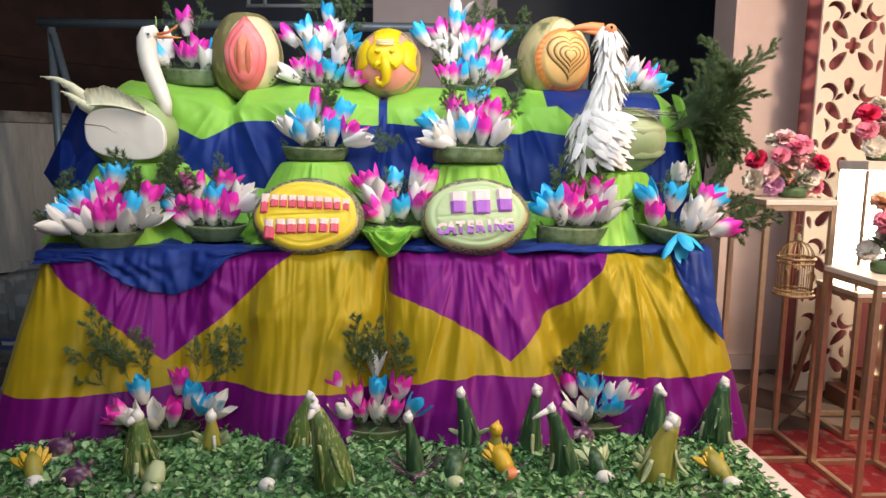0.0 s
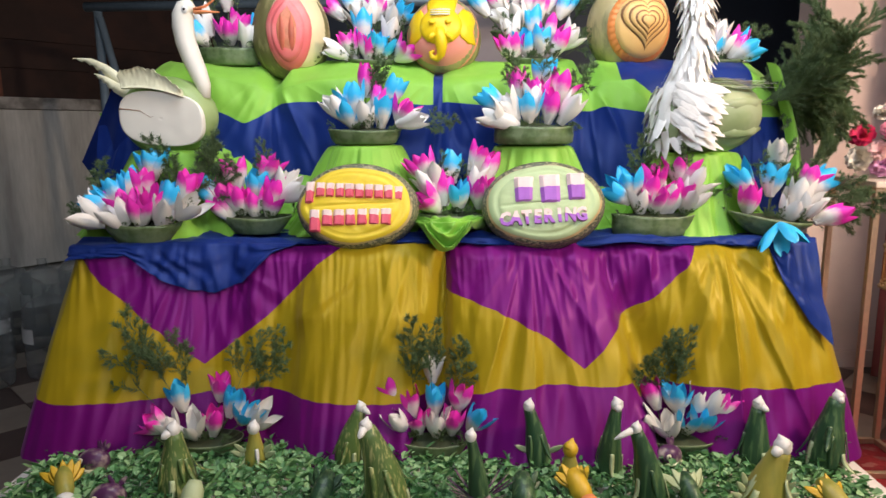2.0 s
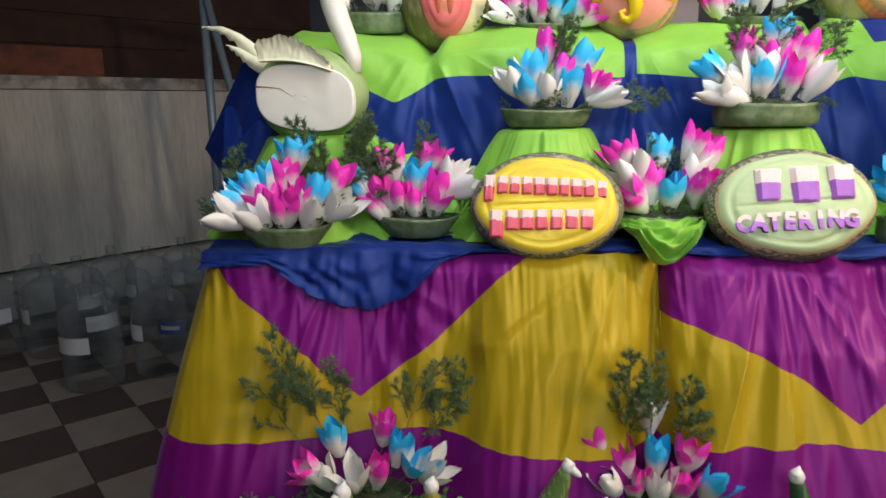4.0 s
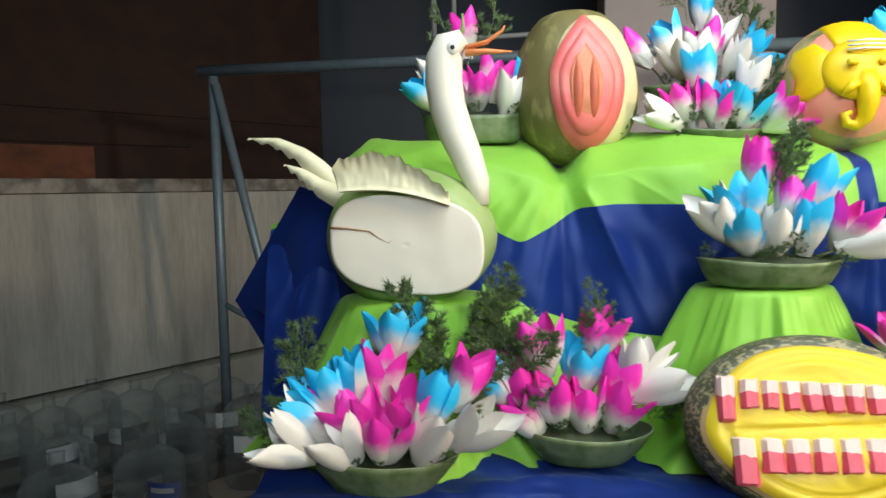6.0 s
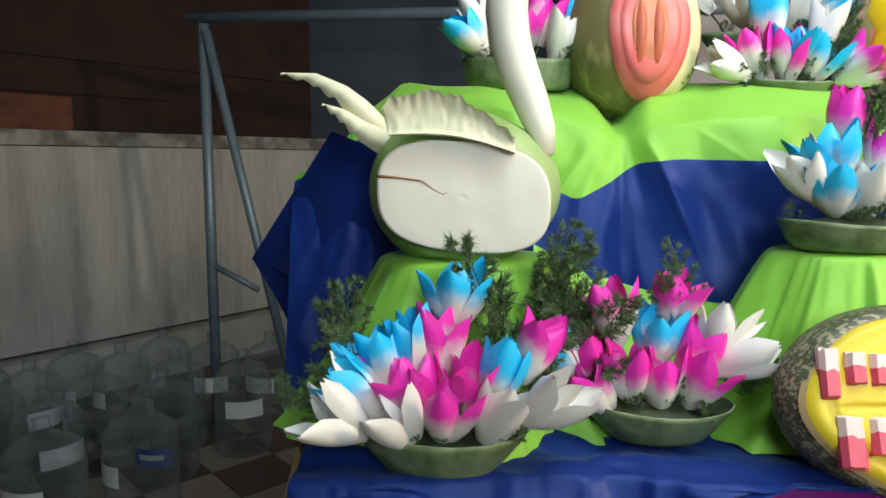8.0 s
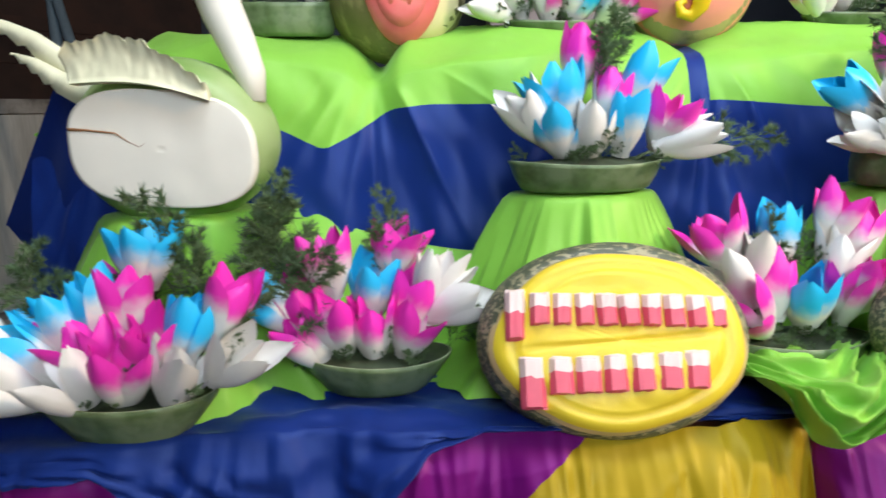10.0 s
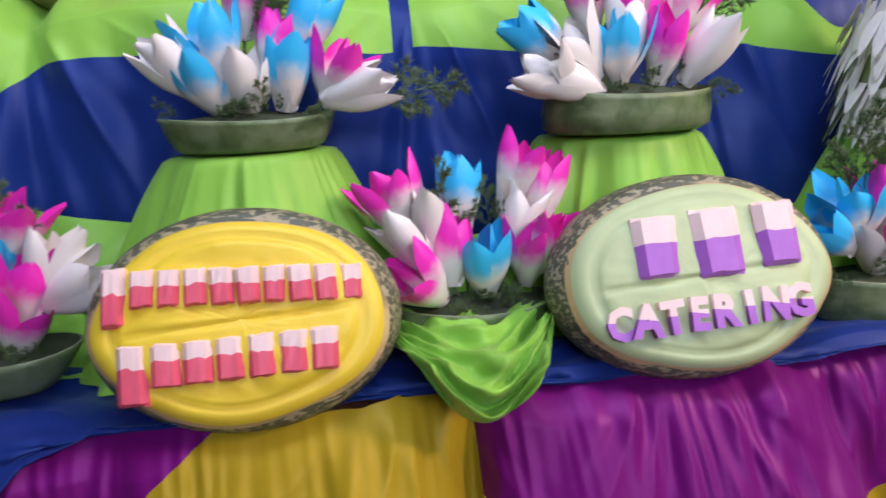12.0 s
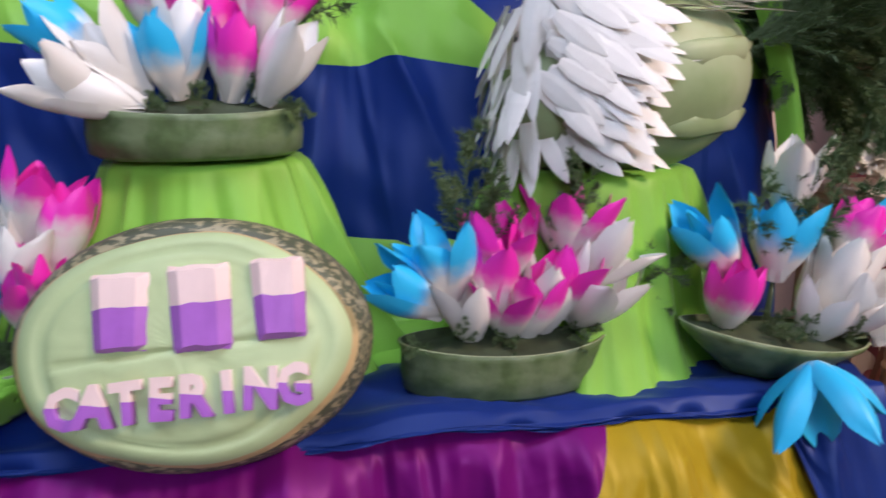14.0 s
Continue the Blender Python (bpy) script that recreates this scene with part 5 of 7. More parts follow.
def elephant_melon():
    e = empty("carved_melon", pose(-0.205, 2.82, 1.622, -7, 0, -4), "round melon with salmon flesh and a raised yellow elephant-face relief", "carved melon", "carved melons")
    a, b, c = 0.134, 0.125, 0.138
    ovoid(e, a, b, c, M_OLIVE, "thin olive rind", 0.05)
    relief(e, "salmon_face", oval(0.128, 0.135), a, b, c, 0.003, 0.0, M_SALMON, 0.05)
    R = lambda o, l, d=0.004: (o, l, d)
    crown = [(-0.040, 0.050), (-0.046, 0.085), (-0.046, 0.115), (-0.03, 0.128), (0.0, 0.131), (0.03, 0.128), (0.046, 0.115), (0.046, 0.085), (0.040, 0.050)]
    head = oval(0.066, 0.060, 0, 0.010)
    ear = lambda s: [(s * 0.050, 0.045), (s * 0.066, 0.074), (s * 0.092, 0.068), (s * 0.104, 0.040), (s * 0.098, 0.0), (s * 0.106, -0.040), (s * 0.084, -0.042), (s * 0.062, -0.026), (s * 0.054, 0.01)][:: -s]
    vs_all, fs_all = [], []
    for o, l, d in (R(crown[::-1], 0.008), R(head, 0.010, 0.008), R(ear(-1), 0.006), R(ear(1), 0.006)):
        ob = relief(e, "tmp", [(px * 1.12, pz * 1.06) for px, pz in o], a, b, c, l, d, M_YELREL, 0.05)
        off = len(vs_all)
        vs_all += [tuple(v.co) for v in ob.data.vertices]
        fs_all += [tuple(i + off for i in p.vertices) for p in ob.data.polygons]
        bpy.data.objects.remove(ob)
    bm = bmesh.new()
    tube(bm, [(0.0, -0.128, 0.0), (0.002, -0.130, -0.03), (0.004, -0.126, -0.06), (0.002, -0.116, -0.085), (-0.012, -0.108, -0.100), (-0.030, -0.110, -0.094), (-0.034, -0.114, -0.078), (-0.022, -0.116, -0.074)], [0.020, 0.022, 0.020, 0.015, 0.012, 0.010, 0.008, 0.005], 10)
    for s in (-1, 1):
        tube(bm, [(s * 0.020, -0.139, -0.02), (s * 0.036, -0.136, -0.034), (s * 0.044, -0.130, -0.046)], [0.010, 0.008, 0.002], 8)
        ball(bm, (s * 0.028, -0.145, 0.018), (0.012, 0.006, 0.008))
    bm.verts.ensure_lookup_table()
    bm.verts.index_update()
    off = len(vs_all)
    vs_all += [tuple(v.co) for v in bm.verts]
    fs_all += [tuple(v.index + off for v in f.verts) for f in bm.faces]
    bm.free()
    finish("yellow_relief", vs_all, fs_all, M_YELREL, None, e, "bright yellow elephant-face relief")
    bm = bmesh.new()
    for k in range(3):
        tube(bm, [(-0.034, -0.134, 0.045 + 0.008 * k), (0, -0.146, 0.043 + 0.008 * k), (0.034, -0.134, 0.045 + 0.008 * k)], 0.0022, 6)
    part("pale_stripes", bm, M_WHITE, e)


def heart_melon():
    e = empty("carved_melon", pose(0.458, 2.84, 1.658, -5, 0, 6), "upright melon carved with an orange ring and nested tan hearts", "carved melon", "carved melons")
    a, b, c = 0.148, 0.124, 0.165
    ovoid(e, a, b, c, M_OLIVE, "mottled olive rind", 0.06)
    relief(e, "cream_panel", oval(0.096, 0.150, 0.034, 0.0), a, b, c, 0.002, 0.0, M_CREAM, 0.06)
    relief(e, "orange_ring", oval(0.116, 0.122, 0.012, -0.024, n=96), a, b, c, 0.006, 0.0, M_ORANGE, 0.06, wave=0.003)
    relief(e, "tan_disc", oval(0.099, 0.106, 0.016, -0.024, n=72), a, b, c, 0.010, 0.004, M_TAN, 0.06)
    for s, l in ((0.088, 0.017), (0.064, 0.021), (0.042, 0.025), (0.022, 0.029)):
        relief(e, "heart_groove", heart(s + 0.007, 0.022, -0.020), a, b, c, l - 0.0025, 0.0, M_GROOVE, 0.06)
        relief(e, "heart_step", heart(s, 0.022, -0.020), a, b, c, l, 0.002, M_TAN, 0.06)


almond_melon()
elephant_melon()
heart_melon()


# ---- gourd swan (one plain carving) ----
def gourd_swan():
    bm = bmesh.new()
    # body, with the flat white cut on its front
    n, m = 56, 30
    a, b, c = 0.154, 0.105, 0.126
    cut = -0.062
    rows = []
    for i in range(m + 1):
        t = math.pi * i / m
        row = []
        for k in range(n):
            p = 2 * math.pi * k / n
            X, Y, Z = -a * math.cos(t), b * math.sin(t) * math.cos(p), c * math.sin(t) * math.sin(p) * (1 + 0.06 * math.cos(t)) - 0.010
            fl = Y < cut and -0.085 < Z < 0.062
            if Y < cut:
                Y = cut - 0.12 * (-(Y - cut)) - 0.002
            row.append((bm.verts.new((X, Y, Z)), fl))
        rows.append(row)
    for i in range(m):
        for k in range(n):
            q = [rows[i][k], rows[i + 1][k], rows[i + 1][(k + 1) % n], rows[i][(k + 1) % n]]
            f = bm.faces.new([v for v, _ in q])
            f.material_index = 0
    # neck, head, beak, eye
    neck = [(0.128, -0.02, 0.045), (0.120, -0.012, 0.085), (0.103, -0.008, 0.130), (0.084, -0.005, 0.175), (0.070, -0.005, 0.220), (0.064, -0.005, 0.265), (0.066, -0.006, 0.300), (0.076, -0.006, 0.322), (0.090, -0.006, 0.326), (0.102, -0.006, 0.318)]
    tube(bm, neck, [0.014, 0.023, 0.028, 0.031, 0.032, 0.033, 0.033, 0.030, 0.024, 0.010], 16, 1)
    tube(bm, [(0.104, -0.008, 0.310), (0.140, -0.010, 0.310), (0.185, -0.012, 0.308)], [0.011, 0.009, 0.002], 8, 3, (0.6, 1))
    tube(bm, [(0.104, -0.008, 0.318), (0.140, -0.010, 0.326), (0.168, -0.012, 0.344), (0.172, -0.012, 0.352)], [0.009, 0.007, 0.004, 0.002], 8, 3, (0.6, 1))
    ball(bm, (0.084, -0.036, 0.314), (0.011, 0.004, 0.012), 5)
    ball(bm, (0.084, -0.040, 0.314), (0.004, 0.002, 0.004), 4)
    tube(bm, [(0.094, -0.006, 0.337), (0.100, -0.006, 0.357), (0.099, -0.006, 0.377)], [0.005, 0.003, 0.002], 6, 0)
    # tail: two thin curved blades, each notched along its outer half
    for lift, L, low in ((0.012, 1.0, 0.0), (-0.020, 0.66, 0.006)):
        line = [Vector(p) for p in ((-0.105, -0.004, 0.050), (-0.150, -0.010, 0.092), (-0.195, -0.014, 0.128), (-0.240, -0.014, 0.152), (-0.292, -0.012, 0.160))]
        upper, lower = [], []
        for k in range(29):
            t = k / 28 * L
            f = min(3.999, t * 4)
            c0 = line[int(f)].lerp(line[int(f) + 1], f - int(f)) + Vector((0, -low, lift * min(1, 3 * t)))
            wd = 0.031 * (1 - (k / 28) ** 2.2) + 0.004
            notch = 0.011 * ((k / 28 * 7) % 1) * (k > 11) * (1 - 0.4 * k / 28)
            side = Vector((0.55, 0, 0.83))
            upper.append(c0 + side * wd * 0.55)
            lower.append(c0 - side * (wd * 0.55 - notch))
        grid = [[bm.verts.new(p + Vector((0, dy, 0))) for p in ln] for ln, dy in ((upper, -0.003), (lower, -0.004), (lower, 0.003), (upper, 0.004))]
        for p, q in zip(grid, grid[1:] + grid[:1]):
            for k in range(28):
                bm.faces.new((p[k], p[k + 1], q[k + 1], q[k])).material_index = 2
        for k in (0, 28):
            bm.faces.new([g[k] for g in grid][:: (1 if k else -1)]).material_index = 2
    # white cut side, a rounded panel just proud of the rind
    N, R = 64, 26
    prev = None
    mid = bm.verts.new((0.002, cut - 0.0135, -0.018))
    for j in range(1, R + 2):
        u = min(1, j / R)
        ring = []
        for k in range(N):
            p = 2 * math.pi * k / N
            cx, sz = math.cos(p), math.sin(p)
            x = 0.131 * math.copysign(abs(cx) ** 0.72, cx) * u + 0.002
            z = 0.083 * math.copysign(abs(sz) ** 0.72, sz) * u - 0.018 - 0.010 * (x / 0.13)
            y = cut - 0.0150 + 0.0015 * u ** 4 + 0.0010 * bumps(x * 24, z * 24)
            if j == R + 1:
                y = cut + 0.012
            ring.append(bm.verts.new((x, y, z)))
        for k in range(N):
            if prev:
                f = bm.faces.new((prev[k], ring[k], ring[(k + 1) % N], prev[(k + 1) % N]))
            else:
                f = bm.faces.new((mid, ring[k], ring[(k + 1) % N]))
            f.material_index = 1
        prev = ring
    # cream wing: a thick slip curling forward, its upper edge cut into small overlapping tongues
    NW, NV = 72, 7
    for layer, (x0, x1, up, fwd) in enumerate(((-0.108, 0.078, 1.0, 0.0),)):
        front, back = [], []
        for k in range(NW + 1):
            u = k / NW
            x = x0 + (x1 - x0) * u
            zl = 0.074 + 0.012 * math.sin(u * 3.1) - 0.026 * u
            tongue = abs(math.sin(u * 14 + 2.4 * bumps(u * 4, 3))) ** 0.6
            hh = up * ((0.016 + 0.046 * math.sin(math.pi * min(1, u * 0.86 + 0.12)) ** 0.8) * (1 - 0.30 * u) + 0.009 * tongue + 0.008 * bumps(u * 21, 2 + layer))
            for j in range(NV + 1):
                t = j / NV
                y = -0.094 + 0.016 * t - 0.016 * t ** 3 + fwd - 0.0035 * tongue * t * t + 0.0018 * bumps(u * 16, t * 3, layer)
                front.append(bm.verts.new((x - 0.010 * t * (1 - u), y, zl + hh * t)))
                back.append(bm.verts.new((x - 0.010 * t * (1 - u), y + 0.010 + 0.012 * (1 - t), zl + hh * t - 0.002)))
        W = NV + 1
        for k in range(NW):
            for j in range(NV):
                o = k * W + j
                bm.faces.new((front[o], front[o + W], front[o + W + 1], front[o + 1])).material_index = 2
                bm.faces.new((back[o + 1], back[o + W + 1], back[o + W], back[o])).material_index = 2
            for j in (0, NV):
                o = k * W + j
                q = (front[o], back[o], back[o + W], front[o + W])
                bm.faces.new(q if j else q[::-1]).material_index = 2
        for k in (0, NW):
            for j in range(NV):
                o = k * W + j
                q = (front[o], front[o + 1], back[o + 1], back[o])
                bm.faces.new(q if k == 0 else q[::-1]).material_index = 2
    # split in the flesh
    tube(bm, [(-0.127, -0.0735, 0.013), (-0.122, -0.0758, 0.0125), (-0.10, -0.0765, 0.011), (-0.060, -0.0770, 0.006), (-0.044, -0.0768, -0.006), (-0.028, -0.0772, -0.014), (-0.006, -0.0768, -0.002)], [0.0030, 0.0026, 0.0018, 0.0012, 0.0009, 0.0008, 0.0005], 5, 6)
    ob = part("gourd_swan", bm, [M_SWAN, M_SWANW, M_SWANY, M_BEAK, M_BLACK, M_WHITE, M_GROOVE])
    ob.matrix_world = pose(-1.080, 2.475, 1.352)
    tagged(ob, "swan carved from a pale green gourd with white neck", "carved swan")


gourd_swan()


# ---- feathered bird (one plain carving) ----
def feather(bm, p, d, up, L, w, mi):
    """A thick pointed slip of radish laid along d."""
    p, d = Vector(p), Vector(d).normalized()
    s = d.cross(up).normalized()
    u = s.cross(d).normalized()
    pts = [(0.0, 0.45, 0.0), (0.22, 0.90, 0.05), (0.48, 1.0, 0.12), (0.72, 0.80, 0.16), (0.90, 0.42, 0.18), (1.0, 0.04, 0.19)]
    rings = []
    for t, ww, lift in pts:
        c = p + d * L * t + u * L * lift * 0.8
        q = w * ww / 2
        th = 0.030 * w * ww ** 0.5
        rings.append([bm.verts.new(c + s * q), bm.verts.new(c + s * q * 0.5 + u * th), bm.verts.new(c - s * q * 0.5 + u * th), bm.verts.new(c - s * q), bm.verts.new(c - u * th * 0.4)])
    for a, b in zip(rings, rings[1:]):
        for k in range(5):
            bm.faces.new((a[k], a[(k + 1) % 5], b[(k + 1) % 5], b[k])).material_index = mi
    bm.faces.new(rings[0][::-1]).material_index = mi
    bm.faces.new(rings[-1]).material_index = mi


def feathered_bird():
    rnd = random.Random(12)
    bm = bmesh.new()
    ball(bm, (0.03, 0.0, 0.0), (0.155, 0.10, 0.118), 0, 36, 20, Matrix.Rotation(-0.10, 3, "Y"))
    ball(bm, (-0.085, -0.005, -0.025), (0.075, 0.085, 0.085), 0, 20, 14)
    # cut wing slabs along the side
    for k in range(3):
        z = 0.030 - 0.042 * k
        tube(bm, [(0.0, -0.090 + 0.003 * k, z), (0.07, -0.090 + 0.003 * k, z + 0.004), (0.14, -0.062 + 0.003 * k, z + 0.010), (0.178, -0.02, z + 0.016)], [0.010, 0.017, 0.016, 0.004], 10, 0, (1, 0.45))
    neck = [Vector(p) for p in ((-0.075, 0, 0.04), (-0.06, 0, 0.10), (-0.045, 0, 0.16), (-0.035, 0, 0.22), (-0.030, 0, 0.28), (-0.030, 0, 0.335), (-0.040, 0, 0.370), (-0.056, 0, 0.388))]
    rad = [0.065, 0.055, 0.046, 0.040, 0.036, 0.034, 0.032, 0.020]
    tube(bm, neck, rad, 14, 1)
    # beak and cheek
    tube(bm, [(-0.062, -0.004, 0.385), (-0.105, -0.006, 0.392), (-0.150, -0.008, 0.388), (-0.190, -0.008, 0.374)], [0.020, 0.016, 0.010, 0.001], 10, 2, (1, 0.8))
    tube(bm, [(-0.065, -0.004, 0.372), (-0.105, -0.006, 0.374), (-0.140, -0.008, 0.374)], [0.012, 0.008, 0.002], 8, 2)
    ball(bm, (-0.040, -0.026, 0.382), (0.022, 0.012, 0.018), 2)
    ball(bm, (-0.040, -0.040, 0.386), 0.006, 3, 8, 6)
    # neck feathers, from the breast up
    for i in range(24):
        t = i / 23
        f = t * (len(neck) - 1.4)
        k = int(f)
        c = neck[k].lerp(neck[min(k + 1, len(neck) - 1)], f - k)
        r = rad[k] + (rad[min(k + 1, len(rad) - 1)] - rad[k]) * (f - k)
        cnt = 13 if t < 0.4 else 10
        for j in range(cnt):
            a = 2 * math.pi * (j + 0.5 * (i % 2)) / cnt + rnd.uniform(-0.15, 0.15)
            out = Vector((math.cos(a), math.sin(a), 0))
            d = Vector((0.10, 0, -1)) + out * rnd.uniform(0.15, 0.38)
            feather(bm, c + out * r * 0.96 + Vector((0, 0, 0.012 + rnd.uniform(-0.008, 0.008))), d + Vector((rnd.uniform(-0.22, 0.22), rnd.uniform(-0.15, 0.15), 0)), out, rnd.uniform(0.050, 0.078), rnd.uniform(0.014, 0.020), 1)
    # breast feathers, hanging
    for i in range(9):
        for j in range(19):
            a = math.radians(105 + 210 * j / 18 + rnd.uniform(-5, 5))
            z = 0.092 - 0.0175 * i
            out = Vector((math.cos(a), math.sin(a), 0))
            rr = 0.062 + 0.012 * math.sin(i / 7 * 3.1)
            c = Vector((-0.075 + out.x * rr, out.y * (rr + 0.026), z))
            back = 0.9 if math.sin(a) < -0.2 and math.cos(a) > -0.75 else 0.0
            d = Vector((0.18 + back * (1.05 - 0.05 * i), 0, -0.9 + 0.35 * back)) + out * 0.30
            feather(bm, c + Vector((rnd.uniform(-0.008, 0.008), 0, rnd.uniform(-0.010, 0.010))), d + Vector((rnd.uniform(-0.25, 0.25), 0, rnd.uniform(-0.2, 0.2))), out, rnd.uniform(0.066, 0.098), rnd.uniform(0.021, 0.029), 1)
    # back feathers
    for i in range(7):
        for j in range(9):
            y = -0.07 + 0.14 * j / 8 + rnd.uniform(-0.006, 0.006)
            x = -0.045 + 0.026 * i
            z = (0.112 - 0.10 * max(0, x)) * math.sqrt(max(0.05, 1 - (y / 0.11) ** 2)) + 0.006
            feather(bm, (x, y, z), (1, y * 1.2 + rnd.uniform(-0.2, 0.2), -0.22 + rnd.uniform(-0.12, 0.12)), Vector((0, 0, 1)), rnd.uniform(0.065, 0.090), rnd.uniform(0.014, 0.020), 1)
    ob = part("feathered_bird", bm, [M_BIRDGREEN, M_WHITE, M_BEAK, M_BLACK], smooth=False)
    for f in ob.data.polygons:
        f.use_smooth = f.material_index != 1
    ob.matrix_world = pose(0.615, 2.475, 1.330)
    tagged(ob, "grey-green gourd bird with white radish feathers and orange beak", "carved bird")


feathered_bird()


def plume():
    """The bushy green tail behind the bird."""
    e = empty("foliage_plume", pose(0.84, 2.58, 1.395), "big bushy plume of feathery green cypress behind the bird", "foliage")
    rnd = random.Random(5)
    big = [sprig_mesh(0.38, 60 + i, 0.26, 0.9, 1.5) for i in range(4)]
    for k in range(22):
        ob = new("frond", big[k % 4])
        ob.parent = e
        ay = 60 + 36 * (k / 21) + rnd.uniform(-9, 9)
        ob.matrix_basis = Matrix.Translation((rnd.uniform(-0.03, 0.06), rnd.uniform(-0.04, 0.10), rnd.uniform(-0.03, 0.05))) @ Matrix.Rotation(rnd.uniform(-0.5, 0.5), 4, "Z") @ Matrix.Rotation(math.radians(ay), 4, "Y") @ Matrix.Rotation(rnd.uniform(0, 6.28), 4, "Z") @ Matrix.Scale(rnd.uniform(0.75, 1.08), 4)


plume()
for k, (x, y, z, ay, s) in enumerate(((0.90, 2.42, 1.00, 62, 1.2), (0.92, 2.44, 1.02, 78, 1.3), (0.88, 2.40, 1.05, 40, 1.1))):
    ob = new("cypress_sprig", SPRIGS[(k + 3) % 5])
    ob.matrix_world = Matrix.Translation((x, y, z)) @ Matrix.Rotation(math.radians(ay), 4, "Y") @ Matrix.Scale(s, 4)
    tagged(ob, "feathery green sprig reaching past the table end", "sprig", "loose sprigs")


# ---- carved vegetable birds (each one plain carving) ----
def veg_bird(name, x, y, h, r, body, label, lean=(0, 0), head=M_WHITE, skirt=6, skirt_mat=None, beak=0.0, turn=0.0, hr=0.017, wing=0, eye=False, base=0.404, seed=0):
    rnd = random.Random(seed)
    bm = bmesh.new()
    lx, ly = lean
    pts, rad = [], []
    for i in range(13):
        t = i / 12
        pts.append((lx * t * t, ly * t * t, h * t))
        rad.append(r * lerp_curve([(0, 0.90), (0.08, 1.0), (0.30, 0.98), (0.55, 0.80), (0.80, 0.56), (1.0, 0.42)], t) * (1 + 0.04 * bumps(t * 4, seed)))
    tube(bm, pts, rad, 20, 0)
    top = Vector(pts[-1])
    ball(bm, top + Vector((0, -0.003, hr * 0.45)), (hr * 0.88, hr * 0.88, hr * 0.95), 1, 14, 10)
    tip = Vector((-0.5 if lx > 0 else 0.3, 0.15, 1.0)).normalized()
    c0 = top + Vector((0, -0.003, hr * 0.85))
    tube(bm, [c0 - tip * hr * 0.3, c0 + tip * hr * 0.25, c0 + tip * hr * 0.95], [hr * 0.84, hr * 0.55, hr * 0.06], 10, 1)
    if beak:
        ang = math.radians(turn)
        d = Vector((math.sin(ang), -math.cos(ang), -0.45)).normalized()
        c = top + Vector((0, -0.003, hr * 0.5))
        tube(bm, [c + d * hr * 0.5, c + d * (hr + beak * 0.6), c + d * (hr + beak)], [hr * 0.62, hr * 0.4, 0.002], 10, 1)
    if eye:
        for s in (-1, 1):
            ball(bm, top + Vector((s * hr * 0.62, -hr * 0.80, hr * 0.75)), 0.0028, 3, 8, 6)
    for k in range(skirt):
        a = 2 * math.pi * k / skirt + rnd.uniform(-0.2, 0.2)
        out = Vector((math.cos(a), math.sin(a), 0))
        sd = Vector((-out.y, out.x, 0))
        z0 = h * rnd.uniform(0.50, 0.68) * (1 if k % 3 else 0.62)
        L = min(z0 * 0.93, h * rnd.uniform(0.34, 0.50))
        flare = rnd.uniform(0.8, 1.7) if k % 2 else rnd.uniform(0.10, 0.45)
        rings = []
        for j in range(8):
            t = j / 7
            w = r * 0.19 * math.sin(math.pi * (0.22 + 0.78 * t)) ** 0.7 + 0.0004
            zc = z0 - L * (t - 0.22 * flare * t ** 3)
            body_r = r * lerp_curve([(0, 0.90), (0.08, 1.0), (0.30, 0.98), (0.55, 0.80), (0.80, 0.56), (1.0, 0.42)], zc / h)
            off = body_r + 0.001 + r * flare * 0.62 * t ** 2
            c = Vector((lx * (zc / h) ** 2, ly * (zc / h) ** 2, zc)) + out * off
            rings.append([bm.verts.new(c + sd * w), bm.verts.new(c + out * 0.0022), bm.verts.new(c - sd * w), bm.verts.new(c - out * 0.0016)])
        for p, q in zip(rings, rings[1:]):
            for m in range(4):
                bm.faces.new((p[m], p[(m + 1) % 4], q[(m + 1) % 4], q[m])).material_index = 2 if (m in (0, 1) and k % 3) else 4
        bm.faces.new(rings[0][::-1]).material_index = 4
        bm.faces.new(rings[-1]).material_index = 4
    for s in ([-1, 1] if wing else []):
        for k in range(wing):
            c = Vector((s * r * 0.8, -0.004, h * (0.30 + 0.10 * k)))
            d = Vector((s * (0.9 - 0.2 * k), -0.15, 0.55 + 0.3 * k))
            feather(bm, c, d, Vector((0, -1, 0.2)), 0.045, 0.016, 4)
    ob = part(name, bm, [body, head, skirt_mat or body, M_BLACK, M_PEEL])
    ob.matrix_world = pose(x, y, base)
    return tagged(ob, label, "carved vegetable", "carved vegetable birds")


VB = "vegetable_bird"
veg_bird(VB, -0.845, 1.807, 0.165, 0.046, M_CUKEL, "streaked green cucumber bird with peeled skirt and white head", skirt=12, beak=0.014, turn=-40, hr=0.020, seed=1)
veg_bird(VB, -0.694, 1.950, 0.105, 0.029, M_CUKEY, "stubby yellow-brown cucumber bird with white side feathers", skirt=5, skirt_mat=M_WHITE, wing=2, hr=0.019, seed=2)
veg_bird(VB, -0.449, 1.965, 0.160, 0.036, M_CUKEL, "green cucumber bird bending towards its neighbour", (0.041, 0), skirt=7, beak=0.016, turn=60, hr=0.016, seed=3)
veg_bird(VB, -0.314, 1.726, 0.215, 0.052, M_CUKEL, "tall yellow-streaked cucumber bird with a long white beak", (-0.047, 0), skirt=6, beak=0.020, turn=-20, hr=0.018, seed=4)
veg_bird(VB, -0.100, 1.772, 0.172, 0.025, M_CUKE, "slim green cucumber bird rising from a purple cup", (-0.020, 0), skirt=0, hr=0.016, seed=5)
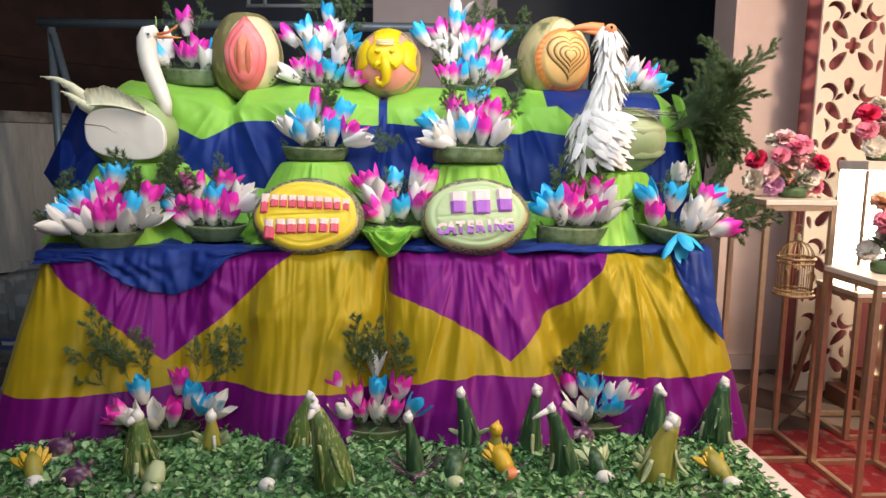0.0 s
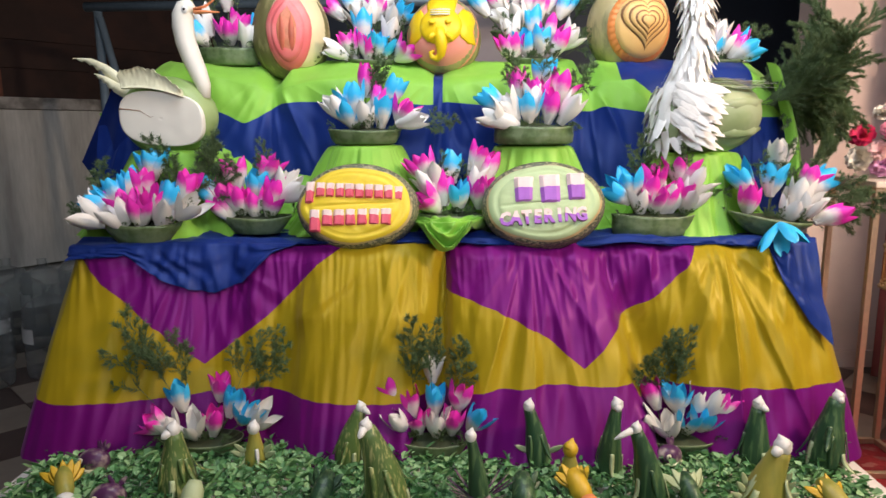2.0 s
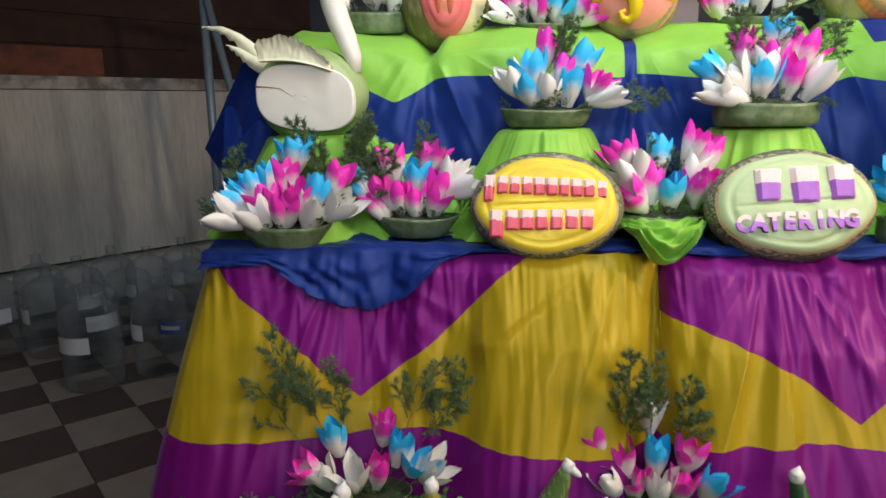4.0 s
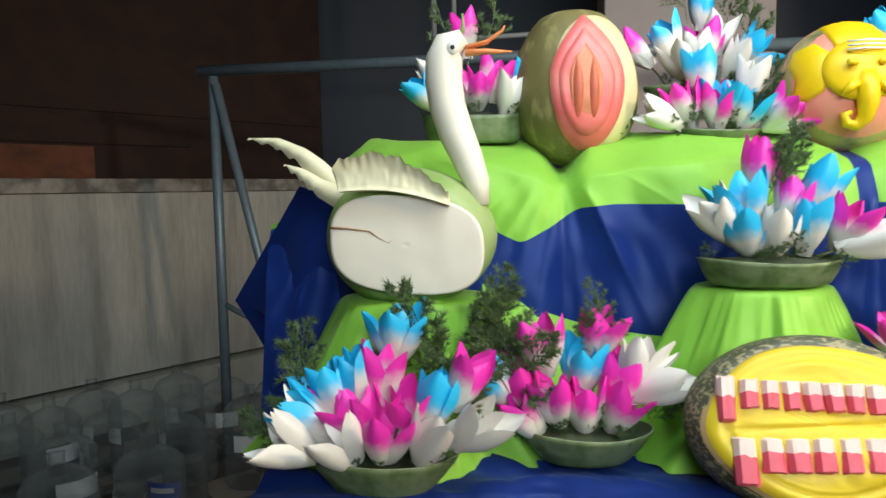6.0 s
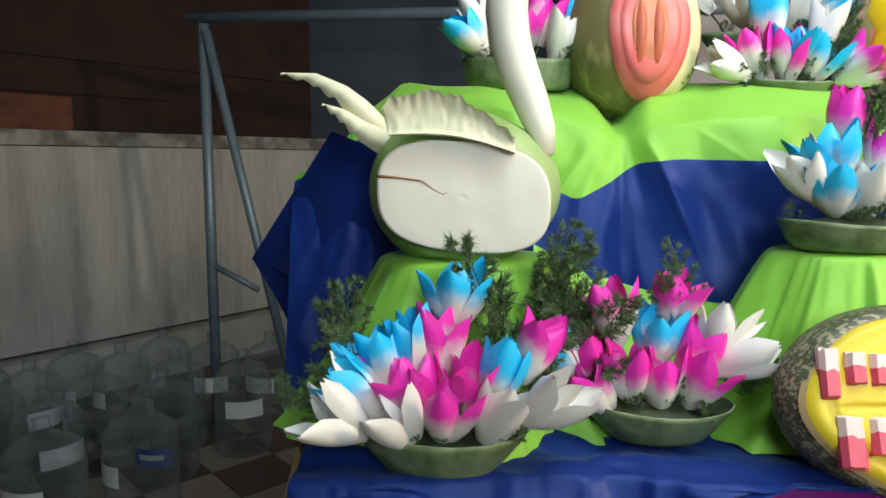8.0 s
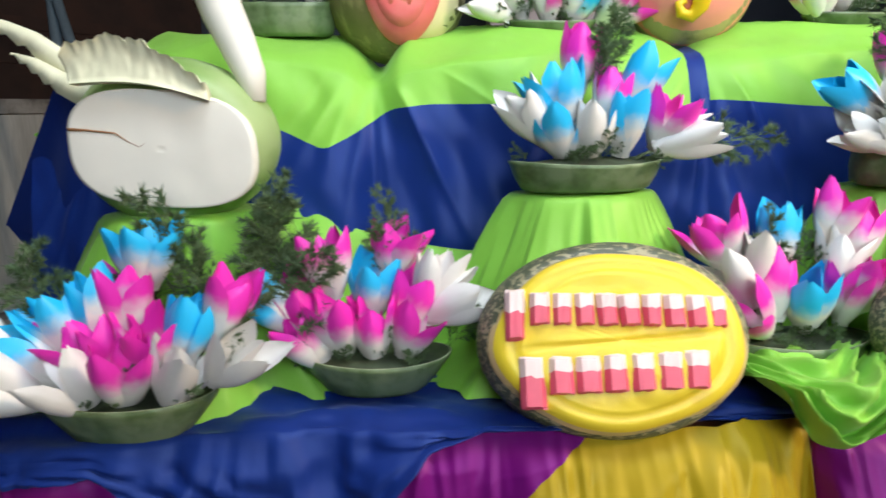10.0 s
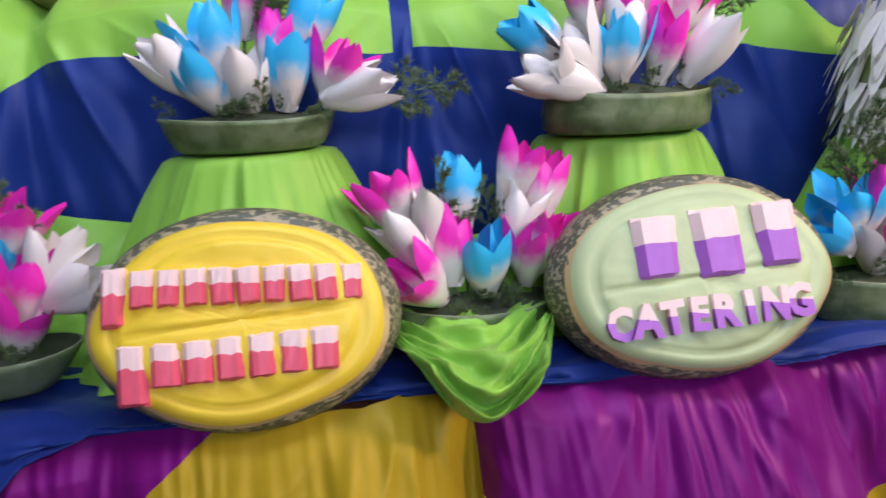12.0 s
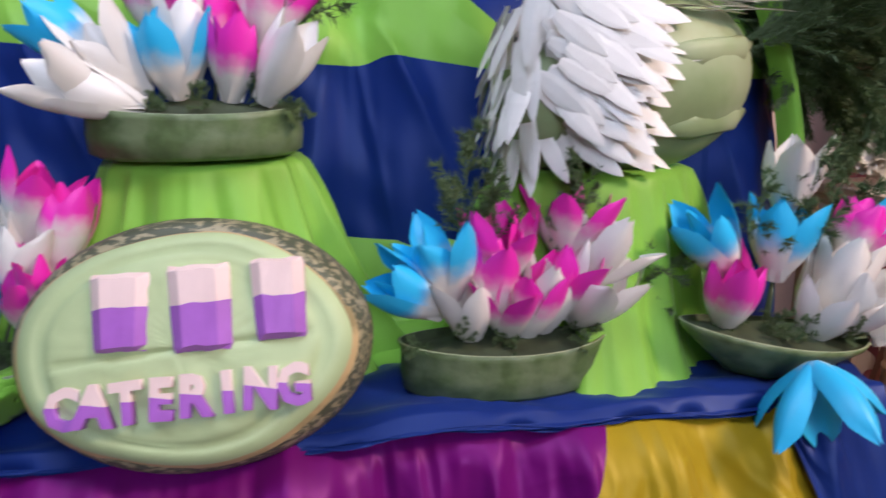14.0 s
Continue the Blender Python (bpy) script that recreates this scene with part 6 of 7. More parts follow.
veg_bird(VB, 0.061, 1.955, 0.170, 0.033, M_CUKE, "dark cucumber bird with thin peeled wings", (-0.027, 0), skirt=6, wing=1, seed=6)
veg_bird(VB, 0.239, 1.917, 0.190, 0.031, M_CUKE, "dark cucumber bird leaning with drooping peel", (0.015, 0), skirt=4, beak=0.004, hr=0.018, seed=7)
veg_bird(VB, 0.310, 1.780, 0.190, 0.036, M_CUKE, "dark cucumber bird with a long white beak", (-0.042, 0), skirt=5, beak=0.044, turn=-80, hr=0.015, seed=8)
veg_bird(VB, 0.130, 1.865, 0.092, 0.029, M_CUKEY, "yellow-green gourd bird with a yellow head", head=M_LEMON, skirt=4, hr=0.022, seed=9, skirt_mat=M_LEMON)
veg_bird(VB, 0.640, 1.985, 0.165, 0.038, M_CUKE, "dark green cucumber bird with a round white head", skirt=4, beak=0.012, turn=40, hr=0.018, seed=10)
veg_bird(VB, 0.547, 1.725, 0.170, 0.049, M_CUKEY, "thick yellow-green gourd bird with white wing slips", (0.036, 0), skirt=8, wing=3, hr=0.023, beak=0.012, turn=-60, seed=11, skirt_mat=M_PEEL)
veg_bird(VB, 0.815, 1.965, 0.195, 0.046, M_CUKE, "tall dark cucumber bird with a flared peeled skirt", (0.018, 0), skirt=11, beak=0.004, hr=0.017, seed=12)


def lying_bird(x, y, body, head, label, turn=0.0, L=0.10, r=0.026, fan=7, tip=M_PEEL, seed=0):
    """A low vegetable bird lying in the leaves, its head to the front and leafy tail slips behind."""
    rnd = random.Random(seed)
    bm = bmesh.new()
    tube(bm, [(0, L * 0.55, 0.070), (0, L * 0.3, 0.055), (0, 0, 0.036), (0, -L * 0.3, 0.024)], [r * 0.6, r * 0.95, r, r * 0.7], 14, 0)
    ball(bm, (0, -L * 0.38, 0.024), (0.024, 0.022, 0.021), 1, 14, 10)
    ball(bm, (0.014, -L * 0.38 - 0.015, 0.032), (0.008, 0.004, 0.008), 4, 10, 6)
    ball(bm, (0.014, -L * 0.38 - 0.0185, 0.032), 0.0034, 3, 8, 6)
    for k in range(fan):
        a = -1.1 + 2.2 * k / max(1, fan - 1) + rnd.uniform(-0.1, 0.1)
        feather(bm, (0.012 * math.sin(a), 0.015, 0.045), (0.8 * math.sin(a), 0.75, 0.65 * math.cos(a)), Vector((0, -1, 0.5)), rnd.uniform(0.035, 0.065), 0.022, 2)
    ob = part(VB, bm, [body, head, tip, M_BLACK, M_WHITE])
    ob.matrix_world = pose(x, y, 0.404, 0, 0, turn)
    return tagged(ob, label, "carved vegetable", "carved vegetable birds")


lying_bird(0.723, 1.72, M_CUKEY, M_WHITE, "pale yellow-green vegetable bird with white head in the leaves", 15, 0.11, 0.027, 7, M_LEMON, 1)
lying_bird(0.400, 1.755, M_CUKE, M_WHITE, "green vegetable bird with leafy tail and white head", 10, 0.09, 0.022, 9, M_PEEL, 2)
lying_bird(0.144, 1.775, M_LEMON, M_BEAK, "orange and yellow vegetable bird with a spiky ruff", 25, 0.08, 0.026, 9, M_LEMON, 3)
lying_bird(0.005, 1.74, M_CUKE, M_PEEL, "dark green vegetable bird with a pale green head", 0, 0.10, 0.028, 5, M_CUKE, 4)
lying_bird(-0.475, 1.74, M_CUKE, M_WHITE, "dark green vegetable bird with a fringed back", -12, 0.10, 0.026, 6, M_CUKE, 5)
lying_bird(-1.105, 1.765, M_CUKEY, M_WHITE, "yellow and white vegetable bird with a feathery back", 30, 0.10, 0.022, 7, M_LEMON, 6)
lying_bird(-0.775, 1.715, M_PEEL, M_PEEL, "pale green vegetable frog low in the leaves", 0, 0.06, 0.026, 0, M_PEEL, 7)


def turnip(x, y, s, turn, seed):
    bm = bmesh.new()
    rnd = random.Random(seed)
    ball(bm, (0, 0, 0.024 * s), (0.034 * s, 0.026 * s, 0.026 * s), 0, 18, 12)
    tube(bm, [(-0.026 * s, -0.016 * s, 0.012 * s), (0, -0.027 * s, 0.010 * s), (0.026 * s, -0.016 * s, 0.012 * s)], [0.005, 0.008, 0.005], 8, 1)
    ball(bm, (-0.016 * s, -0.022 * s, 0.032 * s), (0.008, 0.004, 0.008), 1, 10, 6)
    ball(bm, (-0.016 * s, -0.0255 * s, 0.032 * s), 0.003, 2, 8, 6)
    for k in range(5):
        feather(bm, (0.012 * s, 0.01, 0.036 * s), (rnd.uniform(-0.6, 0.9), 0.4, 0.7), Vector((0, -1, 0.5)), 0.030 * s, 0.012, 0)
    ob = part("aubergine_critter", bm, [M_PURPVEG, M_SWANY, M_BLACK])
    ob.matrix_world = pose(x, y, 0.406, 0, 0, turn)
    tagged(ob, "small purple and cream aubergine critter in the leaves", "carved vegetable", "carved vegetable birds")


turnip(-1.115, 1.92, 1.25, -10, 1)
turnip(-0.985, 1.74, 1.25, 5, 2)
turnip(0.412, 1.98, 1.1, 20, 3)
bm = bmesh.new()
rnd = random.Random(9)
lathe(bm, [(0.018, 0.0), (0.030, 0.006), (0.034, 0.018), (0.028, 0.030), (0.022, 0.032)], 18)
for k in range(14):
    a = rnd.uniform(0, 6.28)
    feather(bm, (0.026 * math.cos(a), 0.026 * math.sin(a), 0.028), (math.cos(a), math.sin(a) - 0.2, 1.0), Vector((math.cos(a), math.sin(a), 0.3)), 0.07, 0.006, 0)
ob = part("purple_cup", bm, [M_PURPVEG])
ob.matrix_world = pose(-0.100, 1.765, 0.404)
tagged(ob, "small purple vegetable cup with upright slivers", "carved vegetable")


# ---- leaf litter ----
def leaf_litter():
    rs = np.random.RandomState(4)
    vs, fs = [], []
    n = 19000
    for i in range(n):
        x = rs.uniform(-1.262, 0.852)
        y = 1.30 + 0.92 * rs.uniform(0, 1) ** 0.6
        if rs.uniform() < 0.45:
            y = rs.uniform(1.55, 2.12)
        L = rs.uniform(0.012, 0.027)
        w = L * (rs.uniform(0.30, 0.55) if i % 5 else 0.12)
        if i % 5 == 0:
            L *= 1.8
        az, ti, ro = rs.uniform(0, 6.283), rs.uniform(-0.7, 0.9), rs.uniform(-0.8, 0.8)
        z = 0.404 + abs(rs.normal(0, 0.010)) + 0.008 * (1 + bumps(x * 9, y * 9))
        R = Euler((ti, ro, az)).to_matrix()
        o = len(vs)
        for px, py, pz in ((0, 0, 0), (w, L * 0.45, L * 0.10), (0, L * 0.5, -L * 0.05), (-w, L * 0.45, L * 0.10), (w * 0.6, L * 0.85, L * 0.05), (-w * 0.6, L * 0.85, L * 0.05), (0, L * 1.05, -L * 0.08)):
            p = R @ Vector((px, py, pz))
            vs.append((x + p.x, y + p.y, max(0.4025, z + p.z)))
        fs += [(o, o + 1, o + 2), (o, o + 2, o + 3), (o + 1, o + 4, o + 6, o + 2), (o + 2, o + 6, o + 5, o + 3)]
    ob = finish("leaf_litter", vs, fs, M_LITTER, smooth=False)
    tagged(ob, "thick bed of small cut green leaves and stalks", "leaves", kind="stuff")


M_LITTER = material("fresh_cut_leaves", (0.060, 0.165, 0.045), 0.5, 0.25, 20)
_nt = M_LITTER.node_tree
_g = _nt.nodes.new("ShaderNodeNewGeometry")
_r = _nt.nodes.new("ShaderNodeValToRGB")
_r.color_ramp.elements[0].color, _r.color_ramp.elements[1].color = (0.045, 0.14, 0.045, 1), (0.36, 0.56, 0.27, 1)
_m = _r.color_ramp.elements.new(0.5)
_m.color = (0.12, 0.30, 0.10, 1)
_nt.links.new(_g.outputs["Random Per Island"], _r.inputs[0])
_nt.links.new(_r.outputs[0], _nt.nodes["Principled BSDF"].inputs["Base Color"])
leaf_litter()


# ---- gold stands, cage and flowers ----
def gold_stand(x0, y0, w, d, h, turn=0.0, label=""):
    e = empty("plant_stand", pose(x0, y0, 0.009, 0, 0, turn), label, "stand", "gold stands")
    s = 0.022
    for px in (0, w - s):
        for py in (0, d - s):
            boxob("leg", (px, py, 0), (px + s, py + s, h - 0.022), M_GOLD, e, bev=0.002)
    for z in (0.0, h - 0.044):
        for py in (0, d - s):
            boxob("rail", (s + 0.0005, py, z), (w - s - 0.0005, py + s, z + s), M_GOLD, e, bev=0.002)
        for px in (0, w - s):
            boxob("rail", (px, s + 0.0005, z), (px + s, d - s - 0.0005, z + s), M_GOLD, e, bev=0.002)
    boxob("top_plate", (-0.004, -0.004, h - 0.0215), (w + 0.004, d + 0.004, h), M_STONE, e, "pale cream top plate", 0.003)
    return e


gold_stand(1.285, 2.65, 0.29, 0.31, 1.10, 0, "tall slim brushed-gold metal plant stand on the carpet")
gold_stand(1.545, 2.335, 0.29, 0.31, 0.84, 0, "shorter brushed-gold metal plant stand beside the tall one")
gold_stand(1.84, 2.86, 0.29, 0.31, 0.68, 0, "brushed-gold metal plant stand by the lit lantern")


def bird_cage():
    e = empty("bird_cage", pose(1.51, 2.80, 0.0), "small round antique-gold wire birdcage hanging under the stand", "birdcage")
    n, r = 20, 0.070
    z0, z1 = 0.70, 0.855
    for z, rr, th in ((z0, r * 1.10, 0.006), (z0 + 0.018, r * 1.04, 0.004), (z1, r * 1.04, 0.006), (z1 - 0.020, r, 0.003)):
        bm = bmesh.new()
        pts = [(rr * math.cos(a), rr * math.sin(a), z) for a in (2 * math.pi * k / 32 for k in range(33))]
        tube(bm, pts, th, 6, cap=False)
        part("hoop", bm, M_CAGE, e)
    bm = bmesh.new()
    lathe(bm, [(r * 1.05, z0 - 0.006), (r * 1.08, z0), (r * 0.9, z0 + 0.003)], 24)
    part("floor_plate", bm, M_CAGE, e)
    for k in range(n):
        a = 2 * math.pi * k / n
        bm = bmesh.new()
        tube(bm, [(r * math.cos(a), r * math.sin(a), z0), (r * math.cos(a), r * math.sin(a), z1)] + [(r * math.cos(a) * math.cos(q), r * math.sin(a) * math.cos(q), z1 + 0.072 * math.sin(q)) for q in (0.3, 0.6, 0.9, 1.2, 1.5)], 0.0019, 5)
        part("wire", bm, M_CAGE, e)
    bm = bmesh.new()
    lathe(bm, [(0.004, z1 + 0.066), (0.014, z1 + 0.070), (0.016, z1 + 0.080), (0.010, z1 + 0.090), (0.013, z1 + 0.098), (0.004, z1 + 0.106)], 14)
    part("finial", bm, M_CAGE, e)
    bm = bmesh.new()
    tube(bm, [(0.018 * math.sin(a), 0, z1 + 0.122 - 0.018 * math.cos(a)) for a in (2 * math.pi * k / 20 for k in range(21))], 0.0022, 6, cap=False)
    tube(bm, [(0, 0, z1 + 0.138), (0, 0, 1.07)], 0.0012, 5)
    part("hanging_ring", bm, M_CAGE, e)
    rnd = random.Random(3)
    bm = bmesh.new()
    for k in range(14):
        a = rnd.uniform(0, 6.28)
        feather(bm, (0.05 * math.cos(a), 0.05 * math.sin(a), rnd.uniform(0.73, 0.82)), (rnd.uniform(-1, 1), rnd.uniform(-1, 1), rnd.uniform(-0.4, 0.8)), Vector((0, 0, 1)), 0.03, 0.016, 0)
    part("metal_leaves", bm, M_CAGE, e)


bird_cage()


def carnation_mesh(seed):
    """A ruffled bloom of many short petals."""
    rnd = random.Random(seed)
    vs, fs = [], []
    for lay, (cnt, tilt, L) in enumerate(((9, 82, 0.030), (9, 62, 0.031), (8, 42, 0.030), (6, 22, 0.028))):
        for k in range(cnt):
            a = 2 * math.pi * (k + 0.4 * lay) / cnt + rnd.uniform(-0.2, 0.2)
            R = Matrix.Rotation(a, 3, "Z") @ Matrix.Rotation(math.radians(tilt + rnd.uniform(-9, 9)), 3, "X")
            o = len(vs)
            for i in range(4):
                t = i / 3
                for j in range(5):
                    s = j / 2 - 1
                    w = 0.006 + 0.016 * t
                    p = R @ Vector((s * w, -0.004 * math.sin(j * 2.6 + k) * t - 0.004 * (1 - s * s) * t, L * t * (1 + 0.06 * math.sin(j * 3.1))))
                    vs.append(tuple(p))
            for i in range(3):
                for j in range(4):
                    q = o + i * 5 + j
                    fs.append((q, q + 1, q + 6, q + 5))
    me = bpy.data.meshes.new("bloom")
    me.from_pydata(vs, [], fs)
    me.polygons.foreach_set("use_smooth", [True] * len(fs))
    me.update()
    return me


def bouquet(x, y, z, blooms, label, vase=True, leaves=10, seed=0):
    rnd = random.Random(seed)
    e = empty("bouquet", pose(x, y, z), label, "bouquet", "bouquets")
    bm = bmesh.new()
    lathe(bm, [(0.040, 0.0), (0.055, 0.004), (0.060, 0.03), (0.050, 0.045)], 20)
    part("pot", bm, M_PLASTIC, e)
    mats = {"P": M_CARP, "R": M_CARR, "L": M_CARL, "O": M_CARO, "W": M_CARW, "V": M_CARV}
    for w in blooms.split():
        c = w[0]
        dx, dz, sc = [float(q) for q in w[1:].split(":")]
        me = CARN[rnd.randrange(3)].copy()
        me.materials.clear()
        me.materials.append(mats[c])
        ob = new("bloom", me)
        ob.parent = e
        head = Vector((dx / 100, rnd.uniform(-0.05, 0.03), dz / 100))
        dirv = (head - Vector((0, 0.05, 0.02)) + Vector((0, -0.06, 0))).normalized()
        q = Vector((0, 0, 1)).rotation_difference(dirv)
        ob.matrix_basis = Matrix.Translation(head) @ q.to_matrix().to_4x4() @ Matrix.Scale(sc * 1.22, 4)
        bm = bmesh.new()
        tube(bm, [(0, 0, 0.03), head * 0.6 + Vector((0, 0.01, 0.01)), head], 0.002, 5)
        part("stem", bm, M_PLASTIC, e)
    bm = bmesh.new()
    for k in range(leaves):
        a = rnd.uniform(0, 6.28)
        feather(bm, (0.03 * math.cos(a), 0.03 * math.sin(a), rnd.uniform(0.03, 0.10)), (math.cos(a), math.sin(a), rnd.uniform(0.1, 0.9)), Vector((0, 0, 1)), rnd.uniform(0.05, 0.09), 0.022, 0)
    part("leaves", bm, M_PLASTIC, e)


CARN = [carnation_mesh(i) for i in range(3)]
bouquet(1.47, 2.80, 1.11, "P1:21:1.25 P-2:20:1.0 L0:15:1.3 L5:13:1.2 R8:14:0.9 O-3:9:1.1 W4:8:1.3 R2:4:1.25 V-8:5:1.1 P9:5:0.9 R-15:15:1.1 P-9:17:0.9 W-17:7:1.1 L-5:24:1.0 W6:18:1.0 L-12:10:0.9 W-8:23:0.9", "bunch of pink, red, peach and white artificial carnations on the stand", seed=1, leaves=16)
bouquet(1.68, 2.48, 0.85, "P-5:19:1.2 P5:17:1.3 W0:12:1.3 V7:7:1.3 O-4:26:1.2 R8:25:1.1 L10:14:1.2 W-7:8:1.0 V2:3:1.0 O11:10:1.0", "bunch of pink, mauve and white artificial carnations on the lower stand", seed=2, leaves=14)
bouquet(1.985, 3.015, 1.262, "R-8:20:1.2 P-9:13:1.1 L0:18:1.3 W3:13:1.3 O-2:8:1.2 P8:20:1.2 W-6:6:1.2 L8:10:1.2 R12:16:1.1 W0:24:1.2", "bunch of pale and red artificial carnations above the lantern", seed=3, leaves=14)
lantern = empty("lantern_box", pose(1.985, 3.015, 0.690), "glowing white lantern box on a gold stand", "lantern")
bm = bmesh.new()
box(bm, (-0.12, -0.10, 0.0), (0.12, 0.10, 0.53), 0, 0.006)
part("glowing_shade", bm, M_GLOW, lantern, "brightly lit warm white shade", smooth=False)
boxob("cap", (-0.125, -0.105, 0.531), (0.125, 0.105, 0.57), M_STONE, lantern, bev=0.003)
for px in (-0.132, 0.122):
    boxob("corner_post", (px, -0.112, 0.0), (px + 0.010, -0.102, 0.53), M_GOLD, lantern)


# ---- lattice screen ----
def lattice_screen():
    cu = bpy.data.curves.new("cutout", "CURVE")
    cu.dimensions, cu.fill_mode, cu.extrude, cu.resolution_u = "2D", "BOTH", 0.007, 6
    W, H = 0.34, 2.5

    def loop(pts):
        sp = cu.splines.new("POLY")
        sp.points.add(len(pts) - 1)
        for p, (x, z) in zip(sp.points, pts):
            p.co = (x, z, 0, 1)
        sp.use_cyclic_u = True

    loop([(-W / 2, 0), (W / 2, 0), (W / 2, H), (-W / 2, H)])

    def crescent(cx, cz, r, a0, a1, w):
        n = 14
        outer = [(cx + r * math.cos(a0 + (a1 - a0) * k / n), cz + r * math.sin(a0 + (a1 - a0) * k / n)) for k in range(n + 1)]
        inner = []
        for k in range(n, -1, -1):
            t = k / n
            rr = r - w * math.sin(math.pi * t) ** 0.8 - 0.001
            a = a0 + (a1 - a0) * t
            inner.append((cx + rr * math.cos(a), cz + rr * math.sin(a)))
        loop(outer + inner[1:-1])

    def drop(cx, cz, L, w, ang):
        pts = []
        for k in range(18):
            p = 2 * math.pi * k / 18
            x = w * math.sin(p) * (0.5 + 0.5 * math.cos(p / 2) ** 2)
            z = L * math.cos(p)
            pts.append((cx + x * math.cos(ang) - z * math.sin(ang), cz + x * math.sin(ang) + z * math.cos(ang)))
        loop(pts)

    def star(cx, cz, r):
        pts = []
        for k in range(24):
            p = 2 * math.pi * k / 24
            rr = r * (0.55 + 0.45 * abs(math.cos(2 * p)) ** 0.7)
            pts.append((cx + rr * math.cos(p), cz + rr * math.sin(p)))
        loop(pts)

    step = 0.40
    for i in range(6):
        z = 0.22 + step * i
        star(0, z, 0.042)
        drop(0, z + step / 2, 0.044, 0.036, 0)
        for s in (-1, 1):
            drop(s * 0.070, z + 0.074, 0.058, 0.036, -s * 0.75)
            drop(s * 0.070, z - 0.074, 0.058, 0.036, s * 0.75 + math.pi)
            crescent(s * 0.102, z + 0.168, 0.048, (1.9 if s > 0 else -1.2), (6.0 if s > 0 else 2.9), 0.034)
            crescent(s * 0.118, z, 0.038, (-1.2 if s < 0 else 1.9), (1.6 if s < 0 else 4.7), 0.026)
            drop(s * 0.146, z + 0.084, 0.034, 0.018, s * 0.3)
            drop(s * 0.146, z - 0.100, 0.034, 0.018, -s * 0.3)
            drop(s * 0.046, z + 0.145, 0.026, 0.016, s * 0.9)
    tmp = new("tmp", cu)
    dg = bpy.context.evaluated_depsgraph_get()
    me = bpy.data.meshes.new_from_object(tmp.evaluated_get(dg))
    bpy.data.objects.remove(tmp)
    me.materials.clear()
    me.materials.append(M_LATTICE)
    e = empty("lattice_screen", pose(2.115, 3.50, 0.012), "tall cream panel cut with a scrolling floral lattice", "screen")
    ob = new("cut_panel", me)
    ob.parent = e
    ob.matrix_basis = Matrix.Rotation(math.radians(90), 4, "X")
    bm = bmesh.new()
    bar(bm, (-0.115, 0.0, 0.02), (0.075, 0.02, 0.72), 0.022)
    st = part("prop_stick", bm, M_WOOD, e, "brown wooden prop leaning on the panel", smooth=False)
    st.matrix_basis = Matrix.Translation((-0.08, -0.06, 0))


lattice_screen()
vs, fs = [], []
for i in range(81):
    x = 1.98 + 1.5 * i / 80
    for j in range(2):
        vs.append((x, 3.70 + 0.03 * math.sin(i * 0.9) + 0.012 * math.sin(i * 2.3), 0.01 + 2.6 * j))
for i in range(80):
    fs.append((2 * i, 2 * i + 2, 2 * i + 3, 2 * i + 1))
cur = finish("curtain", vs, fs, M_MAROON)
tagged(cur, "dark maroon pleated curtain behind the lattice screen", "curtain")
pl = empty("wood_plinth", pose(2.25, 3.28, 0.0), "low brown wooden plinth on the floor", "plinth")
boxob("base", (-0.16, -0.12, 0.0), (0.35, 0.14, 0.09), M_WOOD, pl, bev=0.006)
boxob("step", (-0.08, -0.06, 0.0905), (0.30, 0.14, 0.17), M_WOOD, pl, bev=0.006)
bm = bmesh.new()
lathe(bm, [(0.05, 0.171), (0.045, 0.19), (0.028, 0.21), (0.035, 0.25), (0.050, 0.29), (0.036, 0.34), (0.022, 0.40), (0.030, 0.44)], 16)
part("gilt_ornament", bm, M_GOLD, pl, "small turned gilt ornament")


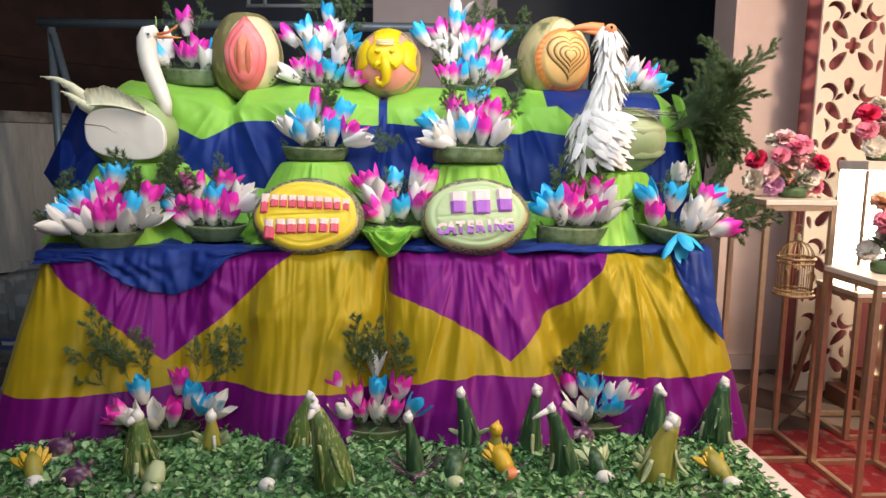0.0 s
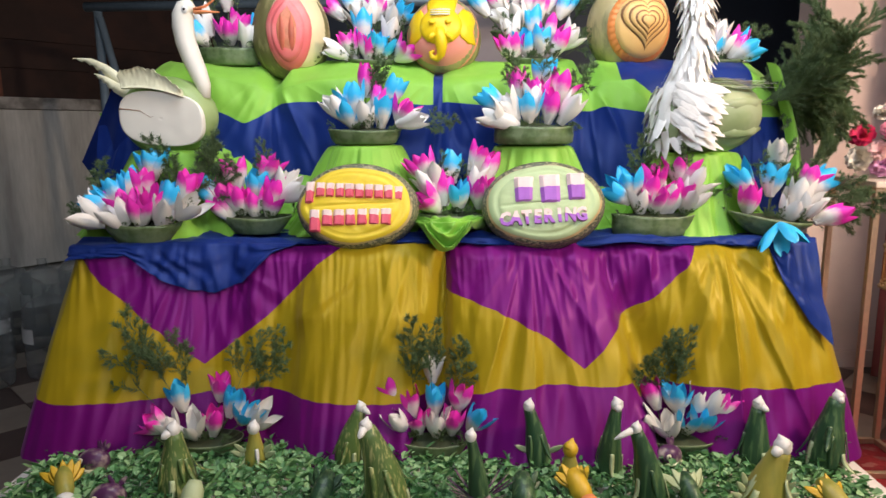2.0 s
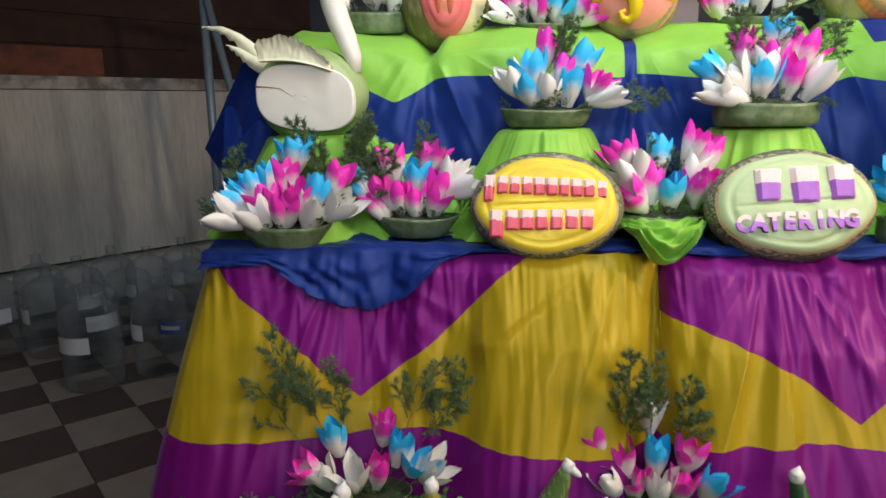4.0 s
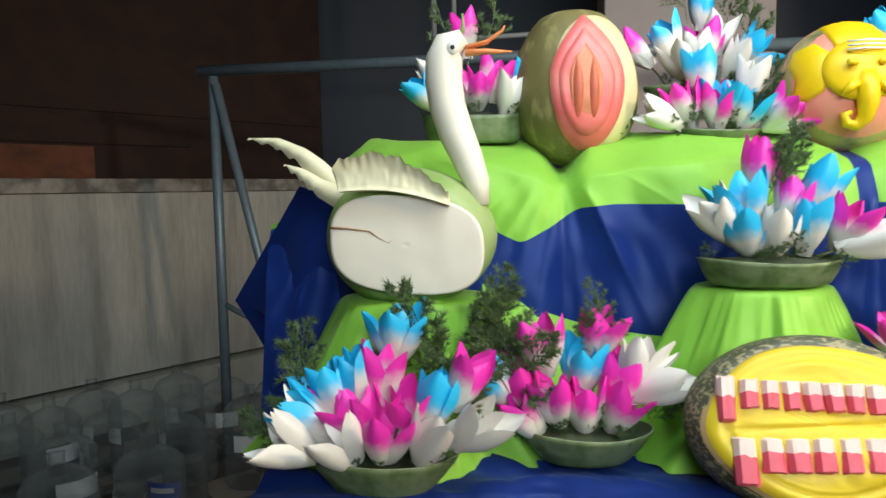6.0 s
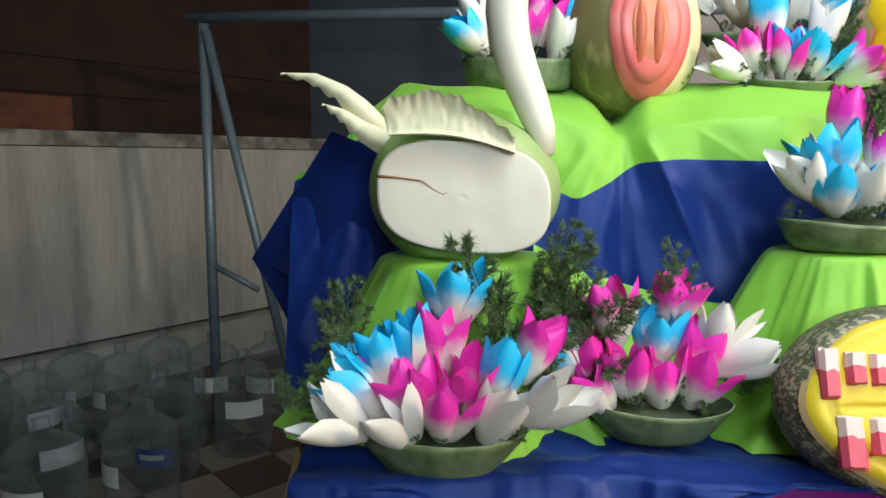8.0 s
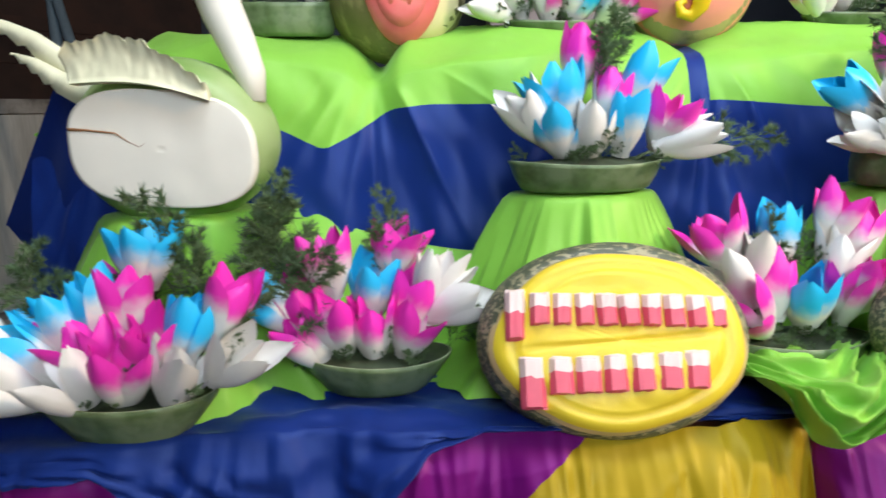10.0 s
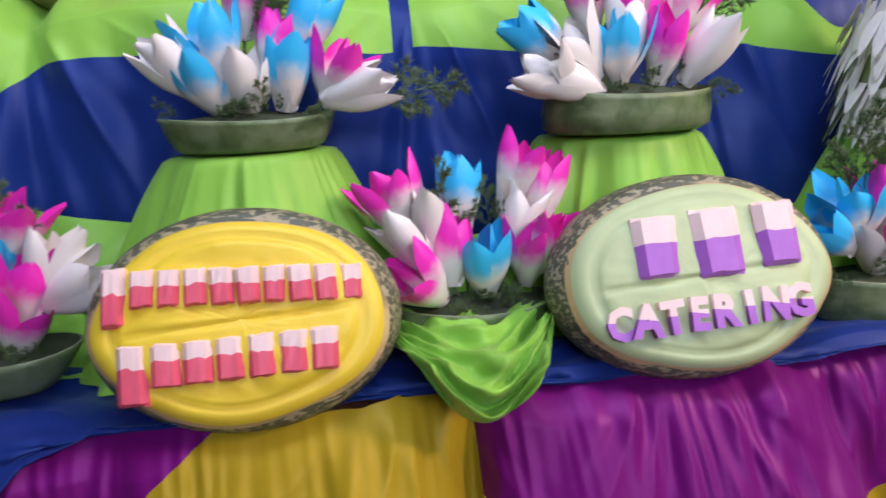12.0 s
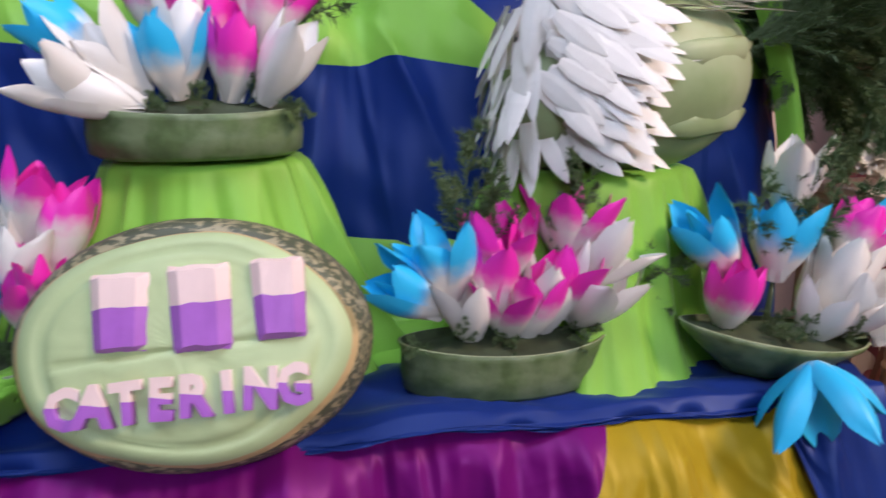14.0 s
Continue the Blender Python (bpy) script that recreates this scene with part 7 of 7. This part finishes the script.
# ---- water jars along the wall ----
def jar_parts():
    bm = bmesh.new()
    prof = [(0.100, 0.0), (0.126, 0.006), (0.134, 0.020)]
    for k in range(5):
        z = 0.05 + 0.062 * k
        prof += [(0.135, z), (0.135, z + 0.026), (0.128, z + 0.036), (0.128, z + 0.044), (0.135, z + 0.054)]
    prof += [(0.128, 0.375), (0.105, 0.405), (0.060, 0.428), (0.030, 0.440), (0.027, 0.485), (0.031, 0.490)]
    lathe(bm, prof, 28)
    return bm


def jars():
    first = empty("water_jar", pose(-2.46, 4.15, 0.0), "clear ribbed twenty-litre water jar standing on the floor", "water jar", "water jars")
    body1 = part("body", jar_parts(), M_JAR, first, "clear ribbed plastic")
    bm = bmesh.new()
    n = 12
    rows = [[bm.verts.new((0.138 * math.sin(a), -0.138 * math.cos(a), z)) for a in (-0.62 + 1.24 * k / n for k in range(n + 1))] for z in (0.10, 0.175)]
    for k in range(n):
        bm.faces.new((rows[0][k], rows[0][k + 1], rows[1][k + 1], rows[1][k]))
    lab = part("label", bm, M_LABELB, body1, "blue paper label with an unreadable white mark")
    bm = bmesh.new()
    rows = [[bm.verts.new((0.1395 * math.sin(a), -0.1395 * math.cos(a), z)) for a in (-0.40 + 0.80 * k / n for k in range(n + 1))] for z in (0.128, 0.150)]
    for k in range(n):
        bm.faces.new((rows[0][k], rows[0][k + 1], rows[1][k + 1], rows[1][k]))
    part("label_bar", bm, M_LABELW, body1)
    plain = empty("water_jar", pose(-2.60, 3.55, 0.0), "clear ribbed water jar with a white label, by the wall", "water jar", "water jars")
    body2 = part("body", jar_parts(), M_JAR, plain, "clear ribbed plastic")
    bm = bmesh.new()
    rows = [[bm.verts.new((0.138 * math.sin(a), -0.138 * math.cos(a), z)) for a in (-0.75 + 1.3 * k / n for k in range(n + 1))] for z in (0.20, 0.28)]
    for k in range(n):
        bm.faces.new((rows[0][k], rows[0][k + 1], rows[1][k + 1], rows[1][k]))
    part("label", bm, M_LABELW, body2, "blank white paper label")
    rnd = random.Random(8)
    for x, y in ((-2.36, 3.76), (-2.80, 3.86), (-2.55, 4.03 + 0.42), (-2.22, 4.45), (-2.80, 4.20), (-2.86, 4.52), (-3.12, 4.22), (-3.12, 3.96), (-2.50, 4.78), (-2.80, 4.84), (-2.20, 4.80), (-3.10, 4.52), (-3.40, 4.25), (-3.42, 3.90)):
        copy_thing(plain, pose(x, y, 0, 0, 0, rnd.uniform(-70, 70)))


jars()
tile_floor()
